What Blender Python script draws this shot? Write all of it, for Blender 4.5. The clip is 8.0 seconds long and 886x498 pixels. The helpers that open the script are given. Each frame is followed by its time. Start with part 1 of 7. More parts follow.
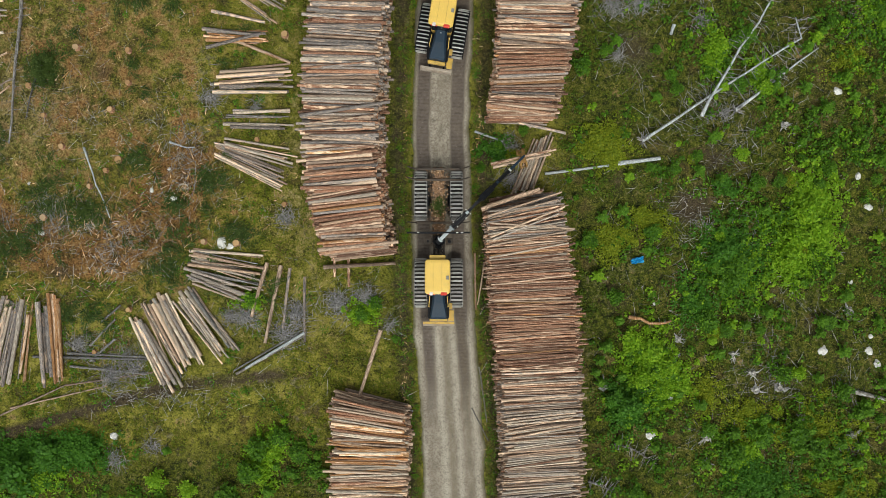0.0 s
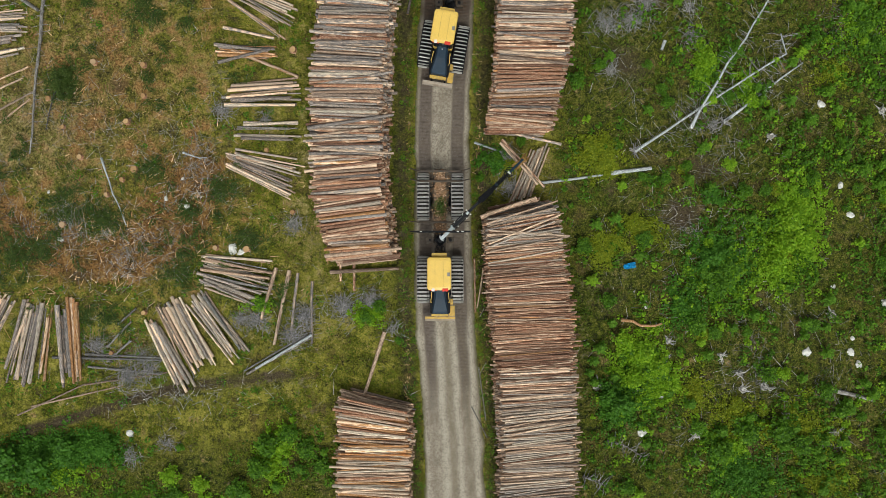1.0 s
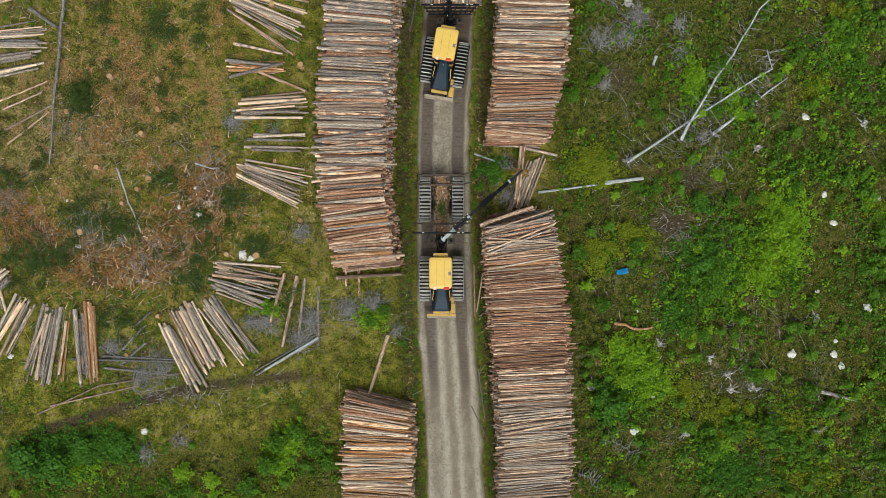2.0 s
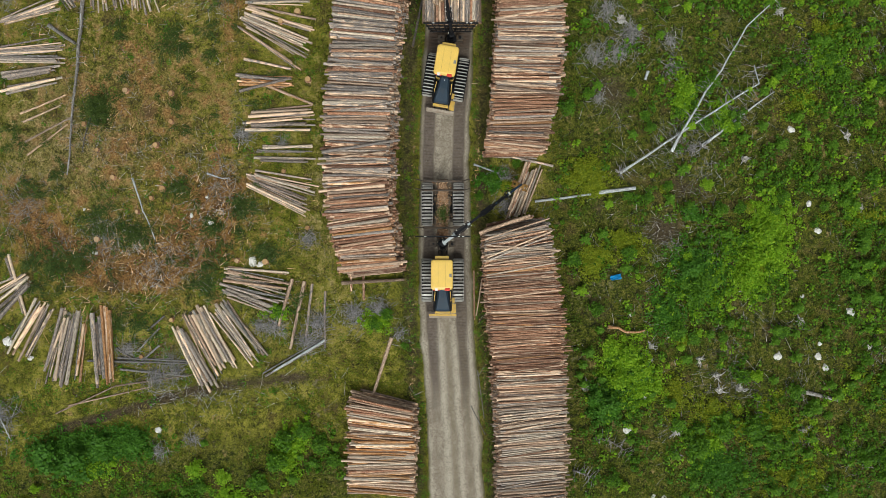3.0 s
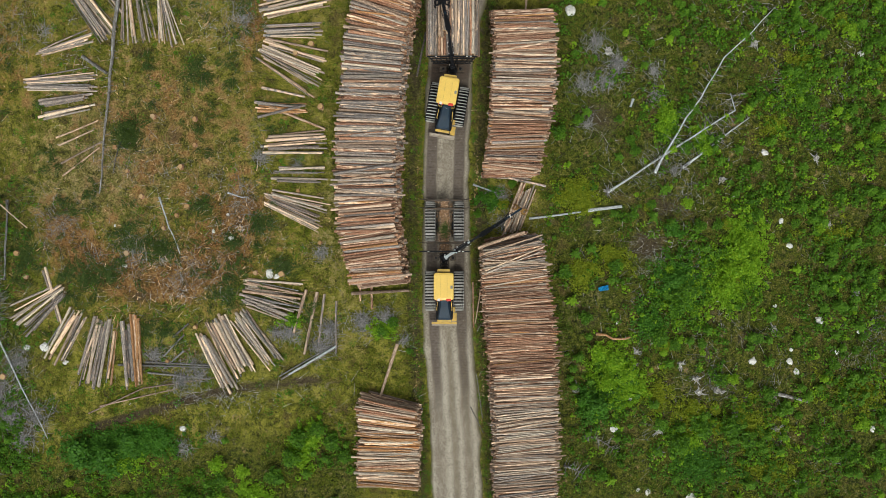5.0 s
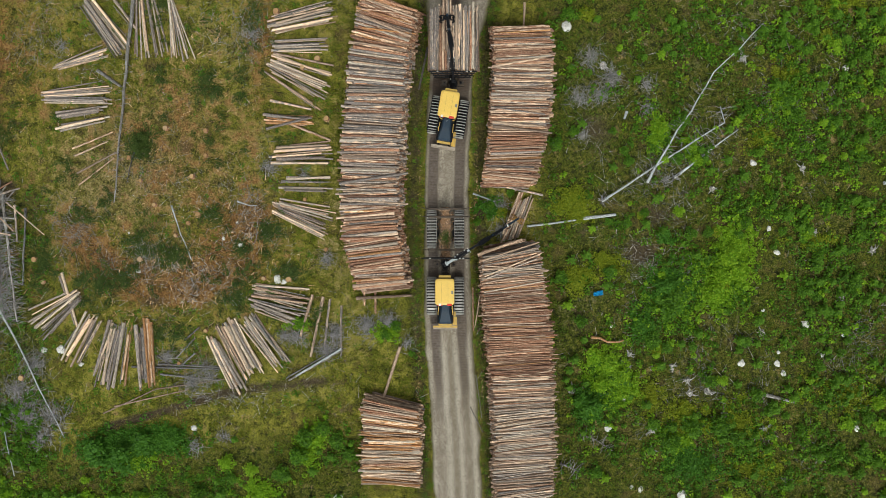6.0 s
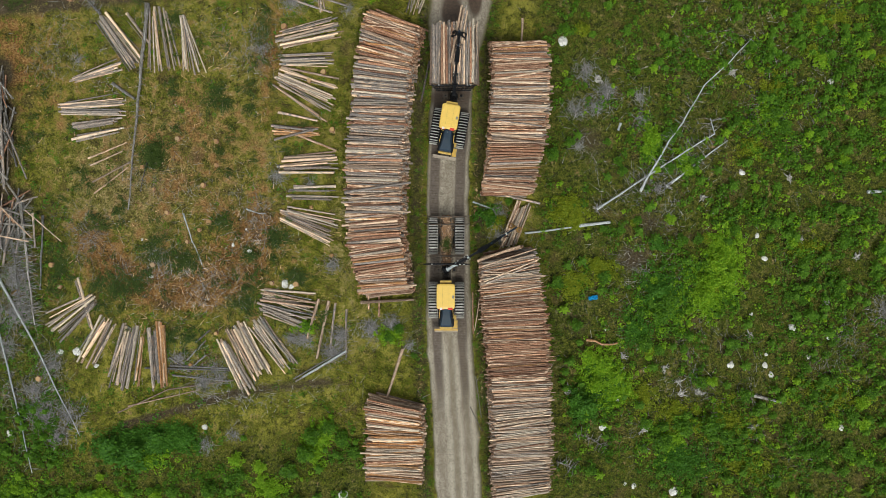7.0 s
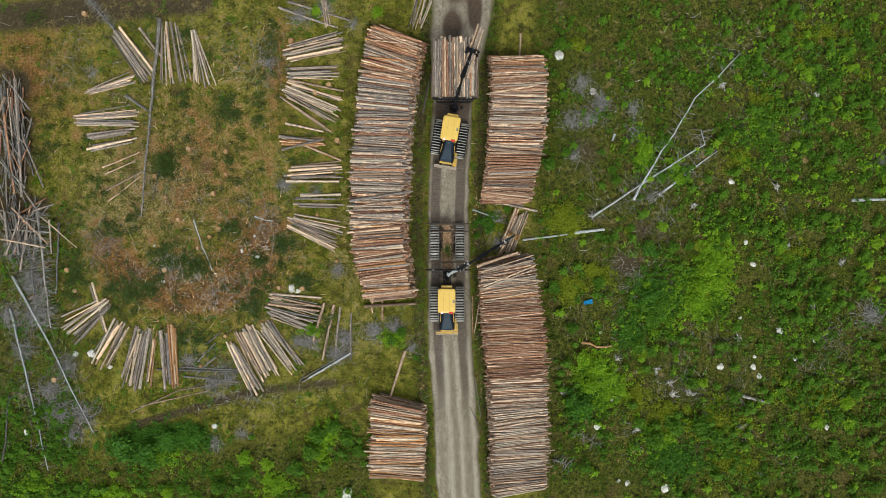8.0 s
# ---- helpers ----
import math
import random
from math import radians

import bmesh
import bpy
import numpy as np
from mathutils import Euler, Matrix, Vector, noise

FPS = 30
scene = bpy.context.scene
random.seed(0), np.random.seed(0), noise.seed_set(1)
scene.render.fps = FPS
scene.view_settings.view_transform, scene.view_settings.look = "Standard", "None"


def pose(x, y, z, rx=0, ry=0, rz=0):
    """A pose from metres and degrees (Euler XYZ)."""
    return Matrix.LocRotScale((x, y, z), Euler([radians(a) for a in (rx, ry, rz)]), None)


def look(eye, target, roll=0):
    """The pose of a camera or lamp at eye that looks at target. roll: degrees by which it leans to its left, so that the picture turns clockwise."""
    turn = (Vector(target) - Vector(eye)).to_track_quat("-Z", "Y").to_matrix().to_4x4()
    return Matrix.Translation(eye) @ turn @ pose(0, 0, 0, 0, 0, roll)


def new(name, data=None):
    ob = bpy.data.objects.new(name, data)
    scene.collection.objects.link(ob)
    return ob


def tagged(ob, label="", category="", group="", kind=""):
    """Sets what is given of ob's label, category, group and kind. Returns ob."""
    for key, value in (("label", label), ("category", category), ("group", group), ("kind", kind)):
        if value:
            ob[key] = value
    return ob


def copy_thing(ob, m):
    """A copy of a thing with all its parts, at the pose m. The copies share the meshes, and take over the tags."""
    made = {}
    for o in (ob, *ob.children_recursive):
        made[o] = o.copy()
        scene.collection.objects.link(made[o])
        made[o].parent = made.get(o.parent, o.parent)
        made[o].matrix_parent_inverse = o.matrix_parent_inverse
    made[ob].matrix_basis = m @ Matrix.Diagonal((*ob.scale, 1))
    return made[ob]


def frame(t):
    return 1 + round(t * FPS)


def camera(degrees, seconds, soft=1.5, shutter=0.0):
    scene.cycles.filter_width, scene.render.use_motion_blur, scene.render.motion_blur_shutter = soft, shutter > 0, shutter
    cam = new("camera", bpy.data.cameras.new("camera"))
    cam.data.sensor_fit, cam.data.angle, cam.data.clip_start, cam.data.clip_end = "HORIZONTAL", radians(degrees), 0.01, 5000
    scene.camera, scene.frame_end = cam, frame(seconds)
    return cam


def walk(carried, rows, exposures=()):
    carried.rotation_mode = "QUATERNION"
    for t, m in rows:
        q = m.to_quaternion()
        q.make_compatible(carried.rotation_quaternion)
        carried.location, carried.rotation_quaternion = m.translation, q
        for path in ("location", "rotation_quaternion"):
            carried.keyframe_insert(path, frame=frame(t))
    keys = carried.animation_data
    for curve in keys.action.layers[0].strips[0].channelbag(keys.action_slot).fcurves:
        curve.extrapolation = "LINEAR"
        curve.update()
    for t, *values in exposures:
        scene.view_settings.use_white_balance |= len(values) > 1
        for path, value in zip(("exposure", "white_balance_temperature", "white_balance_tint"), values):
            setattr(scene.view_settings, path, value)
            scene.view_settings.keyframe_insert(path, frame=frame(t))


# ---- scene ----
cam = camera(58, 8.0, soft=0.5)
walk(cam, [
    (0.0, pose(0.000, 0.000, 48.001, -0.059, -0.007, 0.000)),
    (0.5, pose(-0.030, 0.189, 49.138, -0.076, -0.003, -0.015)),
    (1.0, pose(-0.060, 0.389, 50.261, -0.086, 0.002, 0.013)),
    (1.5, pose(-0.090, 0.595, 51.401, -0.082, 0.005, 0.018)),
    (3.0, pose(-0.175, 1.233, 54.922, -0.044, 0.025, 0.052)),
    (3.5, pose(-0.200, 1.459, 56.128, -0.030, 0.037, 0.031)),
    (4.0, pose(-0.215, 1.698, 57.300, -0.017, 0.051, 0.047)),
    (4.5, pose(-0.231, 1.940, 58.517, -0.009, 0.059, 0.069)),
    (6.0, pose(-0.326, 2.679, 62.167, 0.010, 0.070, 0.098)),
    (6.5, pose(-0.369, 2.916, 63.429, 0.022, 0.063, 0.120)),
    (7.0, pose(-0.438, 3.132, 64.710, 0.041, 0.044, 0.130)),
    (7.5, pose(-0.515, 3.361, 65.972, 0.069, 0.005, 0.129)),
    (8.0, pose(-0.610, 3.580, 67.265, 0.088, -0.040, 0.165)),
], exposures=[(0.0, 0.17, 6550, 3.0), (8.0, 0.16, 6550, 3.0)])

# ---- sky and light: a bright overcast day ----
world = bpy.data.worlds.new("overcast_sky")
scene.world = world
world.use_nodes = True
wn, wl = world.node_tree.nodes, world.node_tree.links
sky = wn.new("ShaderNodeTexSky")
sky.sky_type = "NISHITA"
sky.sun_disc = False
sky.sun_elevation, sky.sun_rotation = radians(52), radians(200)
sky.air_density, sky.dust_density, sky.ozone_density = 1.0, 4.0, 1.0
grey = wn.new("ShaderNodeHueSaturation")
grey.inputs["Saturation"].default_value = 0.12
wl.new(sky.outputs[0], grey.inputs["Color"])
wl.new(grey.outputs[0], wn["Background"].inputs["Color"])
wn["Background"].inputs["Strength"].default_value = 0.112
sun_data = bpy.data.lights.new("sun", "SUN")
sun_data.energy, sun_data.angle, sun_data.color = 1.5, radians(18), (1.0, 0.96, 0.9)
sun = new("sun", sun_data)
sun.matrix_basis = look((10, -25, 45), (0, 0, 0))


# ---- small tools ----
def lattice(seed, ix, iy):
    h = np.sin(ix * 127.1 + iy * 311.7 + seed * 74.7) * 43758.5453
    return h - np.floor(h)


def value_noise(x, y, seed=0):
    """Smooth noise from 0 to 1 on arrays."""
    ix, iy = np.floor(x), np.floor(y)
    fx, fy = x - ix, y - iy
    fx, fy = fx * fx * (3 - 2 * fx), fy * fy * (3 - 2 * fy)
    a, b = lattice(seed, ix, iy), lattice(seed, ix + 1, iy)
    c, d = lattice(seed, ix, iy + 1), lattice(seed, ix + 1, iy + 1)
    return (a * (1 - fx) + b * fx) * (1 - fy) + (c * (1 - fx) + d * fx) * fy


def fbm(x, y, seed=0, octaves=4):
    total, amp, norm = 0.0, 1.0, 0.0
    for k in range(octaves):
        total = total + amp * value_noise(x * 2 ** k + 17.3 * k, y * 2 ** k - 9.1 * k, seed + k)
        norm += amp
        amp *= 0.5
    return total / norm


def road_centre(y):
    return np.interp(y, [-60, -15, -9, -4, 0, 6, 12, 18, 24, 32, 60], [3.2, 0.75, 0.42, 0.1, -0.08, -0.12, 0.0, 0.3, 0.95, 2.2, 6.5])


def road_half(y):
    return np.interp(y, [-60, -5, 5, 17, 22, 27, 60], [1.95, 1.95, 1.8, 1.75, 2.5, 2.8, 2.8])


def ground_z(x, y):
    """Height of the ground: flat by the road, gently uneven away from it."""
    x, y = np.asarray(x, float), np.asarray(y, float)
    d = np.abs(x - road_centre(y))
    away = np.clip((d - 9) / 8, 0, 1)
    ditch = -0.10 * np.exp(-((d - 2.7) / 0.6) ** 2)
    bumps = (fbm(x / 4.0, y / 4.0, 3) - 0.5) * 0.35 * away + (fbm(x / 0.9, y / 0.9, 8, 2) - 0.5) * 0.07 * np.clip((d - 1.9) / 1.0, 0, 1)
    return bumps + ditch - 0.06 * np.clip((2.4 - d) / 0.5, 0, 1)


def gz(x, y):
    return float(ground_z(x, y))


def mesh_of(name, verts, faces, mats=(), slots=None, smooth=False):
    me = bpy.data.meshes.new(name)
    me.from_pydata([tuple(v) for v in verts], [], faces)
    for m in mats:
        me.materials.append(m)
    if slots is not None:
        me.polygons.foreach_set("material_index", slots)
    if smooth:
        me.polygons.foreach_set("use_smooth", [True] * len(me.polygons))
    me.update()
    return me


def quads_mesh(name, corners, mat):
    """A mesh of loose quads, corners as an array (n, 4, 3)."""
    n = len(corners)
    me = bpy.data.meshes.new(name)
    me.vertices.add(n * 4)
    me.vertices.foreach_set("co", np.ascontiguousarray(corners, dtype=np.float32).ravel())
    me.loops.add(n * 4)
    me.loops.foreach_set("vertex_index", np.arange(n * 4, dtype=np.int32))
    me.polygons.add(n)
    me.polygons.foreach_set("loop_start", np.arange(0, n * 4, 4, dtype=np.int32))
    me.materials.append(mat)
    me.update(calc_edges=True)
    return me


def part(name, bm, material, parent, label=""):
    """Links a bmesh as one mesh object under a thing or a part."""
    me = bpy.data.meshes.new(name)
    bm.normal_update()
    bm.to_mesh(me)
    bm.free()
    me.materials.append(material)
    ob = new(name, me)
    ob.parent = parent
    if label:
        tagged(ob, label)
    return ob


def part_mesh(name, me, parent, label=""):
    ob = new(name, me)
    ob.parent = parent
    if label:
        tagged(ob, label)
    return ob


def thing(name, label, category, group="", at=None, kind=""):
    ob = new(name)
    ob.empty_display_size = 0.3
    if at is not None:
        ob.matrix_basis = at
    return tagged(ob, label, category, group, kind)


def add_box(bm, x0, y0, z0, x1, y1, z1, bevel=0.0, m=None):
    """A box with softened edges."""
    r = bmesh.ops.create_cube(bm, size=1)
    t = Matrix.LocRotScale(((x0 + x1) / 2, (y0 + y1) / 2, (z0 + z1) / 2), None, (abs(x1 - x0), abs(y1 - y0), abs(z1 - z0)))
    bmesh.ops.transform(bm, matrix=(m @ t if m else t), verts=r["verts"])
    if bevel:
        edges = list({e for v in r["verts"] for e in v.link_edges})
        bmesh.ops.bevel(bm, geom=edges, offset=bevel, segments=2, affect="EDGES", profile=0.5)
    return bm


def add_beam(bm, a, b, w, h, bevel=0.0):
    """A box beam from a to b, w wide and h high."""
    a, b = Vector(a), Vector(b)
    d = b - a
    q = d.to_track_quat("X", "Z").to_matrix().to_4x4()
    m = Matrix.Translation((a + b) / 2) @ q
    return add_box(bm, -d.length / 2, -w / 2, -h / 2, d.length / 2, w / 2, h / 2, bevel, m)


def add_rod(bm, a, b, r0, r1=None, sides=8):
    a, b = Vector(a), Vector(b)
    d = b - a
    q = d.to_track_quat("Z", "Y").to_matrix().to_4x4()
    bmesh.ops.create_cone(bm, cap_ends=True, segments=sides, radius1=r0, radius2=r0 if r1 is None else r1, depth=d.length,
                          matrix=Matrix.Translation((a + b) / 2) @ q)
    return bm


def add_loft(bm, sections):
    """Skin through closed sections of equal length, capped."""
    rings = [[bm.verts.new(p) for p in s] for s in sections]
    n = len(rings[0])
    for r0, r1 in zip(rings, rings[1:]):
        for i in range(n):
            bm.faces.new((r0[i], r0[(i + 1) % n], r1[(i + 1) % n], r1[i]))
    bm.faces.new(list(reversed(rings[0])))
    bm.faces.new(rings[-1])
    bmesh.ops.recalc_face_normals(bm, faces=bm.faces)
    return bm


# ---- materials ----
def material(name):
    m = bpy.data.materials.new(name)
    m.use_nodes = True
    return m, m.node_tree.nodes, m.node_tree.links, m.node_tree.nodes["Principled BSDF"]


def ramp(nodes, stops):
    r = nodes.new("ShaderNodeValToRGB")
    e = r.color_ramp.elements
    e[0].position, e[0].color = stops[0][0], (*stops[0][1], 1)
    e[1].position, e[1].color = stops[-1][0], (*stops[-1][1], 1)
    for p, c in stops[1:-1]:
        k = e.new(p)
        k.color = (*c, 1)
    return r


def noise_node(nodes, links, vector, scale, detail=4.0, rough=0.55):
    n = nodes.new("ShaderNodeTexNoise")
    n.inputs["Scale"].default_value, n.inputs["Detail"].default_value, n.inputs["Roughness"].default_value = scale, detail, rough
    if vector is not None:
        links.new(vector, n.inputs["Vector"])
    return n


def mix_colour(nodes, links, fac, a, b, blend="MIX"):
    n = nodes.new("ShaderNodeMix")
    n.data_type, n.blend_type = "RGBA", blend
    for value, i in ((fac, 0), (a, 6), (b, 7)):
        if hasattr(value, "links"):
            links.new(value, n.inputs[i])
        elif i == 0:
            n.inputs[i].default_value = value
        else:
            n.inputs[i].default_value = (*value, 1)
    return n.outputs[2]


def math_node(nodes, links, op, a, b=0.0, clamp=False):
    n = nodes.new("ShaderNodeMath")
    n.operation, n.use_clamp = op, clamp
    for i, value in enumerate((a, b)):
        if hasattr(value, "links"):
            links.new(value, n.inputs[i])
        else:
            n.inputs[i].default_value = value
    return n.outputs[0]


def step_range(nodes, links, value, lo, hi):
    n = nodes.new("ShaderNodeMapRange")
    n.inputs["From Min"].default_value, n.inputs["From Max"].default_value = lo, hi
    links.new(value, n.inputs["Value"])
    return n.outputs[0]


def bump(nodes, links, height, bsdf, strength, distance):
    b = nodes.new("ShaderNodeBump")
    b.inputs["Strength"].default_value, b.inputs["Distance"].default_value = strength, distance
    links.new(height, b.inputs["Height"])
    links.new(b.outputs[0], bsdf.inputs["Normal"])


def painted(name, colour, rough=0.4, metal=0.0, dirt=0.25, dirt_colour=(0.12, 0.09, 0.06), scale=3.0, coat=0.0, spec=0.5):
    """Paint or metal with mud, dust and scuffs."""
    m, n, l, b = material(name)
    tc = n.new("ShaderNodeTexCoord")
    big = noise_node(n, l, tc.outputs["Object"], scale, 6, 0.65)
    fine = noise_node(n, l, tc.outputs["Object"], scale * 14, 3, 0.6)
    soil = math_node(n, l, "MULTIPLY", step_range(n, l, big.outputs[0], 0.48, 0.75), dirt * 2)
    worn = mix_colour(n, l, step_range(n, l, fine.outputs[0], 0.3, 0.75), [c * 0.82 for c in colour], [min(1, c * 1.12) for c in colour])
    l.new(mix_colour(n, l, soil, worn, dirt_colour), b.inputs["Base Color"])
    l.new(math_node(n, l, "ADD", rough, math_node(n, l, "MULTIPLY", soil, 0.4), True), b.inputs["Roughness"])
    b.inputs["Metallic"].default_value = metal
    b.inputs["Coat Weight"].default_value = coat
    b.inputs["Specular IOR Level"].default_value = spec
    bump(n, l, fine.outputs[0], b, 0.15, 0.004)
    return m


def bark(name, dark, mid, light, strip_amount, joined=False, bare_wood=((0.62, 0.42, 0.28), (0.84, 0.66, 0.50)), vary=True):
    """Bark of felled stems: grain along the stem, torn patches with bare wood, lichen grey; each stem its own tone."""
    m, n, l, b = material(name)
    tc = n.new("ShaderNodeTexCoord")
    mp = n.new("ShaderNodeMapping")
    l.new(tc.outputs["Object"], mp.inputs["Vector"])
    mp.inputs["Scale"].default_value = (1.7, 11, 11) if joined else (8.5, 1.05, 1.05)
    if joined:
        rnd = n.new("ShaderNodeNewGeometry").outputs["Random Per Island"]
    else:
        rnd = n.new("ShaderNodeObjectInfo").outputs["Random"]
    shift = n.new("ShaderNodeVectorMath")
    shift.operation = "ADD"
    l.new(mp.outputs[0], shift.inputs[0])
    comb = n.new("ShaderNodeCombineXYZ")
    for i in range(3):
        l.new(math_node(n, l, "MULTIPLY", rnd, 57.0 + 31 * i), comb.inputs[i])
    l.new(comb.outputs[0], shift.inputs[1])
    grain = noise_node(n, l, shift.outputs[0], 2.2, 5, 0.65)
    patch = noise_node(n, l, shift.outputs[0], 0.75, 4, 0.6)
    tone = ramp(n, [(0.0, dark), (0.35, mid), (0.7, light), (1.0, [c * 0.9 for c in mid])])
    l.new(rnd, tone.inputs[0])
    rnd2 = math_node(n, l, "FRACT", math_node(n, l, "MULTIPLY", rnd, 7.31))
    dulled = mix_colour(n, l, step_range(n, l, grain.outputs[0], 0.35, 0.7), [c * 0.35 for c in dark], tone.outputs[0])
    wood = mix_colour(n, l, grain.outputs[0], *bare_wood)
    bare = step_range(n, l, math_node(n, l, "ADD", patch.outputs[0], math_node(n, l, "MULTIPLY", math_node(n, l, "SUBTRACT", rnd2, 0.5), strip_amount)), 0.60, 0.68)
    col = mix_colour(n, l, math_node(n, l, "MULTIPLY", bare, 0.85), dulled, wood)
    fleck = noise_node(n, l, shift.outputs[0], 11.0 if joined else 7.0, 3, 0.6)
    col = mix_colour(n, l, math_node(n, l, "MULTIPLY", step_range(n, l, fleck.outputs[0], 0.57, 0.63), 0.75), col, wood)
    col = mix_colour(n, l, math_node(n, l, "MULTIPLY", step_range(n, l, fleck.outputs[0], 0.42, 0.34), 0.6), col, [c * 0.25 for c in dark])
    rnd3 = math_node(n, l, "FRACT", math_node(n, l, "MULTIPLY", rnd, 23.7))
    tint = ramp(n, [(0.0, (0.55, 0.55, 0.57)), (0.3, (0.92, 0.92, 0.92)), (0.7, (1.18, 1.16, 1.14)), (1.0, (1.6, 1.54, 1.46))] if vary else [(0.0, (0.9, 0.9, 0.9)), (1.0, (1.08, 1.08, 1.08))])
    l.new(rnd3, tint.inputs[0])
    col = mix_colour(n, l, 1.0, col, tint.outputs[0], "MULTIPLY")
    l.new(col, b.inputs["Base Color"])
    b.inputs["Roughness"].default_value = 0.85
    bump(n, l, grain.outputs[0], b, 0.6, 0.02)
    return m


def end_wood(name, joined=False):
    m, n, l, b = material(name)
    rnd = n.new("ShaderNodeNewGeometry").outputs["Random Per Island"] if joined else n.new("ShaderNodeObjectInfo").outputs["Random"]
    tone = ramp(n, [(0.0, (0.34, 0.19, 0.08)), (0.5, (0.55, 0.36, 0.17)), (1.0, (0.42, 0.30, 0.18))])
    l.new(rnd, tone.inputs[0])
    tc = n.new("ShaderNodeTexCoord")
    fine = noise_node(n, l, tc.outputs["Object"], 25, 3)
    l.new(mix_colour(n, l, math_node(n, l, "MULTIPLY", fine.outputs[0], 0.5), tone.outputs[0], (0.2, 0.11, 0.05)), b.inputs["Base Color"])
    b.inputs["Roughness"].default_value = 0.8
    return m


def foliage(name, stops, gloss=0.6):
    """Leaves: every leaf its own green, light shining through a little."""
    m, n, l, b = material(name)
    geo = n.new("ShaderNodeNewGeometry")
    tone = ramp(n, stops)
    big = noise_node(n, l, geo.outputs["Position"], 0.35, 3)
    mixed = math_node(n, l, "ADD", math_node(n, l, "MULTIPLY", geo.outputs["Random Per Island"], 0.6), math_node(n, l, "MULTIPLY", big.outputs[0], 0.4))
    l.new(mixed, tone.inputs[0])
    l.new(tone.outputs[0], b.inputs["Base Color"])
    b.inputs["Roughness"].default_value = gloss
    b.inputs["Specular IOR Level"].default_value = 0.25
    tr = n.new("ShaderNodeBsdfTranslucent")
    l.new(tone.outputs[0], tr.inputs["Color"])
    mx = n.new("ShaderNodeMixShader")
    mx.inputs[0].default_value = 0.3
    l.new(b.outputs[0], mx.inputs[1])
    l.new(tr.outputs[0], mx.inputs[2])
    l.new(mx.outputs[0], n["Material Output"].inputs["Surface"])
    return m


YELLOW = painted("yellow_paint", (0.80, 0.54, 0.12), 0.38, 0, 0.12, (0.42, 0.30, 0.12), 2.0, 0.3)
YELLOW_WORN = painted("worn_yellow_paint", (0.62, 0.40, 0.08), 0.5, 0, 0.4, (0.25, 0.18, 0.10), 4.0)
HOOD_BLUE = painted("slate_hood_paint", (0.016, 0.034, 0.058), 0.5, 0, 0.12, (0.05, 0.05, 0.05), 2.0, 0.0, 0.25)
BLACK_STEEL = painted("black_steel", (0.007, 0.008, 0.011), 0.55, 0.0, 0.15, (0.03, 0.026, 0.022), 4.0, 0.0, 0.18)
GREY_STEEL = painted("grey_boom_paint", (0.42, 0.47, 0.50), 0.4, 0.1, 0.15, (0.15, 0.14, 0.12), 4.0)
WORN_STEEL = painted("worn_track_steel", (0.60, 0.59, 0.57), 0.42, 0.45, 0.25, (0.14, 0.12, 0.10), 6.0)
TRACK_GREY = painted("dull_track_steel", (0.26, 0.25, 0.235), 0.6, 0.3, 0.4, (0.10, 0.085, 0.07), 6.0)
BLADE_STEEL = painted("muddy_blade", (0.42, 0.36, 0.30), 0.6, 0.2, 0.4, (0.25, 0.19, 0.14), 3.0)
DUSTY_RUBBER = painted("dusty_tyre_rubber", (0.05, 0.048, 0.045), 0.9, 0, 0.4, (0.11, 0.095, 0.08), 3.0, 0.0, 0.15)
PLATE_GREY = painted("grey_plate", (0.22, 0.21, 0.19), 0.6, 0.0, 0.2)
RUBBER = painted("tyre_rubber", (0.008, 0.008, 0.009), 0.9, 0, 0.25, (0.02, 0.017, 0.014), 3.0, 0.0, 0.15)
FRAME_BROWN = painted("muddy_frame_paint", (0.075, 0.062, 0.052), 0.8, 0, 0.6, (0.13, 0.095, 0.065), 4.0, 0.0, 0.2)
RED_LENS = painted("red_lamp_lens", (0.62, 0.05, 0.03), 0.2, 0, 0.0)
WHITE_LENS = painted("white_lamp_lens", (0.75, 0.70, 0.68), 0.2, 0, 0.0)
JAW_YELLOW = painted("rusty_jaw_paint", (0.28, 0.15, 0.035), 0.5, 0.2, 0.4, (0.12, 0.07, 0.04), 6.0)
WHITE_MARK = painted("white_marker_paint", (0.72, 0.73, 0.72), 0.5, 0, 0.2)
BLUE_TARP = painted("blue_plastic", (0.02, 0.32, 0.62), 0.3, 0, 0.1, (0.05, 0.15, 0.3))
gm, gn, gl, gb = material("dark_glass")
gb.inputs["Base Color"].default_value, gb.inputs["Roughness"].default_value = (0.012, 0.016, 0.02, 1), 0.05
GLASS = gm

GREY_TONES = ((0.21, 0.183, 0.172), (0.37, 0.332, 0.315), (0.54, 0.495, 0.465), 0.26)
RED_TONES = ((0.24, 0.105, 0.060), (0.43, 0.205, 0.120), (0.58, 0.33, 0.205), 0.34)
TAN_TONES = ((0.36, 0.24, 0.17), (0.52, 0.37, 0.275), (0.72, 0.55, 0.42), 0.40)
PALE_TONES = ((0.46, 0.39, 0.32), (0.62, 0.54, 0.45), (0.80, 0.72, 0.60), 0.60)
ORANGE_TONES = ((0.48, 0.21, 0.07), (0.60, 0.30, 0.11), (0.66, 0.38, 0.17), 0.35)
BARKS = {k: bark(k + "_bark", *v) for k, v in (("grey", GREY_TONES), ("red", RED_TONES), ("tan", TAN_TONES), ("orange", ORANGE_TONES), ("pale", PALE_TONES))}
BARK_JOINED = {k: bark(k + "_bark_pile", *v, joined=True) for k, v in (("grey", GREY_TONES), ("red", RED_TONES), ("tan", TAN_TONES))}
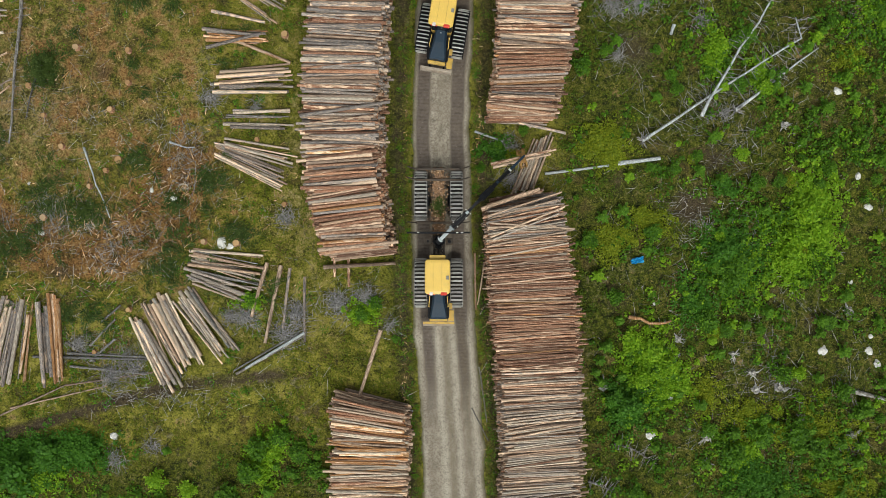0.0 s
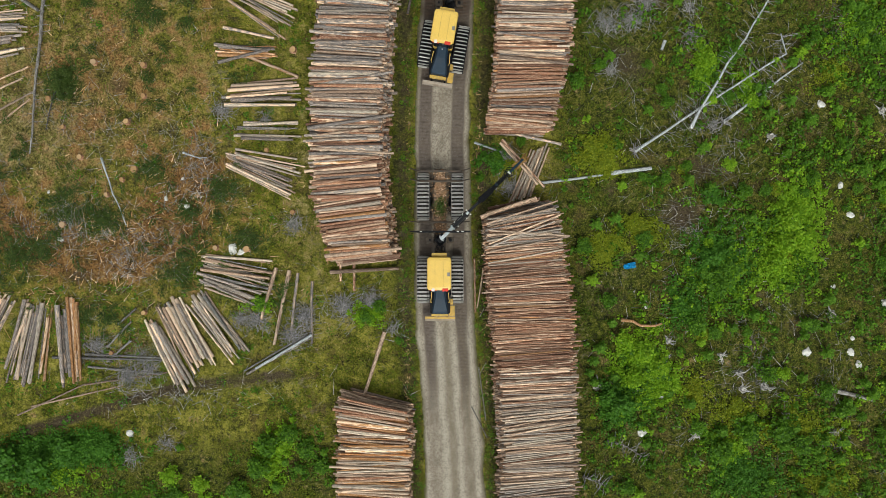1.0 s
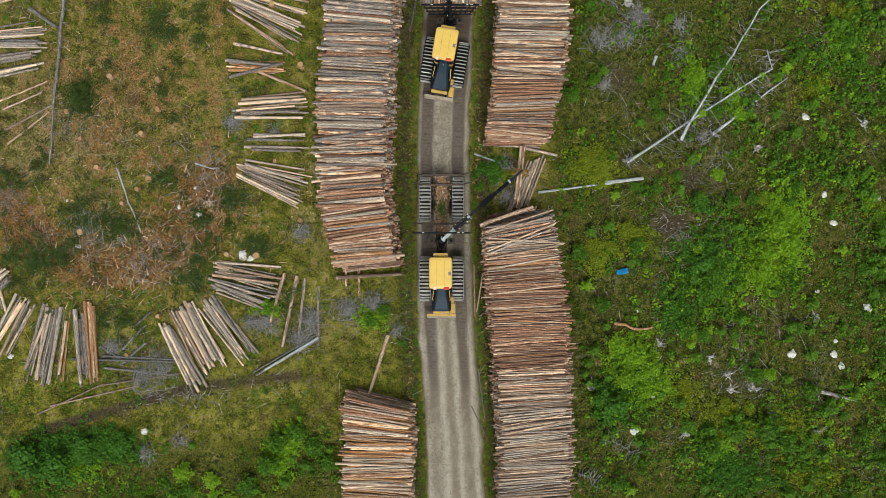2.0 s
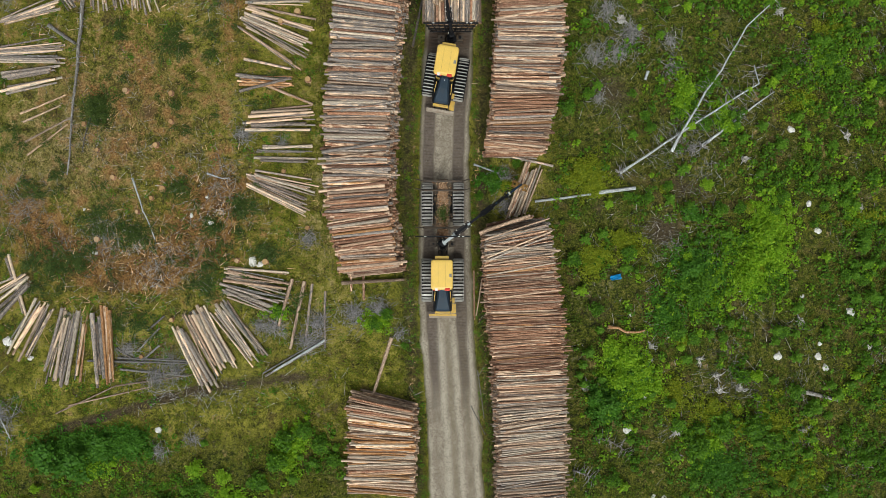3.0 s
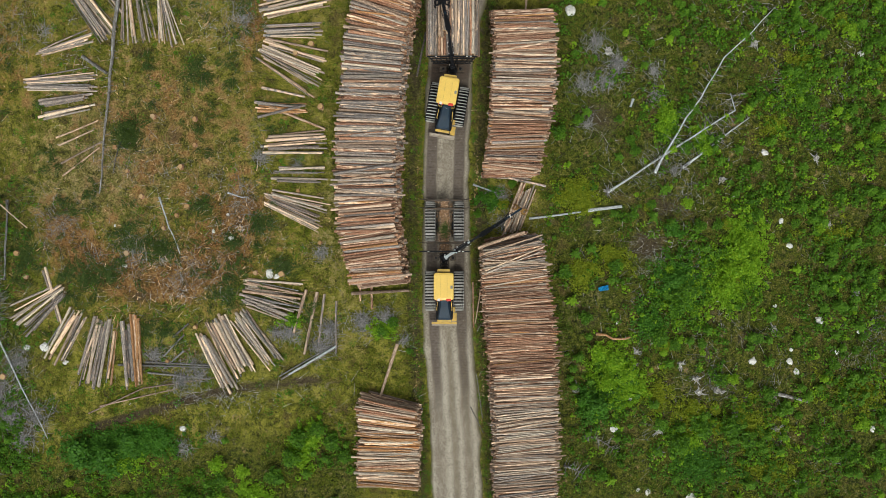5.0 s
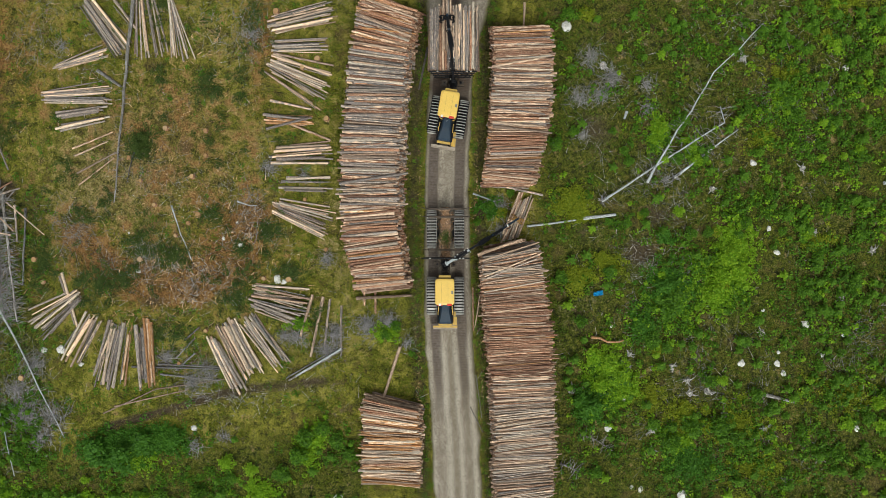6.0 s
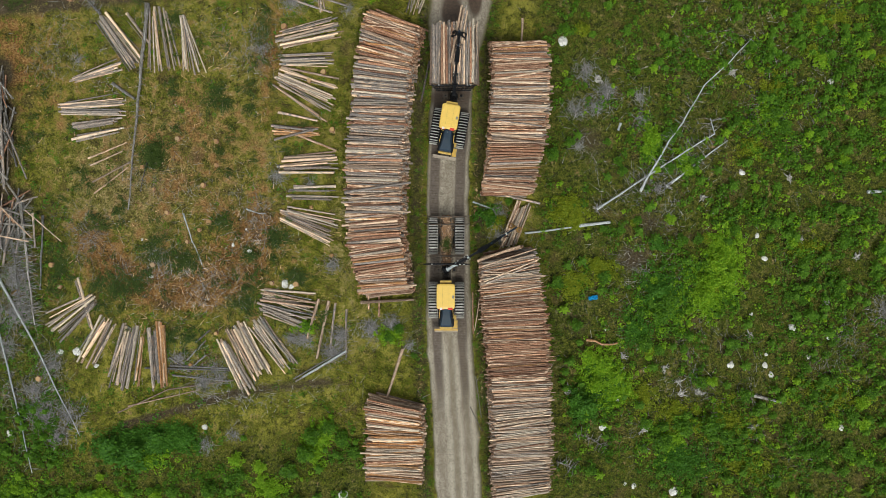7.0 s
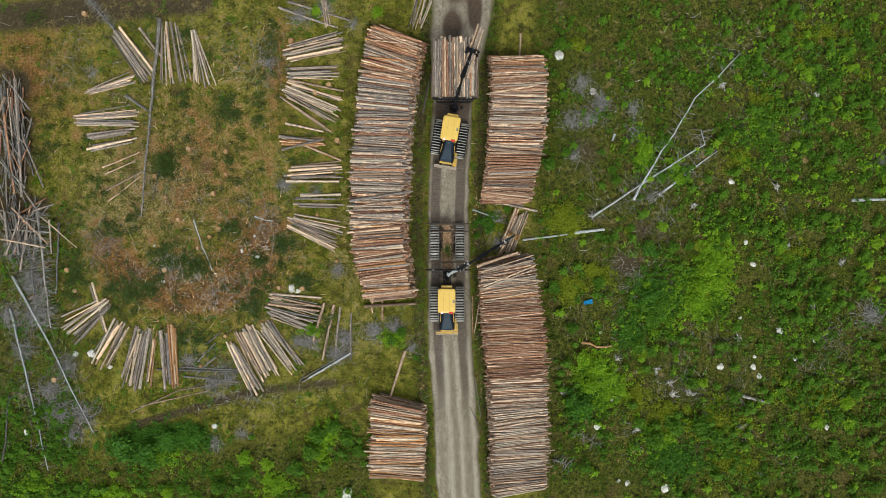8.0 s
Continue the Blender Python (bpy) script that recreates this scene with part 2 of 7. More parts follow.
END_WOOD, END_JOINED = end_wood("cut_end_wood"), end_wood("cut_end_wood_pile", True)
WHITE_WOOD, GREY_WOOD = ((0.60, 0.64, 0.66), (0.80, 0.84, 0.86)), ((0.30, 0.31, 0.32), (0.50, 0.52, 0.54))
BIRCH = bark("birch_bark", (0.50, 0.54, 0.56), (0.62, 0.66, 0.68), (0.76, 0.80, 0.82), 0.0, False, WHITE_WOOD, False)
DEAD_WOOD = bark("weathered_dead_wood", (0.20, 0.19, 0.18), (0.30, 0.29, 0.28), (0.40, 0.40, 0.41), 0.1, True, GREY_WOOD)
SILVER_TWIGS = bark("silver_grey_twigs", (0.26, 0.25, 0.24), (0.42, 0.42, 0.42), (0.60, 0.61, 0.62), 0.1, True, ((0.55, 0.50, 0.42), (0.72, 0.68, 0.60)))
DEAD_STEM = bark("weathered_stem", (0.12, 0.105, 0.09), (0.22, 0.20, 0.18), (0.34, 0.33, 0.31), 0.1, False, GREY_WOOD)
CHIP_WOOD = bark("fresh_chips", (0.54, 0.28, 0.10), (0.70, 0.46, 0.20), (0.82, 0.62, 0.36), 0.3, joined=True)
LEAF_BRIGHT = foliage("bright_leaves", [(0.0, (0.085, 0.19, 0.006)), (0.5, (0.18, 0.35, 0.010)), (1.0, (0.30, 0.46, 0.025))])
LEAF_GREEN = foliage("green_leaves", [(0.0, (0.020, 0.060, 0.004)), (0.45, (0.064, 0.160, 0.008)), (0.8, (0.125, 0.27, 0.011)), (1.0, (0.21, 0.37, 0.02))])
LEAF_OLIVE = foliage("olive_herbs", [(0.0, (0.045, 0.072, 0.004)), (0.5, (0.105, 0.138, 0.007)), (0.85, (0.18, 0.205, 0.010)), (1.0, (0.26, 0.25, 0.022))])
LEAF_LOW = foliage("low_green_herbs", [(0.0, (0.028, 0.060, 0.004)), (0.5, (0.072, 0.120, 0.007)), (0.85, (0.13, 0.185, 0.010)), (1.0, (0.22, 0.23, 0.02))])
LEAF_YELLOW = foliage("yellow_green_leaves", [(0.0, (0.09, 0.135, 0.006)), (0.5, (0.185, 0.245, 0.010)), (1.0, (0.32, 0.35, 0.02))])
LEAF_SAPLING = foliage("sapling_leaves", [(0.0, (0.036, 0.105, 0.005)), (0.5, (0.085, 0.205, 0.009)), (1.0, (0.165, 0.32, 0.016))])
LEAF_DARK = foliage("dark_needles", [(0.0, (0.014, 0.032, 0.004)), (0.5, (0.048, 0.086, 0.010)), (1.0, (0.13, 0.17, 0.04))])
LEAF_BOUGH = foliage("spruce_needles", [(0.0, (0.010, 0.024, 0.004)), (0.5, (0.040, 0.078, 0.010)), (1.0, (0.12, 0.17, 0.03))])
LEAF_TEAL = foliage("blue_green_leaves", [(0.0, (0.026, 0.085, 0.008)), (0.5, (0.060, 0.175, 0.012)), (1.0, (0.11, 0.26, 0.02))])
GRASS = foliage("grass_blades", [(0.0, (0.08, 0.10, 0.012)), (0.45, (0.14, 0.145, 0.02)), (0.8, (0.26, 0.22, 0.06)), (1.0, (0.38, 0.31, 0.13))])
DRY_GRASS = foliage("dry_grass_blades", [(0.0, (0.17, 0.13, 0.03)), (0.5, (0.33, 0.26, 0.09)), (1.0, (0.55, 0.46, 0.22))])


def stone_material():
    m, n, l, b = material("pale_stone")
    tc = n.new("ShaderNodeTexCoord")
    a = noise_node(n, l, tc.outputs["Object"], 3.0, 6, 0.7)
    tone = ramp(n, [(0.32, (0.36, 0.35, 0.33)), (0.5, (0.64, 0.63, 0.61)), (0.7, (0.82, 0.82, 0.81))])
    l.new(a.outputs[0], tone.inputs[0])
    l.new(tone.outputs[0], b.inputs["Base Color"])
    b.inputs["Roughness"].default_value = 0.9
    bump(n, l, a.outputs[0], b, 0.5, 0.05)
    return m


STONE = stone_material()


# ---- ground and road ----
def bell(x, y, cx, cy, rx, ry=None):
    ry = ry or rx
    return np.exp(-(((x - cx) / rx) ** 2 + ((y - cy) / ry) ** 2))


def near_line(x, y, a, b, width):
    ax, ay = a
    dx, dy = b[0] - ax, b[1] - ay
    t = np.clip(((x - ax) * dx + (y - ay) * dy) / (dx * dx + dy * dy), 0, 1)
    return np.exp(-(((x - ax - t * dx) ** 2 + (y - ay - t * dy) ** 2) / width ** 2))


def lushness(x, y):
    """Where leafy growth is thick: right of the road and along the south-west."""
    right = np.clip((x - 6.0) / 3, 0, 1) * 0.92
    south = np.clip((-9.2 - y + 0.10 * x) / 4, 0, 1) * np.clip((-5 - x) / 3, 0, 1) * 0.95
    d = np.abs(x - road_centre(y))
    # verges: dense growth, its darker green also standing for the stacks' shade
    verge = 0.75 * np.exp(-((d - 2.7) / 0.75) ** 2)
    west = np.clip((-30.0 - x) / 2.5, 0, 1) * np.clip((9 - y) / 3, 0, 1) * 0.85
    return np.clip(right + south + verge + west, 0, 1)


def litter(x, y):
    """Orange-brown needle litter and soil of the yard where stems were cut."""
    yard = np.clip((-9 - x) / 3, 0, 1) * np.clip((x + 39) / 3, 0, 1) * np.clip((y + 4.5) / 2, 0, 1) * np.clip((25 - y) / 3, 0, 1)
    turn = [(-28.82, 3.85), (-27.67, 2.16), (-25.56, 0.33), (-22.72, -0.49), (-19.29, -0.30), (-16.45, 1.68), (-15.09, 5.02)]
    lane = np.max([near_line(x, y, a, b, 1.5) for a, b in zip(turn, turn[1:])], axis=0)
    return np.clip(0.26 * yard + 0.72 * lane + 0.22 * bell(x, y, -22, 0.8, 8.5, 2.8) + 0.35 * bell(x, y, -16.8, 4.0, 3.0, 3.0) + 0.14 * bell(x, y, -22, 8, 7, 6) + 0.55 * bell(x, y, -14.5, 19.5, 1.2, 5)
                   + 0.6 * bell(x, y, -36, 18, 4, 5) + 0.3 * bell(x, y, -21, 12, 5, 5), 0, 1)


def dryness(x, y):
    """Bleached, trodden growth in the middle of the yard."""
    return np.clip(0.52 * bell(x, y, -20.83, 11.42, 8.0, 9.0) + 0.5 * bell(x, y, -27.23, 8.20, 5, 5)
                   + 0.5 * bell(x, y, -7.81, 5.02, 2.0, 6), 0, 1)


def mud(x, y):
    # the verge term is no mud only: it paints the stacks' shade beside the road
    verge = 0.60 * np.exp(-((np.abs(x - road_centre(y)) - 2.5) / 0.7) ** 2) * np.clip((26 - y) / 4, 0, 1)
    return np.clip(verge + 1.4 * near_line(x, y, (-45, 22.4), (-21, 24.6), 1.2) + 0.95 * near_line(x, y, (-26.61, -11.28), (-16.76, -8.40), 0.45)
                   + 0.75 * near_line(x, y, (-16.76, -8.40), (-9.60, -7.60), 0.55) + 1.2 * bell(x, y, -37.0, 12.5, 2.2, 5.5) + 1.3 * near_line(x, y, (-40, 7.4), (-34.2, 7.3), 0.6) + 1.1 * near_line(x, y, (-40, 18.2), (-36.4, 17.6), 0.8) + 0.7 * bell(x, y, -36.6, 4.8, 2.0, 2.0)
                   + 0.9 * bell(x, y, 14.8, 2.4, 1.5, 1.3) + 0.75 * bell(x, y, 11.4, 12.0, 1.6) + 0.75 * bell(x, y, 16.5, 5.3, 1.5, 1.1) + 0.5 * bell(x, y, 10.5, -3.0, 1.5, 1.6) + 0.6 * bell(x, y, 22.5, -4.5, 1.5, 1.0) + 0.5 * bell(x, y, 28.0, 12.5, 1.6, 1.2)
                   + 0.7 * bell(x, y, -22.99, -1.45, 1.3, 0.6) + 0.6 * bell(x, y, -20.60, 10.59, 1.2, 0.7) + 0.5 * bell(x, y, -17.39, 8.13, 0.6, 0.8)
                   + 0.45 * bell(x, y, 19.5, -8.5, 2.5, 1.0) + 0.4 * bell(x, y, 24, -6.5, 1.5, 1.5) + 0.4 * bell(x, y, 10.5, 4.0, 1.0, 1.5), 0, 1)


def grid_axis(lo, hi, step, far):
    inner = list(np.arange(lo, hi + step / 2, step))
    out, d = [], step
    while d < far:
        d *= 1.6
        out.append(d)
    return np.array([lo - d for d in reversed(out)] + inner + [hi + d for d in out])


def ground_material():
    m, n, l, b = material("clearing_ground")
    geo = n.new("ShaderNodeNewGeometry").outputs["Position"]
    att = {}
    for k in ("lush", "litter", "mud", "dry"):
        a = n.new("ShaderNodeAttribute")
        a.attribute_name = k
        att[k] = a.outputs["Fac"]
    big, mid = noise_node(n, l, geo, 0.30, 4), noise_node(n, l, geo, 1.1, 6, 0.65)
    hump, fine = noise_node(n, l, geo, 0.55, 5, 0.62), noise_node(n, l, geo, 7.0, 6, 0.75)
    speck, tuft = noise_node(n, l, geo, 15.0, 3, 0.7), noise_node(n, l, geo, 2.6, 4, 0.7)

    def blend(fac, a, other, stops):
        r = ramp(n, [(0.5 + (p - 0.5) * 0.72, col) for p, col in stops])
        l.new(mix_colour(n, l, fac, a.outputs[0], other.outputs[0]), r.inputs[0])
        return r.outputs[0]
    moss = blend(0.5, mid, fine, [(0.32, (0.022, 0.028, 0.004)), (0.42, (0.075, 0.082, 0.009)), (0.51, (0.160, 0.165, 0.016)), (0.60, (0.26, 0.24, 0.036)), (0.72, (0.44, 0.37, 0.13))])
    # green's near-black low stop puts the shade of gaps between plants into the colour
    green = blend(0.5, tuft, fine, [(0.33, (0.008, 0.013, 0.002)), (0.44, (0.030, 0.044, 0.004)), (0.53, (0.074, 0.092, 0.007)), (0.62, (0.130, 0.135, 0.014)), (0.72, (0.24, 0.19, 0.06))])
    soil = blend(0.6, mid, fine, [(0.34, (0.034, 0.019, 0.009)), (0.45, (0.135, 0.065, 0.020)), (0.55, (0.25, 0.132, 0.042)), (0.67, (0.42, 0.26, 0.11))])
    trodden = blend(0.62, mid, fine, [(0.35, (0.036, 0.028, 0.012)), (0.44, (0.130, 0.102, 0.038)), (0.52, (0.265, 0.212, 0.092)), (0.62, (0.48, 0.39, 0.22))])
    peat_and_shade = blend(0.5, fine, speck, [(0.38, (0.020, 0.015, 0.009)), (0.62, (0.115, 0.086, 0.052))])
    heath = blend(0.5, fine, speck, [(0.40, (0.055, 0.034, 0.018)), (0.60, (0.185, 0.115, 0.050))])
    bleached = blend(0.5, fine, speck, [(0.40, (0.070, 0.058, 0.042)), (0.60, (0.31, 0.265, 0.21))])

    def edge(fac, amount, lo, hi):
        s = math_node(n, l, "ADD", fac, math_node(n, l, "MULTIPLY", math_node(n, l, "SUBTRACT", mix_colour(n, l, 0.55, mid.outputs[0], hump.outputs[0]), 0.5), amount * 1.35))
        return step_range(n, l, s, lo, hi)

    def part_of(value, amount):
        return math_node(n, l, "MULTIPLY", value, amount)
    c = mix_colour(n, l, part_of(step_range(n, l, hump.outputs[0], 0.51, 0.60), 0.65), moss, (0.33, 0.305, 0.055))
    c = mix_colour(n, l, edge(att["lush"], 1.6, 0.25, 0.65), c, green)
    c = mix_colour(n, l, part_of(step_range(n, l, hump.outputs[0], 0.45, 0.37), 0.50), c, heath)
    # near-black patches: painted shade round the bundles and between tufts
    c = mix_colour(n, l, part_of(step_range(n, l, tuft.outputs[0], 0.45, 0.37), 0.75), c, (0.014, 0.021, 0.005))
    c = mix_colour(n, l, edge(att["dry"], 2.4, 0.30, 0.85), c, trodden)
    c = mix_colour(n, l, edge(att["litter"], 2.4, 0.36, 0.86), c, soil)
    # dark soil in the mud; along the verges also the stacks' shade as colour
    c = mix_colour(n, l, edge(att["mud"], 1.0, 0.30, 0.75), c, peat_and_shade)
    dead = step_range(n, l, math_node(n, l, "ADD", part_of(big.outputs[0], 0.4), part_of(tuft.outputs[0], 0.6)), 0.565, 0.64)
    c = mix_colour(n, l, part_of(dead, 0.55), c, bleached)
    # fine dark specks: the shade of small crevices, painted in
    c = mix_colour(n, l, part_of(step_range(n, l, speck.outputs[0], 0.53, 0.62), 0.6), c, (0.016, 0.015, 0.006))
    c = mix_colour(n, l, part_of(step_range(n, l, speck.outputs[0], 0.43, 0.35), 0.34), c, (0.46, 0.40, 0.16))
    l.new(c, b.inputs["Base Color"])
    b.inputs["Roughness"].default_value = 0.95
    b.inputs["Specular IOR Level"].default_value = 0.2
    bump(n, l, mix_colour(n, l, 0.5, fine.outputs[0], speck.outputs[0]), b, 1.0, 0.16)
    return m


def build_ground():
    gx, gy = grid_axis(-48, 48, 0.4, 2500), grid_axis(-28, 36, 0.4, 2500)
    X, Y = np.meshgrid(gx, gy)
    far = np.clip((np.maximum(np.abs(X) - 48, np.abs(Y - 4) - 32)) / 30, 0, 1)
    Z = ground_z(X, Y) * (1 - far)
    nx, ny = len(gx), len(gy)
    i = np.arange(nx * ny).reshape(ny, nx)
    faces = np.stack([i[:-1, :-1], i[:-1, 1:], i[1:, 1:], i[1:, :-1]], -1).reshape(-1, 4)
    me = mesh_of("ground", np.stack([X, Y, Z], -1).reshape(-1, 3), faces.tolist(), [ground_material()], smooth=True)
    for key, f in (("lush", lushness), ("litter", litter), ("mud", mud), ("dry", dryness)):
        a = me.attributes.new(key, "FLOAT", "POINT")
        a.data.foreach_set("value", f(X, Y).ravel().astype(np.float32))
    tagged(new("ground", me), "mossy forest clearing with brown litter and green growth", "ground", kind="structure")


def road_material():
    m, n, l, b = material("gravel_road")
    geo = n.new("ShaderNodeNewGeometry").outputs["Position"]
    a = n.new("ShaderNodeAttribute")
    a.attribute_name = "across"
    across = a.outputs["Fac"]
    w = n.new("ShaderNodeAttribute")
    w.attribute_name = "wet"
    wet = w.outputs["Fac"]
    r = n.new("ShaderNodeAttribute")
    r.attribute_name = "rut"
    rut = r.outputs["Fac"]
    st = n.new("ShaderNodeMapping")
    st.inputs["Scale"].default_value = (1.8, 0.75, 1)
    l.new(geo, st.inputs["Vector"])
    streak = noise_node(n, l, st.outputs[0], 1.6, 5, 0.6)
    fine, grit = noise_node(n, l, geo, 5, 6, 0.8), noise_node(n, l, geo, 10, 5, 0.8)
    gravel = ramp(n, [(0.38, (0.11, 0.09, 0.072)), (0.48, (0.215, 0.184, 0.143)), (0.58, (0.43, 0.385, 0.315))])
    l.new(mix_colour(n, l, 0.8, streak.outputs[0], mix_colour(n, l, 0.6, fine.outputs[0], grit.outputs[0])), gravel.inputs[0])
    packed = ramp(n, [(0.34, (0.050, 0.037, 0.028)), (0.66, (0.155, 0.125, 0.105))])
    l.new(fine.outputs[0], packed.inputs[0])
    wave = n.new("ShaderNodeTexWave")
    wave.bands_direction = "Y"
    wave.inputs["Scale"].default_value, wave.inputs["Distortion"].default_value, wave.inputs["Detail"].default_value = 1.55, 3.5, 3.0
    l.new(geo, wave.inputs["Vector"])
    tread = math_node(n, l, "MULTIPLY", step_range(n, l, wave.outputs[0], 0.2, 0.8), rut)
    worn = mix_colour(n, l, math_node(n, l, "MULTIPLY", tread, 0.15), packed.outputs[0], (0.20, 0.18, 0.165))
    edge = math_node(n, l, "ADD", rut, math_node(n, l, "MULTIPLY", math_node(n, l, "SUBTRACT", fine.outputs[0], 0.5), 1.3))
    blot = noise_node(n, l, geo, 0.8, 5, 0.65)
    c = mix_colour(n, l, step_range(n, l, edge, 0.25, 0.7), gravel.outputs[0], worn)
    c = mix_colour(n, l, math_node(n, l, "MULTIPLY", step_range(n, l, blot.outputs[0], 0.48, 0.66), 0.35), c, (0.17, 0.135, 0.10))
    k = n.new("ShaderNodeAttribute")
    k.attribute_name = "crown"
    crown = math_node(n, l, "MULTIPLY", k.outputs["Fac"], step_range(n, l, fine.outputs[0], 0.40, 0.58))
    c = mix_colour(n, l, math_node(n, l, "MULTIPLY", crown, 0.75), c, (0.135, 0.110, 0.065))
    p = n.new("ShaderNodeAttribute")
    p.attribute_name = "pale"
    swept = math_node(n, l, "MULTIPLY", p.outputs["Fac"], step_range(n, l, grit.outputs[0], 0.36, 0.60))
    c = mix_colour(n, l, swept, c, (0.47, 0.43, 0.355))
    c = mix_colour(n, l, math_node(n, l, "MULTIPLY", step_range(n, l, grit.outputs[0], 0.55, 0.68), 0.7), c, (0.05, 0.042, 0.034))
    c = mix_colour(n, l, math_node(n, l, "MULTIPLY", step_range(n, l, grit.outputs[0], 0.40, 0.30), 0.5), c, (0.60, 0.56, 0.49))
    verge = math_node(n, l, "ADD", across, math_node(n, l, "MULTIPLY", math_node(n, l, "SUBTRACT", fine.outputs[0], 0.5), 0.35))
    c = mix_colour(n, l, step_range(n, l, verge, 0.86, 0.98), c, (0.085, 0.080, 0.025))
    mudd = ramp(n, [(0.35, (0.035, 0.022, 0.014)), (0.7, (0.11, 0.07, 0.045))])
    l.new(fine.outputs[0], mudd.inputs[0])
    soak = step_range(n, l, math_node(n, l, "ADD", wet, math_node(n, l, "MULTIPLY", math_node(n, l, "SUBTRACT", fine.outputs[0], 0.5), 0.6)), 0.35, 0.6)
    c = mix_colour(n, l, soak, c, mudd.outputs[0])
    l.new(c, b.inputs["Base Color"])
    l.new(math_node(n, l, "SUBTRACT", 0.9, math_node(n, l, "MULTIPLY", soak, 0.45)), b.inputs["Roughness"])
    bump(n, l, math_node(n, l, "ADD", grit.outputs[0], math_node(n, l, "MULTIPLY", tread, 0.6)), b, 0.5, 0.03)
    return m


def rut_depth(x, y):
    """Wheel lanes pressed into the road: 0 on the crown, 1 in a lane."""
    u = x - road_centre(y) + (fbm(y / 2.5, y * 0 + 3.0, 14, 3) - 0.5) * 0.30
    lane = np.exp(-((u + 1.05) / 0.42) ** 4) + np.exp(-((u - 1.0) / 0.42) ** 4)
    south = np.clip((-5 - y) / 6, 0, 1)
    return lane * (1 - 0.75 * south) * np.clip((21.5 - y) / 1.5, 0, 1)


def build_road():
    ys = np.arange(-60, 60.1, 0.15)
    us = np.linspace(-1.06, 1.06, 37)
    U, Y = np.meshgrid(us, ys)
    wob = (fbm(Y / 1.7, np.sign(U) * 5.0 + Y * 0, 4, 3) - 0.5) * 0.35 * np.abs(U)
    X = road_centre(Y) + U * road_half(Y) + wob
    D = np.abs(U)
    rut = rut_depth(X, Y)
    Z = 0.03 - 0.05 * rut + 0.02 * (1 - D) + (fbm(X / 0.5, Y / 0.5, 6, 3) - 0.5) * 0.035 - np.clip((D - 0.85) / 0.2, 0, 1) * 0.16
    wet = np.clip(bell(X, Y, 0.15, 22.4, 0.95, 1.5) + bell(X, Y, 2.1, 23.8, 0.6, 1.9) * 1.1 + 0.8 * bell(X, Y, 0.4, 25.5, 1.5, 1.2) + 0.75 * bell(X, Y, 0.2, 15.6, 2.2, 1.3) + 0.5 * bell(X, Y, -1.1, 11.5, 0.7, 3.0) + 0.6 * bell(X, Y, -0.3, 0.6, 1.6, 0.9), 0, 1)
    n, k = len(us), len(ys)
    i = np.arange(n * k).reshape(k, n)
    faces = np.stack([i[:-1, :-1], i[:-1, 1:], i[1:, 1:], i[1:, :-1]], -1).reshape(-1, 4)
    me = mesh_of("road", np.stack([X, Y, Z], -1).reshape(-1, 3), faces.tolist(), [road_material()], smooth=True)
    crown = (np.exp(-((X - road_centre(Y) + 0.05) / 0.28) ** 2) + 0.7 * np.exp(-((X - road_centre(Y) - 1.0) / 0.3) ** 2)) * np.clip((-2 - Y) / 4, 0.25, 1)
    V = X - road_centre(Y) + (fbm(Y / 2.0, Y * 0 + 1.0, 24, 3) - 0.5) * 0.25
    pale = (sum(np.exp(-((V - c) / w) ** 2) for c, w in ((-1.75, 0.10), (-0.52, 0.22), (0.40, 0.16), (1.42, 0.14)))) * np.clip((-3.5 - Y) / 2, 0, 1)
    for key, v in (("across", D), ("rut", rut), ("wet", wet), ("crown", crown), ("pale", pale)):
        a = me.attributes.new(key, "FLOAT", "POINT")
        a.data.foreach_set("value", v.ravel().astype(np.float32))
    tagged(new("road", me), "grey gravel forest road with dark track lanes and muddy puddles", "road", kind="structure")


build_ground()
build_road()


# ---- felled stems ----
def stem_shape(rng, sides=9, rings=5, taper=0.22, bow=0.5):
    """Points and faces of one stem along x, length 1, butt radius about 1, with bends, knots and uneven ends."""
    pts, faces, slots = [], [], []
    by, bz = rng.uniform(-bow, bow), rng.uniform(-bow * 0.3, bow * 0.3)
    flat = rng.uniform(0.92, 1.06)
    for i in range(rings):
        t = i / (rings - 1)
        r = 1.08 - taper * t + (0.10 if i == 0 else 0) + rng.uniform(-0.05, 0.05)
        oy, oz = by * math.sin(t * math.pi), bz * math.sin(t * math.pi)
        for k in range(sides):
            a = 2 * math.pi * k / sides
            rr = r * (1 + rng.uniform(-0.06, 0.06))
            pts.append((t - 0.5 + rng.uniform(-0.001, 0.001), oy + rr * math.cos(a), oz + rr * math.sin(a) * flat))
    for i in range(rings - 1):
        for k in range(sides):
            a, b = i * sides + k, i * sides + (k + 1) % sides
            faces.append((a, b, b + sides, a + sides))
            slots.append(0)
    faces.append(tuple(range(sides - 1, -1, -1)))
    faces.append(tuple((rings - 1) * sides + k for k in range(sides)))
    slots += [1, 1]
    return pts, faces, slots


rng = random.Random(11)
STEM_SHAPES = [stem_shape(rng) for _ in range(7)]
LOW_SHAPES = [stem_shape(rng, 6, 2) for _ in range(6)]
STEM_MESHES = {}
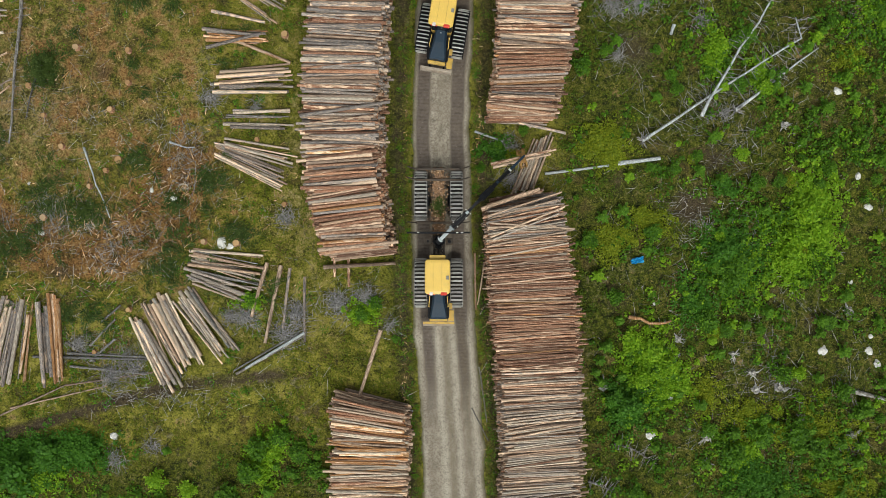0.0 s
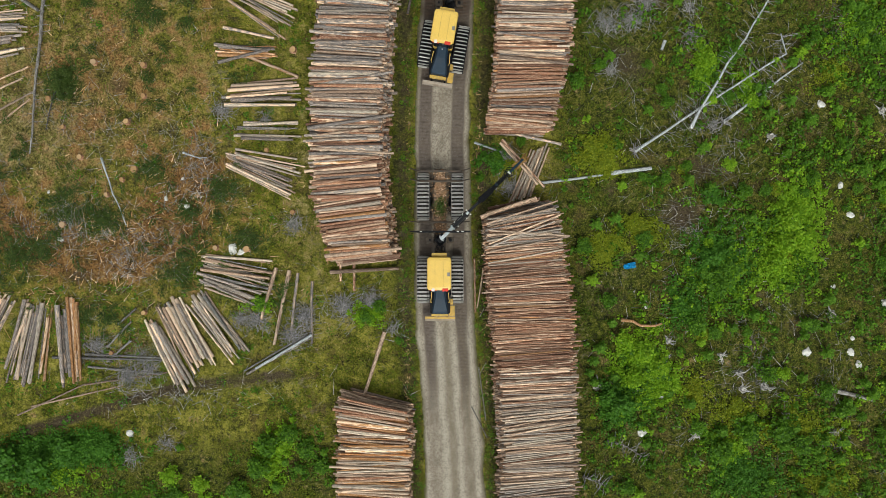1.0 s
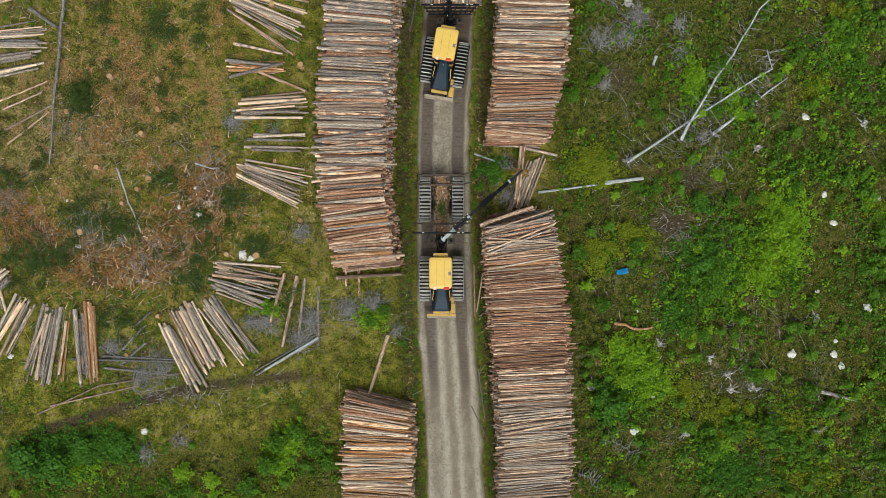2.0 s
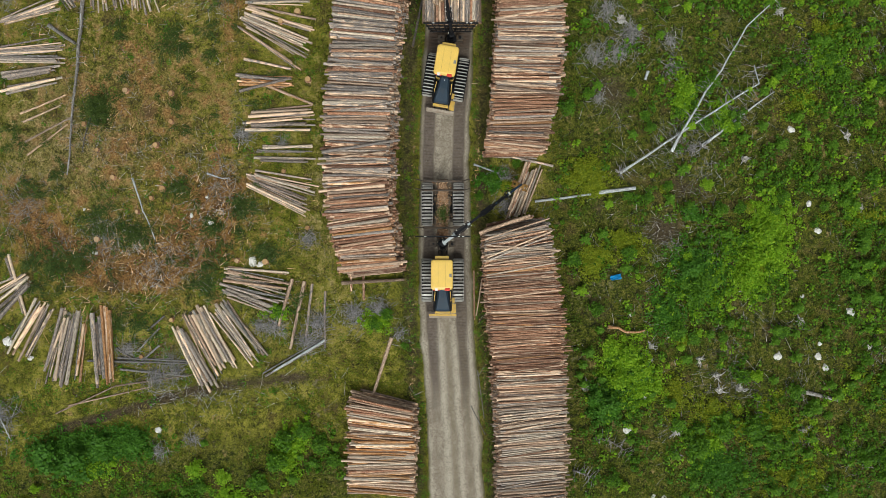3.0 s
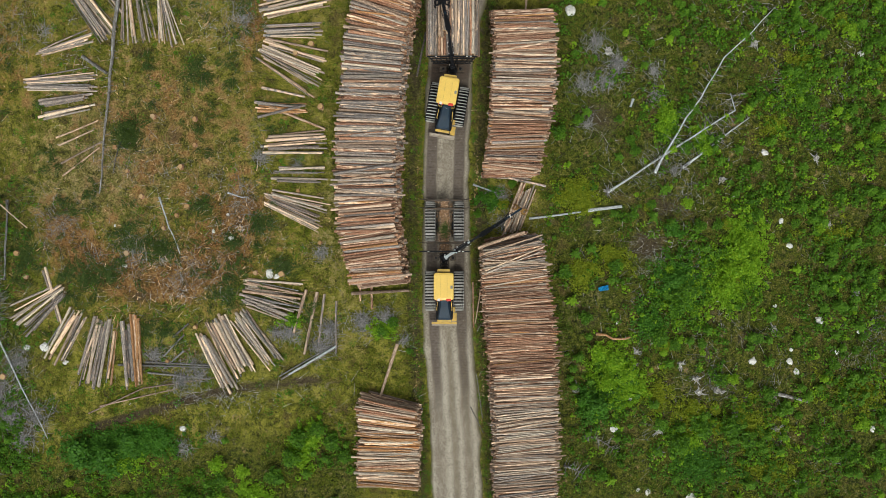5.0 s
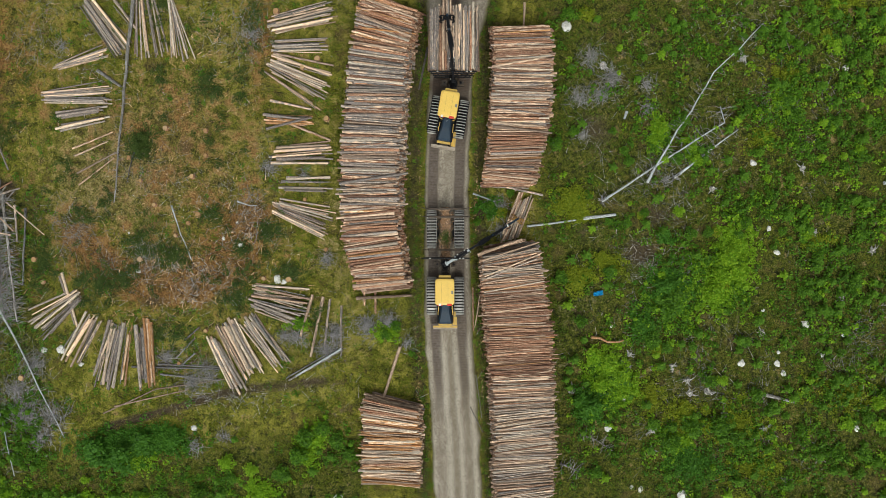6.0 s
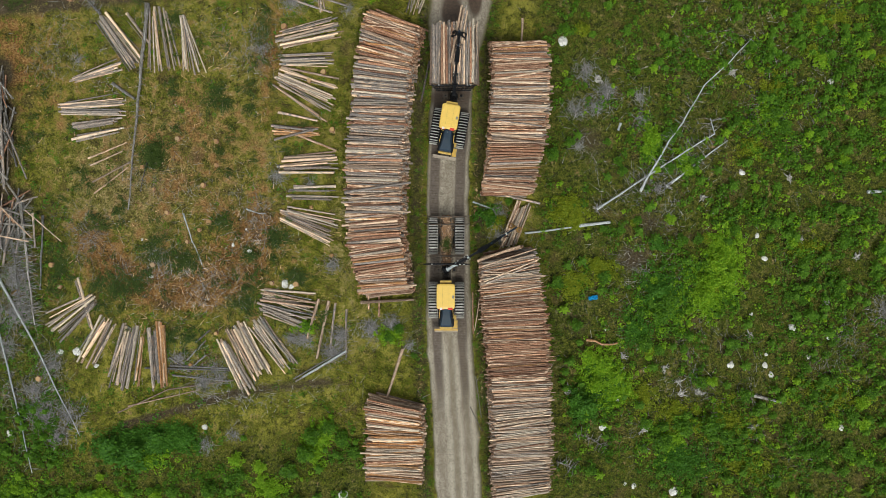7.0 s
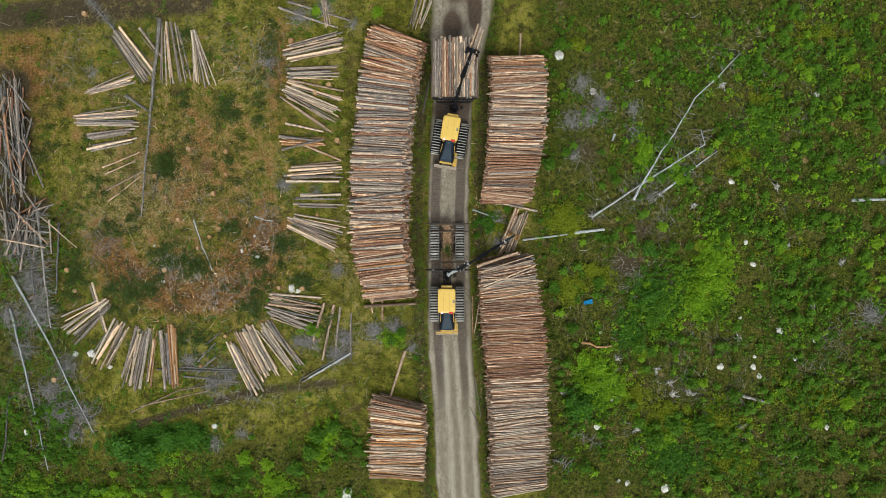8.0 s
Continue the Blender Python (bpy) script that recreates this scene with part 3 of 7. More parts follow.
for tone, mat in list(BARKS.items()) + [("birch", BIRCH), ("dead", DEAD_STEM)]:
    STEM_MESHES[tone] = []
    for pts, faces, slots in STEM_SHAPES:
        me = mesh_of("log", pts, faces, [mat, END_WOOD if tone not in ("birch", "dead") else mat], slots)
        me.polygons.foreach_set("use_smooth", [s == 0 for s in slots])
        STEM_MESHES[tone].append(me)


def stem_pose(c, yaw, pitch, length, radius, flip=False, roll=0.0):
    q = Euler((roll, -pitch, yaw + (math.pi if flip else 0))).to_matrix().to_4x4()
    return Matrix.Translation(c) @ q @ Matrix.Diagonal((length, radius, radius, 1))


def place_log(name, parent, tone, m, rng, label=""):
    ob = new(name, rng.choice(STEM_MESHES[tone]))
    ob.parent = parent
    ob.matrix_basis = m
    if label:
        tagged(ob, label)
    return ob


def joined_logs(name, poses, tone, parent, rng):
    """Many stems in one mesh, for those deep in a pile."""
    vs, fs, sl, base = [], [], [], 0
    for m in poses:
        pts, faces, slots = rng.choice(LOW_SHAPES)
        p = np.array(pts) @ np.array(m.to_3x3()).T + np.array(m.translation)
        vs.append(p)
        fs += [tuple(i + base for i in f) for f in faces]
        sl += slots
        base += len(pts)
    me = mesh_of(name, np.concatenate(vs), fs, [BARK_JOINED[tone], END_JOINED], sl)
    ob = new(name, me)
    ob.parent = parent
    return tagged(ob, kind="stuff")


def pick(rng, mix):
    r, acc = rng.random() * sum(w for _, w in mix), 0
    for k, w in mix:
        acc += w
        if r <= acc:
            return k
    return mix[-1][0]


def log_stack(label, keys, height, radius, tones, seed, skew=0.03, ragged=0.16, tops=2, strays=0.8, lean=0.10):
    """A roadside stack of stems laid across. keys: y, centre x, yaw in degrees, length; tones: y, mix of bark."""
    rng = random.Random(seed)
    ys = [k[0] for k in keys]
    y0, y1 = ys[0], ys[-1]
    top = thing("log_stack", label, "log stack", "roadside log stacks", pose(0, 0, 0))
    layers = max(3, int(height / (radius * 1.72)))
    deep = {"grey": [], "red": [], "tan": []}
    drift = rng.uniform(0, 50)
    for k in range(layers):
        z = radius + k * radius * 1.72
        inset = k * radius * 0.40
        y = y0 + inset + (radius if k % 2 else 0)
        last = k >= layers - tops
        while y < y1 - inset:
            f = lambda i: float(np.interp(y, ys, [q[i] for q in keys]))
            swell = (float(value_noise(np.array(y * 0.45 + drift), np.array(k * 0.15), seed)) - 0.5)
            fan = (float(value_noise(np.array(y * 0.9 + drift + 9), np.array(k * 0.3), seed + 5)) - 0.5)
            yaw = math.radians(f(2)) + fan * 0.10 + rng.gauss(0, skew)
            r = radius * rng.uniform(0.68, 1.28)
            ln = f(3) * (rng.uniform(0.95, 1.03) if rng.random() < 0.7 else rng.uniform(0.84, 1.08))
            x = f(1) + (1 if f(1) < 0 else -1) * (f(3) - ln) * 0.5 + rng.gauss(0, ragged) * 0.75 + swell * 0.3 + (1 if f(1) < 0 else -1) * lean * (1 - k / layers)
            lift = swell * 0.35 * k / layers + (rng.uniform(0, 0.05) if last else 0)
            mix = tones[0][1]
            for ty, tm in tones:
                if y >= ty:
                    mix = tm
            tone = pick(rng, mix)
            m = stem_pose((x, y + rng.uniform(-0.02, 0.02), z + lift + gz(x, y) * 0.5), yaw, rng.gauss(0, 0.008), ln, r, rng.random() < 0.5, rng.uniform(0, 6.28))
            if last:
                place_log("log", top, tone, m, rng)
            else:
                deep[tone if tone in deep else "tan"].append(m)
            y += radius * (2.02 if not last else 1.9) * rng.uniform(0.93, 1.10)
    for tone, poses in deep.items():
        if poses:
            joined_logs("inner_log", poses, tone, top, rng)
    ht = layers * radius * 1.72 + radius * 0.5
    for _ in range(int((y1 - y0) * strays)):
        y = rng.uniform(y0 + 1.0, y1 - 1.0)
        f = lambda i: float(np.interp(y, ys, [q[i] for q in keys]))
        mix = [m for ty, m in tones if y >= ty][-1] + ([("pale", 1.4), ("tan", 1.6)] if strays > 1 else [("tan", 1.2)])
        m = stem_pose((f(1) + rng.gauss(0, 0.25), y, ht + rng.uniform(-0.02, 0.05)), math.radians(f(2)) + rng.gauss(0, 0.085), rng.gauss(0, 0.01),
                      f(3) * rng.uniform(0.85, 1.05), radius * rng.uniform(0.6, 1.0), rng.random() < 0.5, rng.uniform(0, 6.28))
        place_log("log", top, pick(rng, mix), m, rng)
    return top, rng, layers * radius * 1.72 + radius * 0.3


def lay(parent, rng, a, b, z, radius, tone, z2=None, name="log"):
    """A single stem from a to b."""
    z2 = z if z2 is None else z2
    d = Vector((b[0] - a[0], b[1] - a[1], z2 - z))
    c = ((a[0] + b[0]) / 2, (a[1] + b[1]) / 2, (z + z2) / 2)
    m = stem_pose(c, math.atan2(d.y, d.x), math.asin(d.z / d.length), d.length, radius, False, rng.uniform(0, 6.28))
    return place_log(name, parent, tone, m, rng)


GREYISH = [("grey", 6.5), ("pale", 1.0), ("red", 3), ("tan", 1.5)]
REDDISH = [("red", 7.5), ("tan", 2.2), ("orange", 0.8), ("grey", 0.9), ("pale", 0.3)]
SOUTHERN = [("tan", 5), ("pale", 3.5), ("grey", 3), ("red", 1.2)]
PALE = [("tan", 4), ("pale", 1.6), ("red", 3.5), ("grey", 3)]
stack, rs, zt = log_stack("long roadside stack of greyish and reddish spruce logs with ragged ends",
                          [(-0.5, -5, 6, 3.71), (1, -5.25, 8, 3.86), (3, -5.7, 6, 4.06), (4.8, -5.95, 4, 4.11), (7.5, -6, -1, 4.21), (11.5, -5.85, 0, 4.21), (14, -5.7, -3, 4.21), (17, -5.3, -8, 4.26), (19.5, -4.75, -15, 4.26), (21.7, -4.3, -21, 4.16)],
                          2.35, 0.092, [(-5, REDDISH), (5.6, GREYISH), (7.5, PALE), (8.8, GREYISH), (17.5, REDDISH)], 21, lean=0.36)
lay(stack, rs, (-7.17, -0.11), (-2.55, 0.37), zt, 0.11, "tan")
lay(stack, rs, (-8.20, 7.58), (-3.03, 8.38), zt, 0.10, "grey")
lay(stack, rs, (-8.04, 6.35), (-3.03, 6.06), zt, 0.08, "tan")
lay(stack, rs, (-6.91, 10.32), (-3.10, 10.97), zt, 0.09, "grey")
stack, rs, zt = log_stack("roadside stack of brown and grey pine logs, pale logs on top",
                          [(7.5, 4.51, -2, 3.68), (9, 4.91, -1, 3.88), (11, 5.26, 0, 4.08), (14, 5.56, 0, 4.38), (17, 5.61, 2, 4.28), (19.9, 5.46, 0, 4.18)],
                          2.25, 0.076, [(0, REDDISH), (11.4, PALE), (12.2, REDDISH), (13.8, PALE), (16.5, REDDISH)], 33)
lay(stack, rs, (3.27, 12.20), (6.66, 11.94), zt, 0.09, "tan")
lay(stack, rs, (3.30, 11.87), (7.76, 11.39), zt + 0.02, 0.09, "tan")
lay(stack, rs, (3.26, 16.37), (7.25, 17.07), zt, 0.09, "tan")
stack, rs, zt = log_stack("long roadside stack of slim reddish logs, greyer at one end",
                          [(-16.6, 5.88, 9, 4.1), (-14, 5.73, 5, 4.2), (-11, 5.68, 5, 4.3), (-7, 5.58, 4, 4.4), (-4, 5.4, 4, 4.65), (-1.5, 5.05, 3, 4.5), (0.8, 4.85, 6, 4.35), (2.9, 4.65, 14, 4.05)],
                          2.3, 0.053, [(-20, SOUTHERN), (-8.5, [("grey", 1.5), ("tan", 3.5), ("red", 4.5), ("pale", 1)]), (-6.8, [("red", 9), ("tan", 1.8), ("orange", 0.8), ("pale", 0.3)]), (0.3, PALE), (2.0, [("tan", 4), ("grey", 5), ("red", 3)])], 45, 0.035, 0.18, 1, 0.7)
for a, b, tone in (((2.71, 0.63), (6.97, 2.37), "tan"), ((2.55, 1.18), (6.49, 1.27), "tan"), ((2.84, 0.47), (6.65, 1.98), "grey"),
                   ((2.52, 1.82), (6.81, 3.21), "tan"), ((2.71, 1.44), (7.55, 1.11), "tan"), ((2.60, 2.10), (6.95, 2.55), "pale"), ((2.75, 0.15), (7.05, 0.95), "tan"), ((2.66, -0.55), (7.20, 0.30), "pale"), ((2.80, 1.75), (6.60, 2.80), "tan"), ((2.58, 0.80), (7.10, 1.55), "pale")):
    lay(stack, rs, a, b, zt + 0.03, 0.055, tone)
stack, rs, zt = log_stack("short roadside stack of fresh tan and orange logs",
                          [(-15.5, -4.42, -4, 4.25), (-13, -4.37, -1, 4.35), (-11.5, -4.32, -4, 4.35), (-10, -4.32, -8, 4.35), (-8.9, -4.27, -12, 4.25)],
                          1.6, 0.074, [(-20, [("tan", 5), ("orange", 3), ("pale", 4)]), (-14, [("tan", 5), ("orange", 4), ("pale", 3.5), ("red", 2)]), (-10.5, [("orange", 3), ("red", 3), ("tan", 4), ("pale", 1.5)])], 57, 0.05)


# ---- forwarders ----
JOINT = Vector((0, -0.1, 0))
LANE_X, WHEEL_R, AXLE, TRACK_W = 1.05, 0.66, 0.75, 0.77
CRANE = Vector((0.05, 0.45, 2.5))
BOOM, JIB, REACH = 3.7, 2.5, 2.3


def shoe_mesh(plate_mat, w, gap, base):
    """One cross bar of a bogie track: two steel ribs bowed at the ends, end plates, and a base plate where it has one."""
    bm = bmesh.new()
    for y in (-gap, gap):
        add_box(bm, -0.26, y - w, 0.0, 0.26, y + w, 0.055)
        for s in (-1, 1):
            add_beam(bm, (s * 0.25, y, 0.026), (s * (TRACK_W / 2 - 0.01), y * 0.7 - 0.02, -0.02), 2 * w, 0.05)
    first = len(bm.faces)
    for s in (-1, 1):
        add_box(bm, s * (TRACK_W / 2 - 0.045), -0.10, -0.05, s * TRACK_W / 2, 0.10, 0.02)
    add_box(bm, -0.34, -base, -0.03, 0.34, base, 0.0)
    bm.faces.ensure_lookup_table()
    for f in bm.faces[first:]:
        f.material_index = 1
    me = bpy.data.meshes.new("track_shoe")
    bm.normal_update()
    bm.to_mesh(me)
    bm.free()
    me.materials.append(WORN_STEEL)
    me.materials.append(plate_mat)
    return me


def wheel_mesh(tyre):
    """A forestry tyre with lugs on its rim and hub."""
    prof = [(-0.30, 0.30), (-0.31, 0.52), (-0.25, 0.62), (0.25, 0.62), (0.31, 0.52), (0.30, 0.30), (0.12, 0.27), (0.12, 0.0)]
    seg = 20
    verts, faces, slots = [], [], []
    for k in range(seg):
        a = 2 * math.pi * k / seg
        for i, (x, r) in enumerate(prof):
            rr = r + (0.02 if 1 < i < 4 and k % 2 else 0)
            verts.append((x, rr * math.cos(a), rr * math.sin(a)))
    n = len(prof)
    for k in range(seg):
        for i in range(n - 1):
            a, b = k * n + i, ((k + 1) % seg) * n + i
            faces.append((a, b, b + 1, a + 1))
            slots.append(0 if i < 5 else 1)
    return mesh_of("wheel", verts, faces, [tyre, YELLOW_WORN], slots)


PALE_SHOE, DARK_SHOE, WHEEL, DUSTY_WHEEL = shoe_mesh(TRACK_GREY, 0.012, 0.034, 0.03), shoe_mesh(BLACK_STEEL, 0.012, 0.017, 0.075), wheel_mesh(RUBBER), wheel_mesh(DUSTY_RUBBER)
MOVES = []


def track_point(s, yc):
    """Place and turn on the loop of a bogie track, s metres along it."""
    half, r = AXLE, WHEEL_R
    arc = math.pi * r
    s = s % (4 * half + 2 * arc)
    if s < 2 * half:
        return yc - half + s, 2 * r + 0.02, 0.0
    s -= 2 * half
    if s < arc:
        a = s / r
        return yc + half + r * math.sin(a), r + 0.02 + r * math.cos(a), -a
    s -= arc
    if s < 2 * half:
        return yc + half - s, 0.02, -math.pi
    a = (s - 2 * half) / r
    return yc - half - r * math.sin(a), r + 0.02 - r * math.cos(a), -math.pi - a


def bogie_track(parent, side, yc, turn, travel, shoe):
    """One bogie: band, two wheels and a ring of cross bars. travel: rows of time and metres rolled."""
    loop = 4 * AXLE + 2 * math.pi * WHEEL_R
    bm = bmesh.new()
    n = 40
    for off in (-0.33, 0.33):
        ring = []
        for k in range(n):
            y, z, a = track_point(loop * k / n, yc)
            up = Vector((0, -math.sin(a), math.cos(a)))
            p = Vector((side * LANE_X + off, y, z))
            ring.append([bm.verts.new(p + Vector((dx, 0, 0)) + up * dz) for dx, dz in ((-0.05, -0.035), (0.05, -0.035), (0.05, -0.005), (-0.05, -0.005))])
        for k in range(n):
            for i in range(4):
                bm.faces.new((ring[k][i], ring[k][(i + 1) % 4], ring[(k + 1) % n][(i + 1) % 4], ring[(k + 1) % n][i]))
    add_box(bm, side * LANE_X - side * 0.50, yc - 0.95, 0.45, side * LANE_X - side * 0.36, yc + 0.95, 0.85, 0.04)
    track = part("track", bm, BLACK_STEEL, parent, "steel bogie track over two black tyres")
    track.matrix_basis = turn
    for s in (-1, 1):
        w = part_mesh("wheel", DUSTY_WHEEL if shoe is PALE_SHOE else WHEEL, track, "black forestry tyre on a yellow rim")
        base = pose(side * LANE_X, yc + s * AXLE, WHEEL_R + 0.0)
        w.matrix_basis = base
        if len(travel) > 1:
            MOVES.append((w, [(t, base @ Matrix.Rotation(-d / 0.62, 4, "X")) for t, d in travel]))
    count = 32
    for k in range(count):
        ob = part_mesh("track_shoe", shoe, track)
        rows = []
        for t, d in travel:
            y, z, a = track_point(loop * k / count + d, yc)
            rows.append((t, Matrix.Translation((side * LANE_X, y, z)) @ Matrix.Rotation(a, 4, "X")))
        ob.matrix_basis = rows[0][1]
        if len(rows) > 1:
            MOVES.append((ob, rows))
    return track


def rounded(w, l, r, cx, cy, z, n=4):
    pts = []
    for sx, sy, a0 in ((1, 1, 0), (-1, 1, 90), (-1, -1, 180), (1, -1, 270)):
        for k in range(n):
            a = radians(a0 + 90 * k / (n - 1))
            pts.append((cx + sx * (w / 2 - r) + r * math.cos(a), cy + sy * (l / 2 - r) + r * math.sin(a), z))
    return pts


def front_frame(top, turn, edge_mat):
    """Engine, cab and dozer blade."""
    def put(name, bm, mat, label="", parent=None):
        ob = part(name, bm, mat, parent or top, label)
        if parent is None:
            ob.matrix_basis = turn
        return ob
    bm = bmesh.new()
    add_box(bm, -0.42, -4.15, 0.75, 0.42, -0.35, 1.35, 0.05)
    for y in (-1.28, -2.78):
        add_box(bm, -0.62, y - 0.16, 0.52, 0.62, y + 0.16, 0.85, 0.03)
    put("front_chassis", bm, FRAME_BROWN)
    bm = bmesh.new()
    add_loft(bm, [rounded(1.20, 1.46, 0.12, 0.0, -3.32, 1.30), rounded(1.24, 1.50, 0.14, 0.0, -3.32, 1.75)])
    put("engine_side", bm, BLACK_STEEL)
    hood = put("engine_hood", add_loft(bmesh.new(), [
        [(-0.33, -2.45, 1.7), (0.33, -2.45, 1.7), (0.34, -2.45, 2.25), (0.22, -2.45, 2.42), (-0.22, -2.45, 2.42), (-0.34, -2.45, 2.25)],
        [(-0.38, -3.1, 1.7), (0.38, -3.1, 1.7), (0.38, -3.1, 2.2), (0.26, -3.1, 2.36), (-0.26, -3.1, 2.36), (-0.38, -3.1, 2.2)],
        [(-0.50, -3.9, 1.7), (0.50, -3.9, 1.7), (0.50, -3.9, 2.02), (0.42, -3.9, 2.2), (-0.42, -3.9, 2.2), (-0.50, -3.9, 2.02)],
        [(-0.46, -4.05, 1.7), (0.46, -4.05, 1.7), (0.46, -4.05, 1.95), (0.36, -4.05, 2.08), (-0.36, -4.05, 2.08), (-0.46, -4.05, 1.95)]]),
        HOOD_BLUE, "slate-blue tapered engine hood")
    bm = bmesh.new()
    add_box(bm, -0.025, -2.62, 2.40, 0.025, -2.57, 2.43, 0.005)
    put("hood_latch", bm, WHITE_MARK, "", hood)
    for s in (-1, 1):
        bm = bmesh.new()
        add_rod(bm, (s * 0.50, -2.75, 2.25), (s * 0.56, -3.35, 2.15), 0.02)
        for y in (-2.75, -3.35):
            add_rod(bm, (s * 0.52, y, 1.7), (s * 0.53, y, 2.22), 0.018)
        put("handrail", bm, YELLOW, "yellow tubular handrail")
    bm = bmesh.new()
    add_box(bm, -0.52, -4.22, 1.35, 0.50, -4.05, 1.72, 0.04)
    put("front_bumper", bm, YELLOW_WORN, "yellow front bumper")
    steps = put("access_step", add_box(bmesh.new(), 0.52, -3.55, 1.35, 0.80, -3.18, 1.42, 0.02), YELLOW_WORN, "yellow access step")
    bm = bmesh.new()
    add_box(bm, 0.56, -4.25, 1.0, 0.90, -3.62, 1.06, 0.02)
    add_box(bm, 0.56, -4.25, 1.06, 0.60, -3.62, 1.40, 0.01)
    add_box(bm, 0.62, -4.0, 0.6, 0.88, -3.9, 1.0, 0.01)
    put("ladder", bm, YELLOW_WORN, "yellow ladder beside the hood")
    bm = bmesh.new()
    r = add_loft(bm, [[(x, -4.33, 0.95), (x, -4.42, 0.65), (x, -4.36, 0.32), (x, -4.44, 0.30), (x, -4.52, 0.65), (x, -4.56, 1.02)] for x in (-0.92, -0.3, 0.3, 0.92)])
    blade = put("dozer_blade", r, BLADE_STEEL, "muddy steel dozer blade with yellow paint")
    bm = bmesh.new()
    add_box(bm, -0.93, -4.44, 0.96, 0.93, -4.30, 1.03, 0.01)
    put("blade_edge", bm, edge_mat, "", blade)
    for s in (-1, 1):
        put("blade_arm", add_beam(bmesh.new(), (s * 0.35, -3.9, 0.85), (s * 0.45, -4.36, 0.6), 0.10, 0.14), BLACK_STEEL, "", blade)
    # cab
    bm = bmesh.new()
    add_loft(bm, [rounded(1.16, 1.60, 0.12, -0.02, -1.60, 1.35), rounded(1.22, 1.70, 0.12, -0.02, -1.60, 2.0)])
    put("cab_base", bm, YELLOW_WORN, "yellow lower cab")
    cab = put("cab", add_loft(bmesh.new(), [rounded(1.20, 1.66, 0.12, -0.02, -1.58, 2.0), rounded(1.24, 1.72, 0.14, -0.03, -1.57, 2.9), rounded(1.22, 1.66, 0.14, -0.04, -1.55, 3.45)]),
              BLACK_STEEL, "black cab frame")
    for name, box in (("windscreen", (-0.52, -2.46, 2.25, 0.46, -2.42, 3.35)), ("rear_window", (-0.52, -0.74, 2.25, 0.46, -0.70, 3.35)),
                      ("side_window", (-0.67, -2.2, 2.3, -0.645, -0.95, 3.3)), ("side_window", (0.585, -2.2, 2.3, 0.61, -0.95, 3.3))):
        put(name, add_box(bmesh.new(), *box, 0.008), GLASS, "dark tinted cab glass", cab)
    roof = put("cab_roof", add_loft(bmesh.new(), [
        rounded(1.36, 1.88, 0.16, -0.05, -1.57, 3.46), rounded(1.41, 1.94, 0.18, -0.05, -1.57, 3.52), rounded(1.41, 1.94, 0.18, -0.05, -1.57, 3.60),
        rounded(1.34, 1.86, 0.18, -0.05, -1.57, 3.68), rounded(1.10, 1.60, 0.16, -0.05, -1.57, 3.71)]), YELLOW, "glossy yellow cab roof")
    for x in (-0.29, 0.19):
        put("roof_rib", add_box(bmesh.new(), x - 0.012, -2.33, 3.70, x + 0.012, -0.82, 3.722, 0.005), YELLOW_WORN, "", roof)
    put("roof_hatch", add_box(bmesh.new(), 0.42, -1.72, 3.69, 0.58, -1.50, 3.73, 0.01), PLATE_GREY, "small grey roof plate", roof)
    for x, w, mat, label in ((-0.40, 0.20, WHITE_LENS, "white work lamp with a red rim"), (0.30, 0.36, RED_LENS, "red lamp on the roof front")):
        put("roof_lamp", add_box(bmesh.new(), x - w / 2, -2.60, 3.52, x + w / 2, -2.40, 3.71, 0.05), mat, label, roof)
    put("lamp_rim", add_box(bmesh.new(), -0.60, -2.585, 3.50, -0.20, -2.47, 3.60, 0.03), RED_LENS, "", roof)
    put("rear_cab_box", add_box(bmesh.new(), -0.50, -0.60, 2.5, 0.40, -0.36, 3.35, 0.06), YELLOW, "yellow box behind the cab")
    return roof


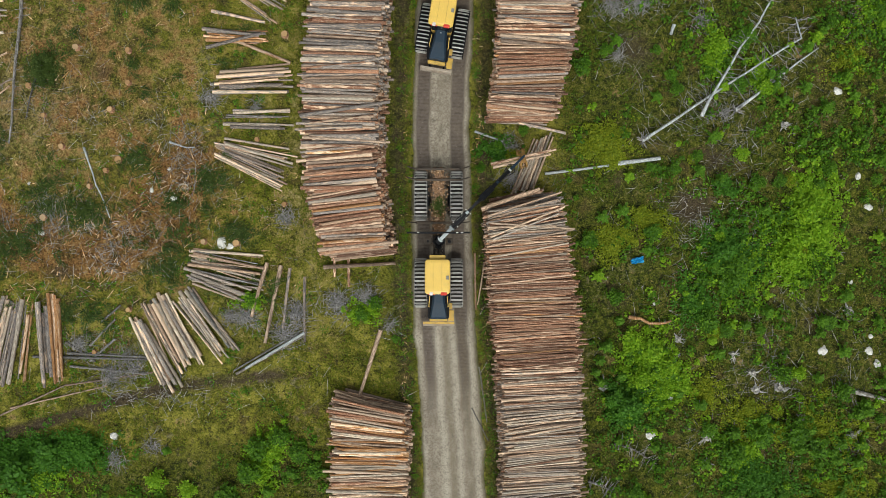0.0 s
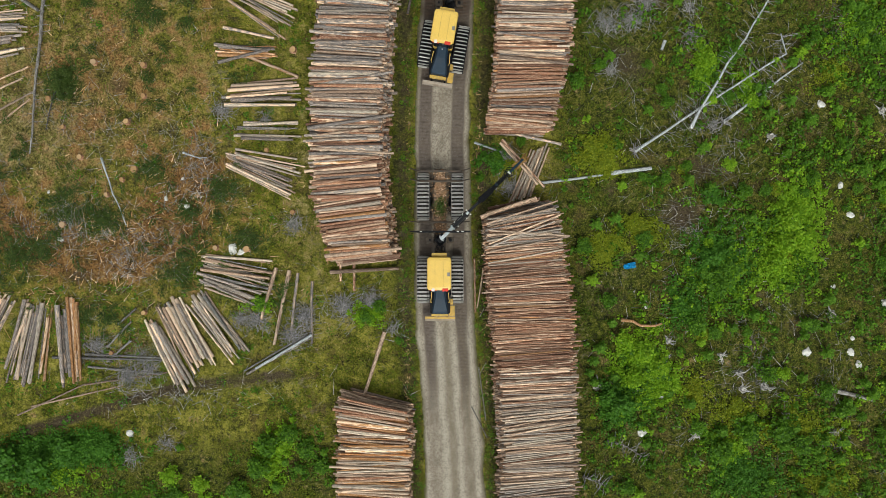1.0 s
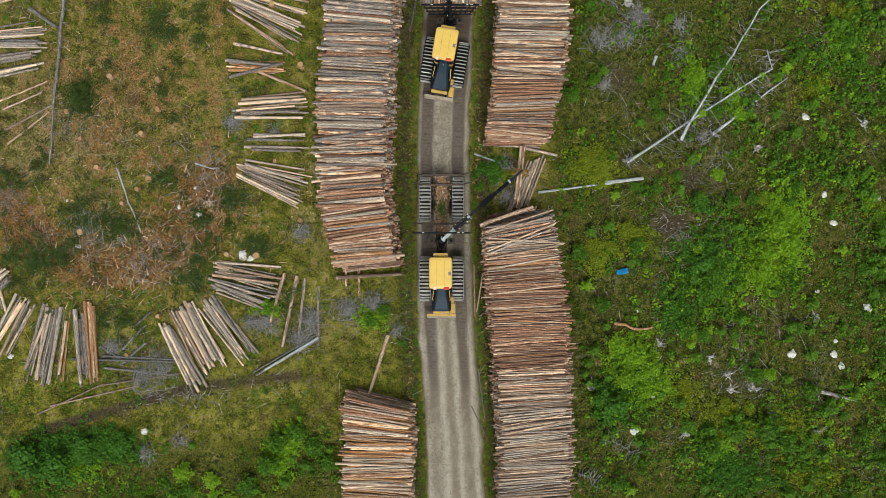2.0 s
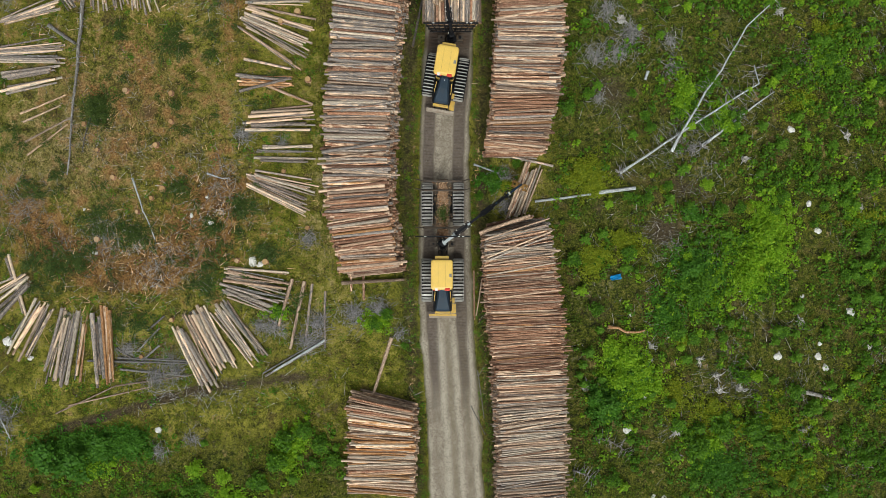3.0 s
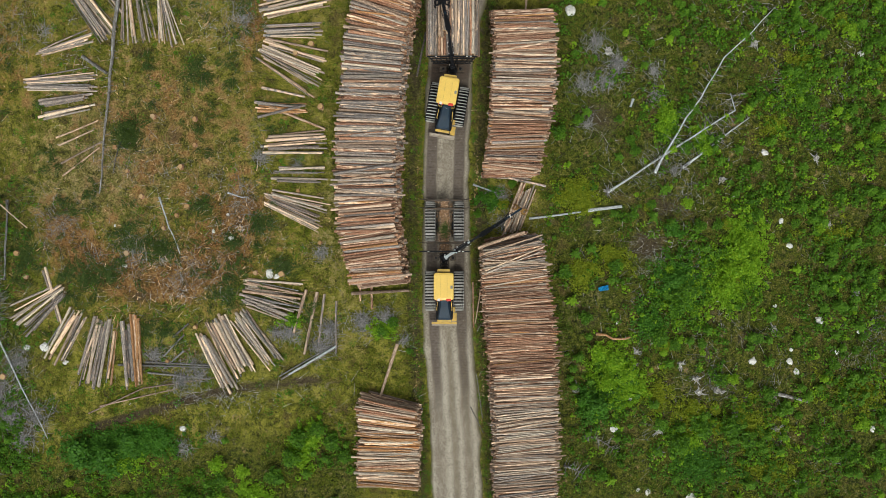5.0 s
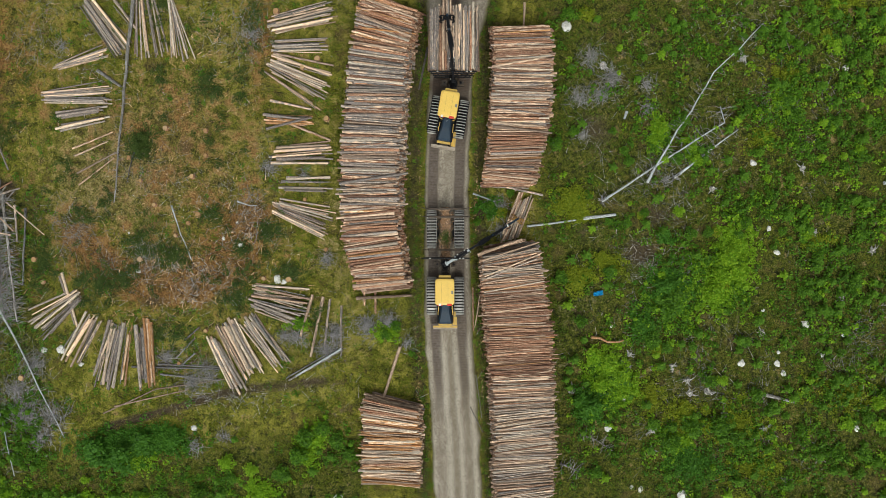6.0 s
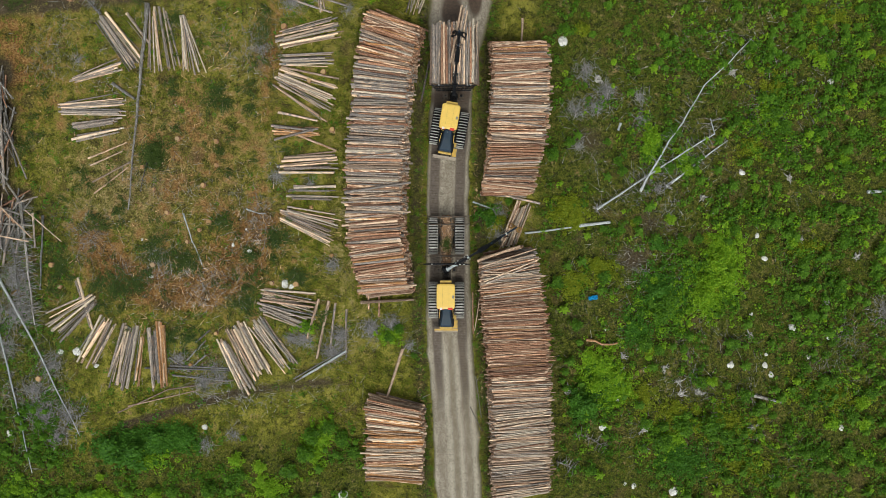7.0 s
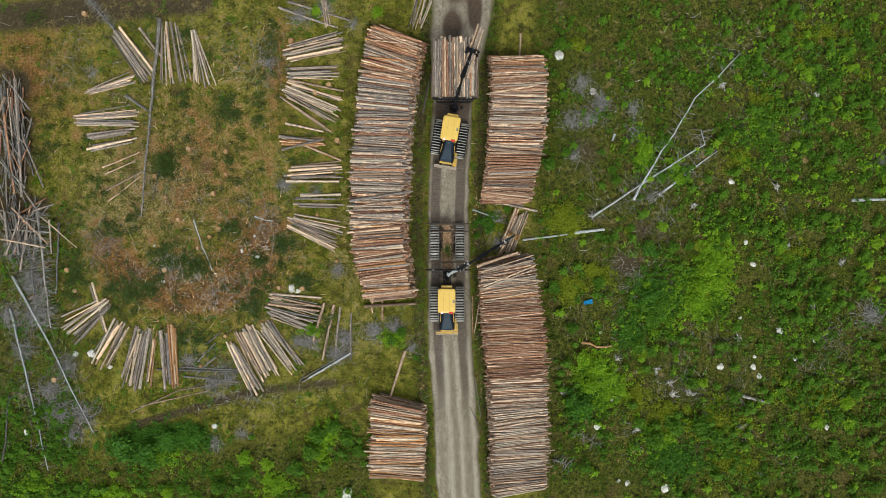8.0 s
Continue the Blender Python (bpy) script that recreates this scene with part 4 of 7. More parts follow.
def rear_frame(top):
    """Load bunk: beam, bolsters with leaning stakes and a headboard."""
    part("rear_chassis", add_box(bmesh.new(), -0.36, 0.1, 0.85, 0.36, 4.75, 1.32, 0.04), FRAME_BROWN, top, "mud-brown rear beam")
    for y in (2.36, 3.86):
        part("rear_axle", add_box(bmesh.new(), -0.66, y - 0.15, 0.5, 0.66, y + 0.15, 0.86, 0.03), FRAME_BROWN, top)
    for y in (1.5, 4.0, 4.62):
        b = part("bolster", add_box(bmesh.new(), -1.32, y - 0.06, 1.33, 1.32, y + 0.06, 1.47, 0.02), FRAME_BROWN, top)
        for s in (-1, 1):
            part("stake", add_beam(bmesh.new(), (s * 1.28, y, 1.40), (s * 1.74, y, 3.1), 0.06, 0.08, 0.015), FRAME_BROWN, b)
    gate = part("headboard", add_box(bmesh.new(), -1.78, 0.84, 3.40, 1.78, 0.94, 3.50, 0.02), BLACK_STEEL, top, "black steel headboard frame")
    part("headboard_rail", add_box(bmesh.new(), -1.4, 0.86, 1.34, 1.4, 0.94, 1.44, 0.02), BLACK_STEEL, gate)
    for z, w in ((2.75, 1.62), (2.05, 1.5)):
        part("headboard_rail", add_box(bmesh.new(), -w, 0.86, z - 0.05, w, 0.94, z + 0.05, 0.02), BLACK_STEEL, gate)
    for k in range(9):
        x = -1.3 + 2.6 * k / 8
        part("headboard_bar", add_beam(bmesh.new(), (x * 0.95, 0.9, 1.4), (x * 1.28, 0.9, 3.42), 0.045, 0.05), BLACK_STEEL, gate)
    for x in (-1.12, 1.05, 1.32):
        part("reflector", add_box(bmesh.new(), x - 0.07, 0.87, 3.50, x + 0.06, 0.92, 3.525, 0.005), WHITE_MARK, gate)
    part("oil_tank", add_box(bmesh.new(), -0.85, 0.22, 1.15, -0.38, 0.62, 1.75, 0.05), FRAME_BROWN, top)
    part("valve_block", add_box(bmesh.new(), 0.42, 0.20, 1.15, 0.84, 0.60, 1.70, 0.05), FRAME_BROWN, top)
    part("filter_can", add_rod(bmesh.new(), (0.62, 0.40, 1.70), (0.62, 0.40, 1.86), 0.09, None, 12), BLACK_STEEL, top)
    part("tank_cap", add_rod(bmesh.new(), (-0.62, 0.42, 1.75), (-0.62, 0.42, 1.80), 0.07, None, 12), BLACK_STEEL, top)
    bm = bmesh.new()
    for k in range(7):
        x = -0.18 + 0.06 * k
        pts = [Vector((x, -0.35, 2.1)), Vector((x * 1.5, -0.12, 2.45)), Vector((x * 0.7, 0.15, 2.3)), Vector((x, 0.38, 1.9))]
        for a, b in zip(pts, pts[1:]):
            add_rod(bm, a, b, 0.022, None, 6)
    part("hose_bundle", bm, BLACK_STEEL, top)
    bm = bmesh.new()
    for x in (-0.28, 0.30):
        add_rod(bm, (x, -0.6, 1.1), (x, 0.5, 1.1), 0.06, None, 10)
    add_rod(bm, (0, -0.1, 0.6), (0, -0.1, 1.45), 0.16, None, 14)
    part("articulation_joint", bm, FRAME_BROWN, top)


def crane_parts(top, jaw_mat, sleeve_mat):
    """The loader: parts that slew, lift and slide, each in the machine's space."""
    c = {}
    bm = bmesh.new()
    add_rod(bm, (0, 0, -1.3), (0, 0, -0.9), 0.34, 0.30, 16)
    add_rod(bm, (0, 0, -0.9), (0, 0, -0.1), 0.19, 0.16, 16)
    add_box(bm, -0.22, -0.17, -0.35, 0.20, 0.17, 0.12, 0.05)
    add_box(bm, -0.35, -0.28, -0.9, -0.1, 0.28, -0.6, 0.04)
    c["pillar"] = part("crane_pillar", bm, BLACK_STEEL, top, "black slewing crane pillar")
    part("crane_light", add_box(bmesh.new(), 0.05, 0.15, 0.02, 0.14, 0.22, 0.10, 0.02), WHITE_MARK, c["pillar"])
    bm = bmesh.new()
    add_loft(bm, [[(x, -w, -h0), (x, w, -h0), (x, w, h1), (x, -w, h1)] for x, w, h0, h1 in
                  ((-0.12, 0.09, 0.10, 0.10), (0.5, 0.09, 0.14, 0.12), (1.6, 0.09, 0.18, 0.12), (2.8, 0.08, 0.14, 0.10), (BOOM, 0.075, 0.09, 0.09))])
    c["boom"] = part("main_boom", bm, BLACK_STEEL, top, "black main boom with a pale sleeve")
    part("boom_sleeve", add_box(bmesh.new(), 0.05, -0.10, 0.05, 1.22, 0.10, 0.16, 0.02), sleeve_mat, c["boom"], "pale grey painted boom sleeve")
    for x in (0.14, 1.18):
        part("boom_collar", add_box(bmesh.new(), x - 0.045, -0.17, 0.0, x + 0.045, 0.17, 0.18, 0.02), sleeve_mat, c["boom"])
    bm = bmesh.new()
    for s in (-1, 1):
        add_rod(bm, (1.05, s * 0.16, 0.06), (2.55, s * 0.13, 0.14), 0.035, None, 8)
    part("hydraulic_cylinder", bm, BLACK_STEEL, c["boom"])
    for x, s in ((1.5, 1), (1.5, -1), (2.25, 1), (2.25, -1), (2.6, 1), (2.6, -1)):
        part("pin_cap", add_box(bmesh.new(), x - 0.035, s * 0.17 - 0.03, 0.10, x + 0.035, s * 0.17 + 0.03, 0.17, 0.015), WHITE_MARK, c["boom"])
    part("boom_plate", add_box(bmesh.new(), 2.42, -0.07, 0.11, 2.62, 0.07, 0.15, 0.01), sleeve_mat, c["boom"])
    bm = bmesh.new()
    add_loft(bm, [[(x, -w, -h), (x, w, -h), (x, w, h), (x, -w, h)] for x, w, h in ((-0.25, 0.09, 0.10), (0.1, 0.13, 0.16), (0.7, 0.09, 0.12), (JIB, 0.075, 0.09))])
    for s in (-1, 1):
        add_rod(bm, (-0.15, s * 0.15, 0.10), (0.85, s * 0.13, 0.16), 0.035, None, 8)
        add_rod(bm, (0.4, s * 0.11, 0.12), (JIB, s * 0.10, 0.10), 0.018, None, 6)
    c["jib"] = part("jib", bm, BLACK_STEEL, top, "black folding jib with hoses")
    part("jib_plate", add_box(bmesh.new(), 1.25, -0.06, 0.09, 1.42, 0.06, 0.125, 0.01), HOOD_BLUE, c["jib"])
    bm = bmesh.new()
    add_box(bm, 0, -0.07, -0.07, REACH, 0.07, 0.07, 0.012)
    add_rod(bm, (REACH - 0.02, 0, 0.1), (REACH - 0.02, 0, -0.45), 0.05, None, 8)
    c["ext"] = part("boom_extension", bm, HOOD_BLUE, top, "slate telescopic boom extension")
    bm = bmesh.new()
    for k in range(5):
        s = (-1) ** k
        pts = [Vector((0.35 + 0.1 * k, s * 0.05, 0.08)), Vector((0.45 + 0.1 * k, s * (0.16 + 0.02 * k), 0.20)), Vector((0.75 + 0.08 * k, s * (0.20 + 0.02 * k), 0.16)), Vector((1.0 + 0.1 * k, s * 0.06, 0.07))]
        for a, b in zip(pts, pts[1:]):
            add_rod(bm, a, b, 0.02, None, 6)
    part("hose_loop", bm, BLACK_STEEL, c["ext"])
    part("extension_clamp", add_box(bmesh.new(), 0.9, -0.11, 0.02, 1.0, 0.11, 0.11, 0.015), WHITE_MARK, c["ext"])
    # grapple: rotator, head and four curved claws that close along the grip
    bm = bmesh.new()
    add_rod(bm, (0, 0, 0), (0, 0, -0.32), 0.12, 0.15, 14)
    add_box(bm, -0.16, -0.30, -0.42, 0.16, 0.30, -0.28, 0.04)
    c["grapple"] = part("grapple", bm, jaw_mat, top, "rotating timber grapple with curved jaws")
    for s in (-1, 1):
        bm = bmesh.new()
        for x in (-0.16, 0.16):
            arc = [(0.24, -0.36), (0.46, -0.50), (0.55, -0.75), (0.48, -0.98), (0.26, -1.12)]
            for (y0, z0), (y1, z1) in zip(arc, arc[1:]):
                add_beam(bm, (x, s * y0, z0), (x, s * y1, z1), 0.10, 0.07, 0.01)
        add_rod(bm, (-0.2, s * 0.48, -0.98), (0.2, s * 0.48, -0.98), 0.04, None, 8)
        part("jaw", bm, jaw_mat, c["grapple"], "curved grapple jaw")
    return c


def crane_poses(tip, lift, spin):
    """Poses of the crane's parts for a boom tip in the machine's space; lift and spin in degrees."""
    tip = Vector(tip)
    d = tip - CRANE
    az = math.atan2(d.y, d.x)
    e = radians(lift)
    knee = CRANE + Vector((math.cos(az) * math.cos(e), math.sin(az) * math.cos(e), math.sin(e))) * BOOM
    j = tip - knee
    pitch = math.atan2(j.z, math.hypot(j.x, j.y))
    yaw = math.atan2(j.y, j.x)
    arm = Euler((0, -pitch, yaw)).to_matrix().to_4x4()
    return {"pillar": Matrix.Translation(CRANE) @ Matrix.Rotation(az, 4, "Z"),
            "boom": Matrix.Translation(CRANE) @ Euler((0, -e, az)).to_matrix().to_4x4(),
            "jib": Matrix.Translation(knee) @ arm,
            "ext": Matrix.Translation(tip - j.normalized() * REACH) @ arm,
            "grapple": Matrix.Translation(tip - Vector((0, 0, 0.40))) @ Matrix.Rotation(radians(spin), 4, "Z")}


def key_crane(parts, rows):
    """rows: time, tip in the machine's space, lift, spin."""
    for key, ob in parts.items():
        MOVES.append((ob, [(t, crane_poses(tip, lift, spin)[key]) for t, tip, lift, spin in rows]))


def forwarder(label, turn_deg, travel, jaw_mat, sleeve_mat, edge_mat, shoe, at):
    top = thing("forwarder", label, "forwarder", "forwarders on the road", at)
    turn = Matrix.Translation(JOINT) @ Matrix.Rotation(radians(turn_deg), 4, "Z") @ Matrix.Translation(-JOINT)
    front_frame(top, turn, edge_mat)
    rear_frame(top)
    ident = Matrix.Identity(4)
    for side in (-1, 1):
        bogie_track(top, side, -2.03, turn, travel, shoe)
        bogie_track(top, side, 3.11, ident, travel, shoe)
    return top, crane_parts(top, jaw_mat, sleeve_mat)


# the empty machine backs up a little and then stands; the loaded one stands
LOW_ROWS = [(0.0, 0.0), (0.5, 0.24), (1.0, 0.47), (1.5, 0.68), (2.0, 0.87), (2.5, 1.04), (3.0, 1.13), (3.4, 1.14), (8.0, 1.14)]
LOW_X, LOW_Y = -0.25, -0.02
low, low_crane = forwarder("empty yellow forwarder with steel tracks, its crane reaching for logs", 0, LOW_ROWS, JAW_YELLOW, GREY_STEEL, YELLOW_WORN, PALE_SHOE, pose(LOW_X, LOW_Y, 0.02))
MOVES.append((low, [(t, pose(LOW_X + 0.03 * d, LOW_Y + d, 0.02)) for t, d in LOW_ROWS]))


def low_shift(t):
    return float(np.interp(t, [r[0] for r in LOW_ROWS], [r[1] for r in LOW_ROWS]))


# boom tip over the ground: time, place, height, lift of the main boom, turn of the grapple
LOW_TIP = [(0.0, (4.60, 5.22), 2.6, 27, 13), (0.3, (4.61, 5.33), 2.6, 27, -4), (0.6, (4.63, 5.49), 2.6, 27, -23), (0.9, (4.67, 5.61), 2.6, 28, -42),
           (1.2, (4.69, 5.64), 2.55, 28, -60), (1.5, (4.71, 5.61), 2.5, 29, -77), (1.8, (4.72, 5.58), 2.4, 29, -90), (2.3, (5.01, 5.79), 2.3, 31, -103),
           (2.8, (4.98, 5.50), 2.2, 33, -108), (3.2, (4.94, 5.43), 2.2, 34, -112), (3.7, (5.05, 5.37), 2.3, 35, -114), (4.2, (5.35, 5.25), 2.1, 35, -116),
           (4.7, (5.33, 5.14), 2.0, 36, -116), (5.8, (5.26, 5.00), 2.0, 38, -116), (6.4, (5.23, 4.93), 2.0, 39, -116), (7.2, (5.26, 4.86), 2.0, 40, -116), (8.0, (5.25, 4.80), 2.0, 41, -116)]
key_crane(low_crane, [(t, (p[0] - LOW_X - 0.03 * low_shift(t), p[1] - LOW_Y - low_shift(t), z), lift, spin) for t, p, z, lift, spin in LOW_TIP])

# litter of bark on the empty bunk's beam
rng = random.Random(5)
chips = []
for _ in range(1900):
    x, y = rng.gauss(0, 0.21), rng.uniform(0.8, 4.7)
    a, s = rng.uniform(0, 6.28), rng.uniform(0.03, 0.09)
    dx, dy = math.cos(a) * s, math.sin(a) * s
    z = 1.33 + 0.08 * rng.random() * max(0, 1 - abs(x) / 0.4)
    chips.append([(x - dx, y - dy, z), (x + dy * 0.4, y - dx * 0.4, z + 0.01), (x + dx, y + dy, z + rng.uniform(0, 0.03)), (x - dy * 0.4, y + dx * 0.4, z + 0.01)])
LITTER = bark("bark_litter", (0.16, 0.075, 0.03), (0.29, 0.14, 0.05), (0.44, 0.24, 0.10), 0.3, joined=True)
tagged(part_mesh("bark_litter", quads_mesh("bark_litter", np.array(chips), LITTER), low, "brown bark litter on the bunk beam"), kind="stuff")
sprigs = []
for _ in range(260):
    x, y = rng.gauss(0.02, 0.16), rng.gauss(2.45, 0.28)
    a, s = rng.uniform(0, 6.28), rng.uniform(0.05, 0.11)
    dx, dy = math.cos(a) * s, math.sin(a) * s
    z = 1.42 + rng.uniform(0, 0.12)
    sprigs.append([(x - dx, y - dy, z), (x + dy * 0.25, y - dx * 0.25, z + 0.02), (x + dx, y + dy, z + rng.uniform(0, 0.05)), (x - dy * 0.25, y + dx * 0.25, z)])
tagged(part_mesh("needle_litter", quads_mesh("needle_litter", np.array(sprigs), LEAF_DARK), low, "green needle litter on the bunk beam"), kind="stuff")

UP_X, UP_Y = 0.30, 14.84
up, up_crane = forwarder("loaded yellow forwarder with steel tracks and an angled front", -9.5, [(0.0, 0.0)], BLACK_STEEL, BLACK_STEEL, BLADE_STEEL, DARK_SHOE, pose(UP_X, UP_Y, 0.02))
UP_TIP = [(0.0, -20, 4.0, 0), (1.5, -14, 4.0, 0), (3.0, -13, 4.0, 0), (4.0, -14, 4.1, 0), (4.7, -12, 4.15, 2), (5.3, -9, 4.2, 2), (5.8, -7.5, 4.3, 2), (6.2, -5, 4.25, 0), (6.5, -2, 4.25, 0),
          (6.8, 2, 4.25, -6), (7.2, 8, 4.25, -14), (7.6, 14, 4.25, -17), (8.0, 18.5, 4.3, -18)]
key_crane(up_crane, [(t, (CRANE.x + r * math.sin(radians(a)), CRANE.y + r * math.cos(radians(a)), 4.75), 62, 90 + s) for t, a, r, s in UP_TIP])

# load of the second machine: stems lying along the bunk between the stakes
rng = random.Random(71)
load = thing("log_load", "load of grey and tan logs piled on the forwarder bunk", "log load", "", pose(UP_X, UP_Y, 0))
deep = {"grey": [], "tan": []}
for k in range(12):
    z = 1.58 + k * 0.155
    half = 1.22 + 0.5 * min(1, k / 9) + (0.10 if k > 8 else 0)
    half -= 0.12 * max(0, k - 9)
    x = -half
    while x < half:
        r = rng.uniform(0.065, 0.115)
        tone = pick(rng, [("grey", 7), ("pale", 1.5), ("tan", 1), ("red", 2)]) if k > 9 else pick(rng, [("grey", 6), ("tan", 2)])
        ln = rng.uniform(4.3, 4.95)
        c = (x + r, 0.97 + ln / 2 + abs(rng.gauss(0, 0.06)), z + rng.uniform(-0.02, 0.03))
        m = stem_pose(c, math.pi / 2 + rng.gauss(0, 0.012), rng.gauss(0, 0.006), ln, r, rng.random() < 0.5, rng.uniform(0, 6.28))
        if k > 9:
            place_log("log", load, tone, m, rng)
        else:
            deep[tone].append(m)
        x += 2 * r * rng.uniform(0.95, 1.1)
for tone, poses in deep.items():
    joined_logs("inner_log", poses, tone, load, rng)

# four stems that the second machine's grapple shifts over its load
GRIP = [(t, UP_X + CRANE.x + r * math.sin(radians(a)), UP_Y + CRANE.y + r * math.cos(radians(a)), s) for t, a, r, s in UP_TIP]
for i, (dx, dy, dz, tone) in enumerate(((-0.24, 0.05, 0.0, "tan"), (-0.06, -0.15, -0.07, "tan"), (0.12, 0.25, 0.02, "grey"), (0.27, -0.05, -0.05, "tan"), (0.02, 0.1, 0.13, "tan"))):
    ob = place_log("log", None, tone, Matrix.Identity(4), rng)
    tagged(ob, "pale log held in the black grapple over the load", "log", "logs in the loaded machine's grapple")
    ob.scale = (4.5 - 0.15 * i, 0.085, 0.085)
    MOVES.append((ob, [(t, Matrix.Translation((x, y, 3.58 + dz)) @ Matrix.Rotation(radians(90 + s), 4, "Z") @ Matrix.Translation((dy, -dx, 0))) for t, x, y, s in GRIP]))

# two stems swung round by the first machine and laid on the small pile
LOW_GRIP = [(t, p[0], p[1], z, spin) for t, p, z, lift, spin in LOW_TIP if t <= 3.2]
for i, (ln, along, off, tone) in enumerate(((3.9, 0.15, 0.10, "red"), (3.45, 0.0, -0.10, "tan"))):
    ob = place_log("log", None, tone, Matrix.Identity(4), rng)
    tagged(ob, "pale log swung by the grapple onto the small pile", "log", "logs in the empty machine's grapple")
    ob.scale = (ln, 0.085, 0.085)
    rows = [(t, Matrix.Translation((x, y, max(0.62, z - 1.40))) @ Matrix.Rotation(radians(spin), 4, "Z") @ Matrix.Translation((along, off, 0))) for t, x, y, z, spin in LOW_GRIP]
    MOVES.append((ob, rows + [(8.0, rows[-1][1])]))

# the small pile beside the road that the crane sorts
rng = random.Random(8)
heap = thing("log_pile", "small loose pile of reddish logs between the stacks", "log pile", "", pose(0, 0, 0))
for a, b, z, tone in (((4.11, 3.17), (5.47, 6.57), 0.14, "red"), ((4.55, 3.45), (5.74, 6.43), 0.14, "red"), ((4.83, 3.38), (6.05, 6.64), 0.16, "tan"), ((5.16, 3.38), (6.25, 6.77), 0.15, "red"),
                      ((5.37, 3.58), (6.59, 6.67), 0.14, "tan"), ((4.32, 3.31), (5.64, 6.50), 0.15, "tan"), ((4.69, 3.41), (5.88, 6.53), 0.33, "red"), ((4.45, 3.58), (5.91, 6.57), 0.32, "tan"), ((4.96, 3.51), (6.18, 6.70), 0.33, "red"), ((5.23, 3.62), (6.45, 6.91), 0.33, "tan")):
    lay(heap, rng, a, b, z, rng.uniform(0.06, 0.085), rng.choice((tone, "tan", "pale")))
lay(heap, rng, (2.22, 2.23), (5.58, 3.41), 1.9, 0.12, "tan")
lay(heap, rng, (2.57, 2.48), (5.79, 3.34), 1.5, 0.10, "red")
lay(heap, rng, (2.73, 2.78), (5.92, 3.44), 1.0, 0.11, "red")
lay(heap, rng, (3.16, 2.93), (6.31, 3.17), 0.6, 0.10, "grey")


# ---- bundles of stems on the ground, spread like fans round the yard ----
def fan(label, a, b, wa, wb, n, tones, seed, radius=0.095, group="log bundles in the yard"):
    """Stems lying side by side from a to b, spread wa metres wide at a and wb at b."""
    rng = random.Random(seed)
    if n > 4:
        n, radius = int(n * 1.75), radius * 0.78
    a, b = Vector(a), Vector(b)
    d = (b - a).normalized()
    side = Vector((-d.y, d.x))
    mid = (a + b) / 2
    base = gz(mid.x, mid.y)
    top = thing("log_bundle", label, "log bundle", group, pose(mid.x, mid.y, base))
    for i in range(n):
        low = i < math.ceil(n * 0.65)
        count = math.ceil(n * 0.65) if low else max(1, n - math.ceil(n * 0.65))
        k = i if low else i - math.ceil(n * 0.65)
        u = ((k + 0.5) / count - 0.5) + rng.gauss(0, 0.075)
        p = a + side * u * wa + d * rng.uniform(-0.35, 0.45) - mid
        q = b + side * (u + rng.gauss(0, 0.12)) * wb + d * rng.uniform(-0.60, 0.30) - mid
        r = radius * rng.uniform(0.6, 1.45)
        z = r + 0.04 + (0 if low else radius * 1.9)
        lay(top, rng, p, q, z, r, pick(rng, tones), z + rng.uniform(-0.02, 0.05))
    return top


def lone(label, a, b, radius, tone, seed=1, name="log", category="log", lift=0.0, group=""):
    rng = random.Random(seed * 13 + int(a[0] * 10))
    ob = lay(None, rng, a, b, gz(*a) + radius + lift + 0.03, radius, tone, gz(*b) + radius + lift + 0.03, name)
    return tagged(ob, label, category, group)


SILVER = [("grey", 6), ("pale", 3), ("dead", 1)]
MIXED = [("pale", 5), ("grey", 5), ("tan", 2), ("dead", 0.8)]
RUSTY = [("orange", 4), ("red", 3), ("grey", 3)]
PALE_GREY = "fan of pale and grey peeled logs on the grass"
fan(PALE_GREY, (-13.63, 9.96), (-9.22, 10.13), 1.3, 1.5, 9, MIXED, 1)
fan("few grey logs laid flat beside the pale fan", (-12.85, 7.72), (-9.22, 7.62), 1.2, 1.2, 5, SILVER, 2, 0.085)
fan("wide fan of slim tan logs near the long stack", (-13.43, 6.02), (-9.29, 4.63), 1.2, 2.3, 14, MIXED, 3, 0.08)
fan("crossed grey and orange logs on the grass", (-14.04, 12.81), (-10.65, 12.67), 0.9, 1.2, 6, RUSTY, 4)
lone("long orange log lying across the grass", (-13.29, 12.81), (-9.12, 11.11), 0.10, "orange", 2)
lone("single grey log on the grass", (-13.84, 14.20), (-10.65, 13.52), 0.10, "grey", 3)
lone("dark grey log crossing the orange ones", (-14.11, 11.96), (-10.82, 12.81), 0.10, "grey", 4, lift=0.2)
fan("messy fan of thin tan logs with loose ends", (-13.78, 17.11), (-9.44, 15.22), 1.6, 2.6, 14, MIXED, 5, 0.075)
fan("neat row of grey logs on the grass", (-13.64, 18.39), (-9.50, 18.55), 0.9, 1.0, 7, SILVER, 6, 0.09)
fan("tight bundle of pale thick logs with sawn ends", (-13.74, 20.06), (-8.94, 21.12), 1.4, 1.5, 11, MIXED, 7, 0.11)
fan("few pale logs on top of dead brush", (-10.71, 24.87), (-10.42, 22.26), 0.6, 0.8, 4, MIXED, 8)
lone("long grey log in the brush", (-14.47, 23.96), (-9.47, 22.26), 0.10, "grey", 5)
lone("grey log leaning through the brush", (-13.66, 24.44), (-8.33, 22.83), 0.09, "grey", 6)
fan("dense fan of grey logs at the yard's far side", (-28.01, 21.63), (-25.43, 18.02), 1.1, 1.3, 13, SILVER, 9, 0.10)
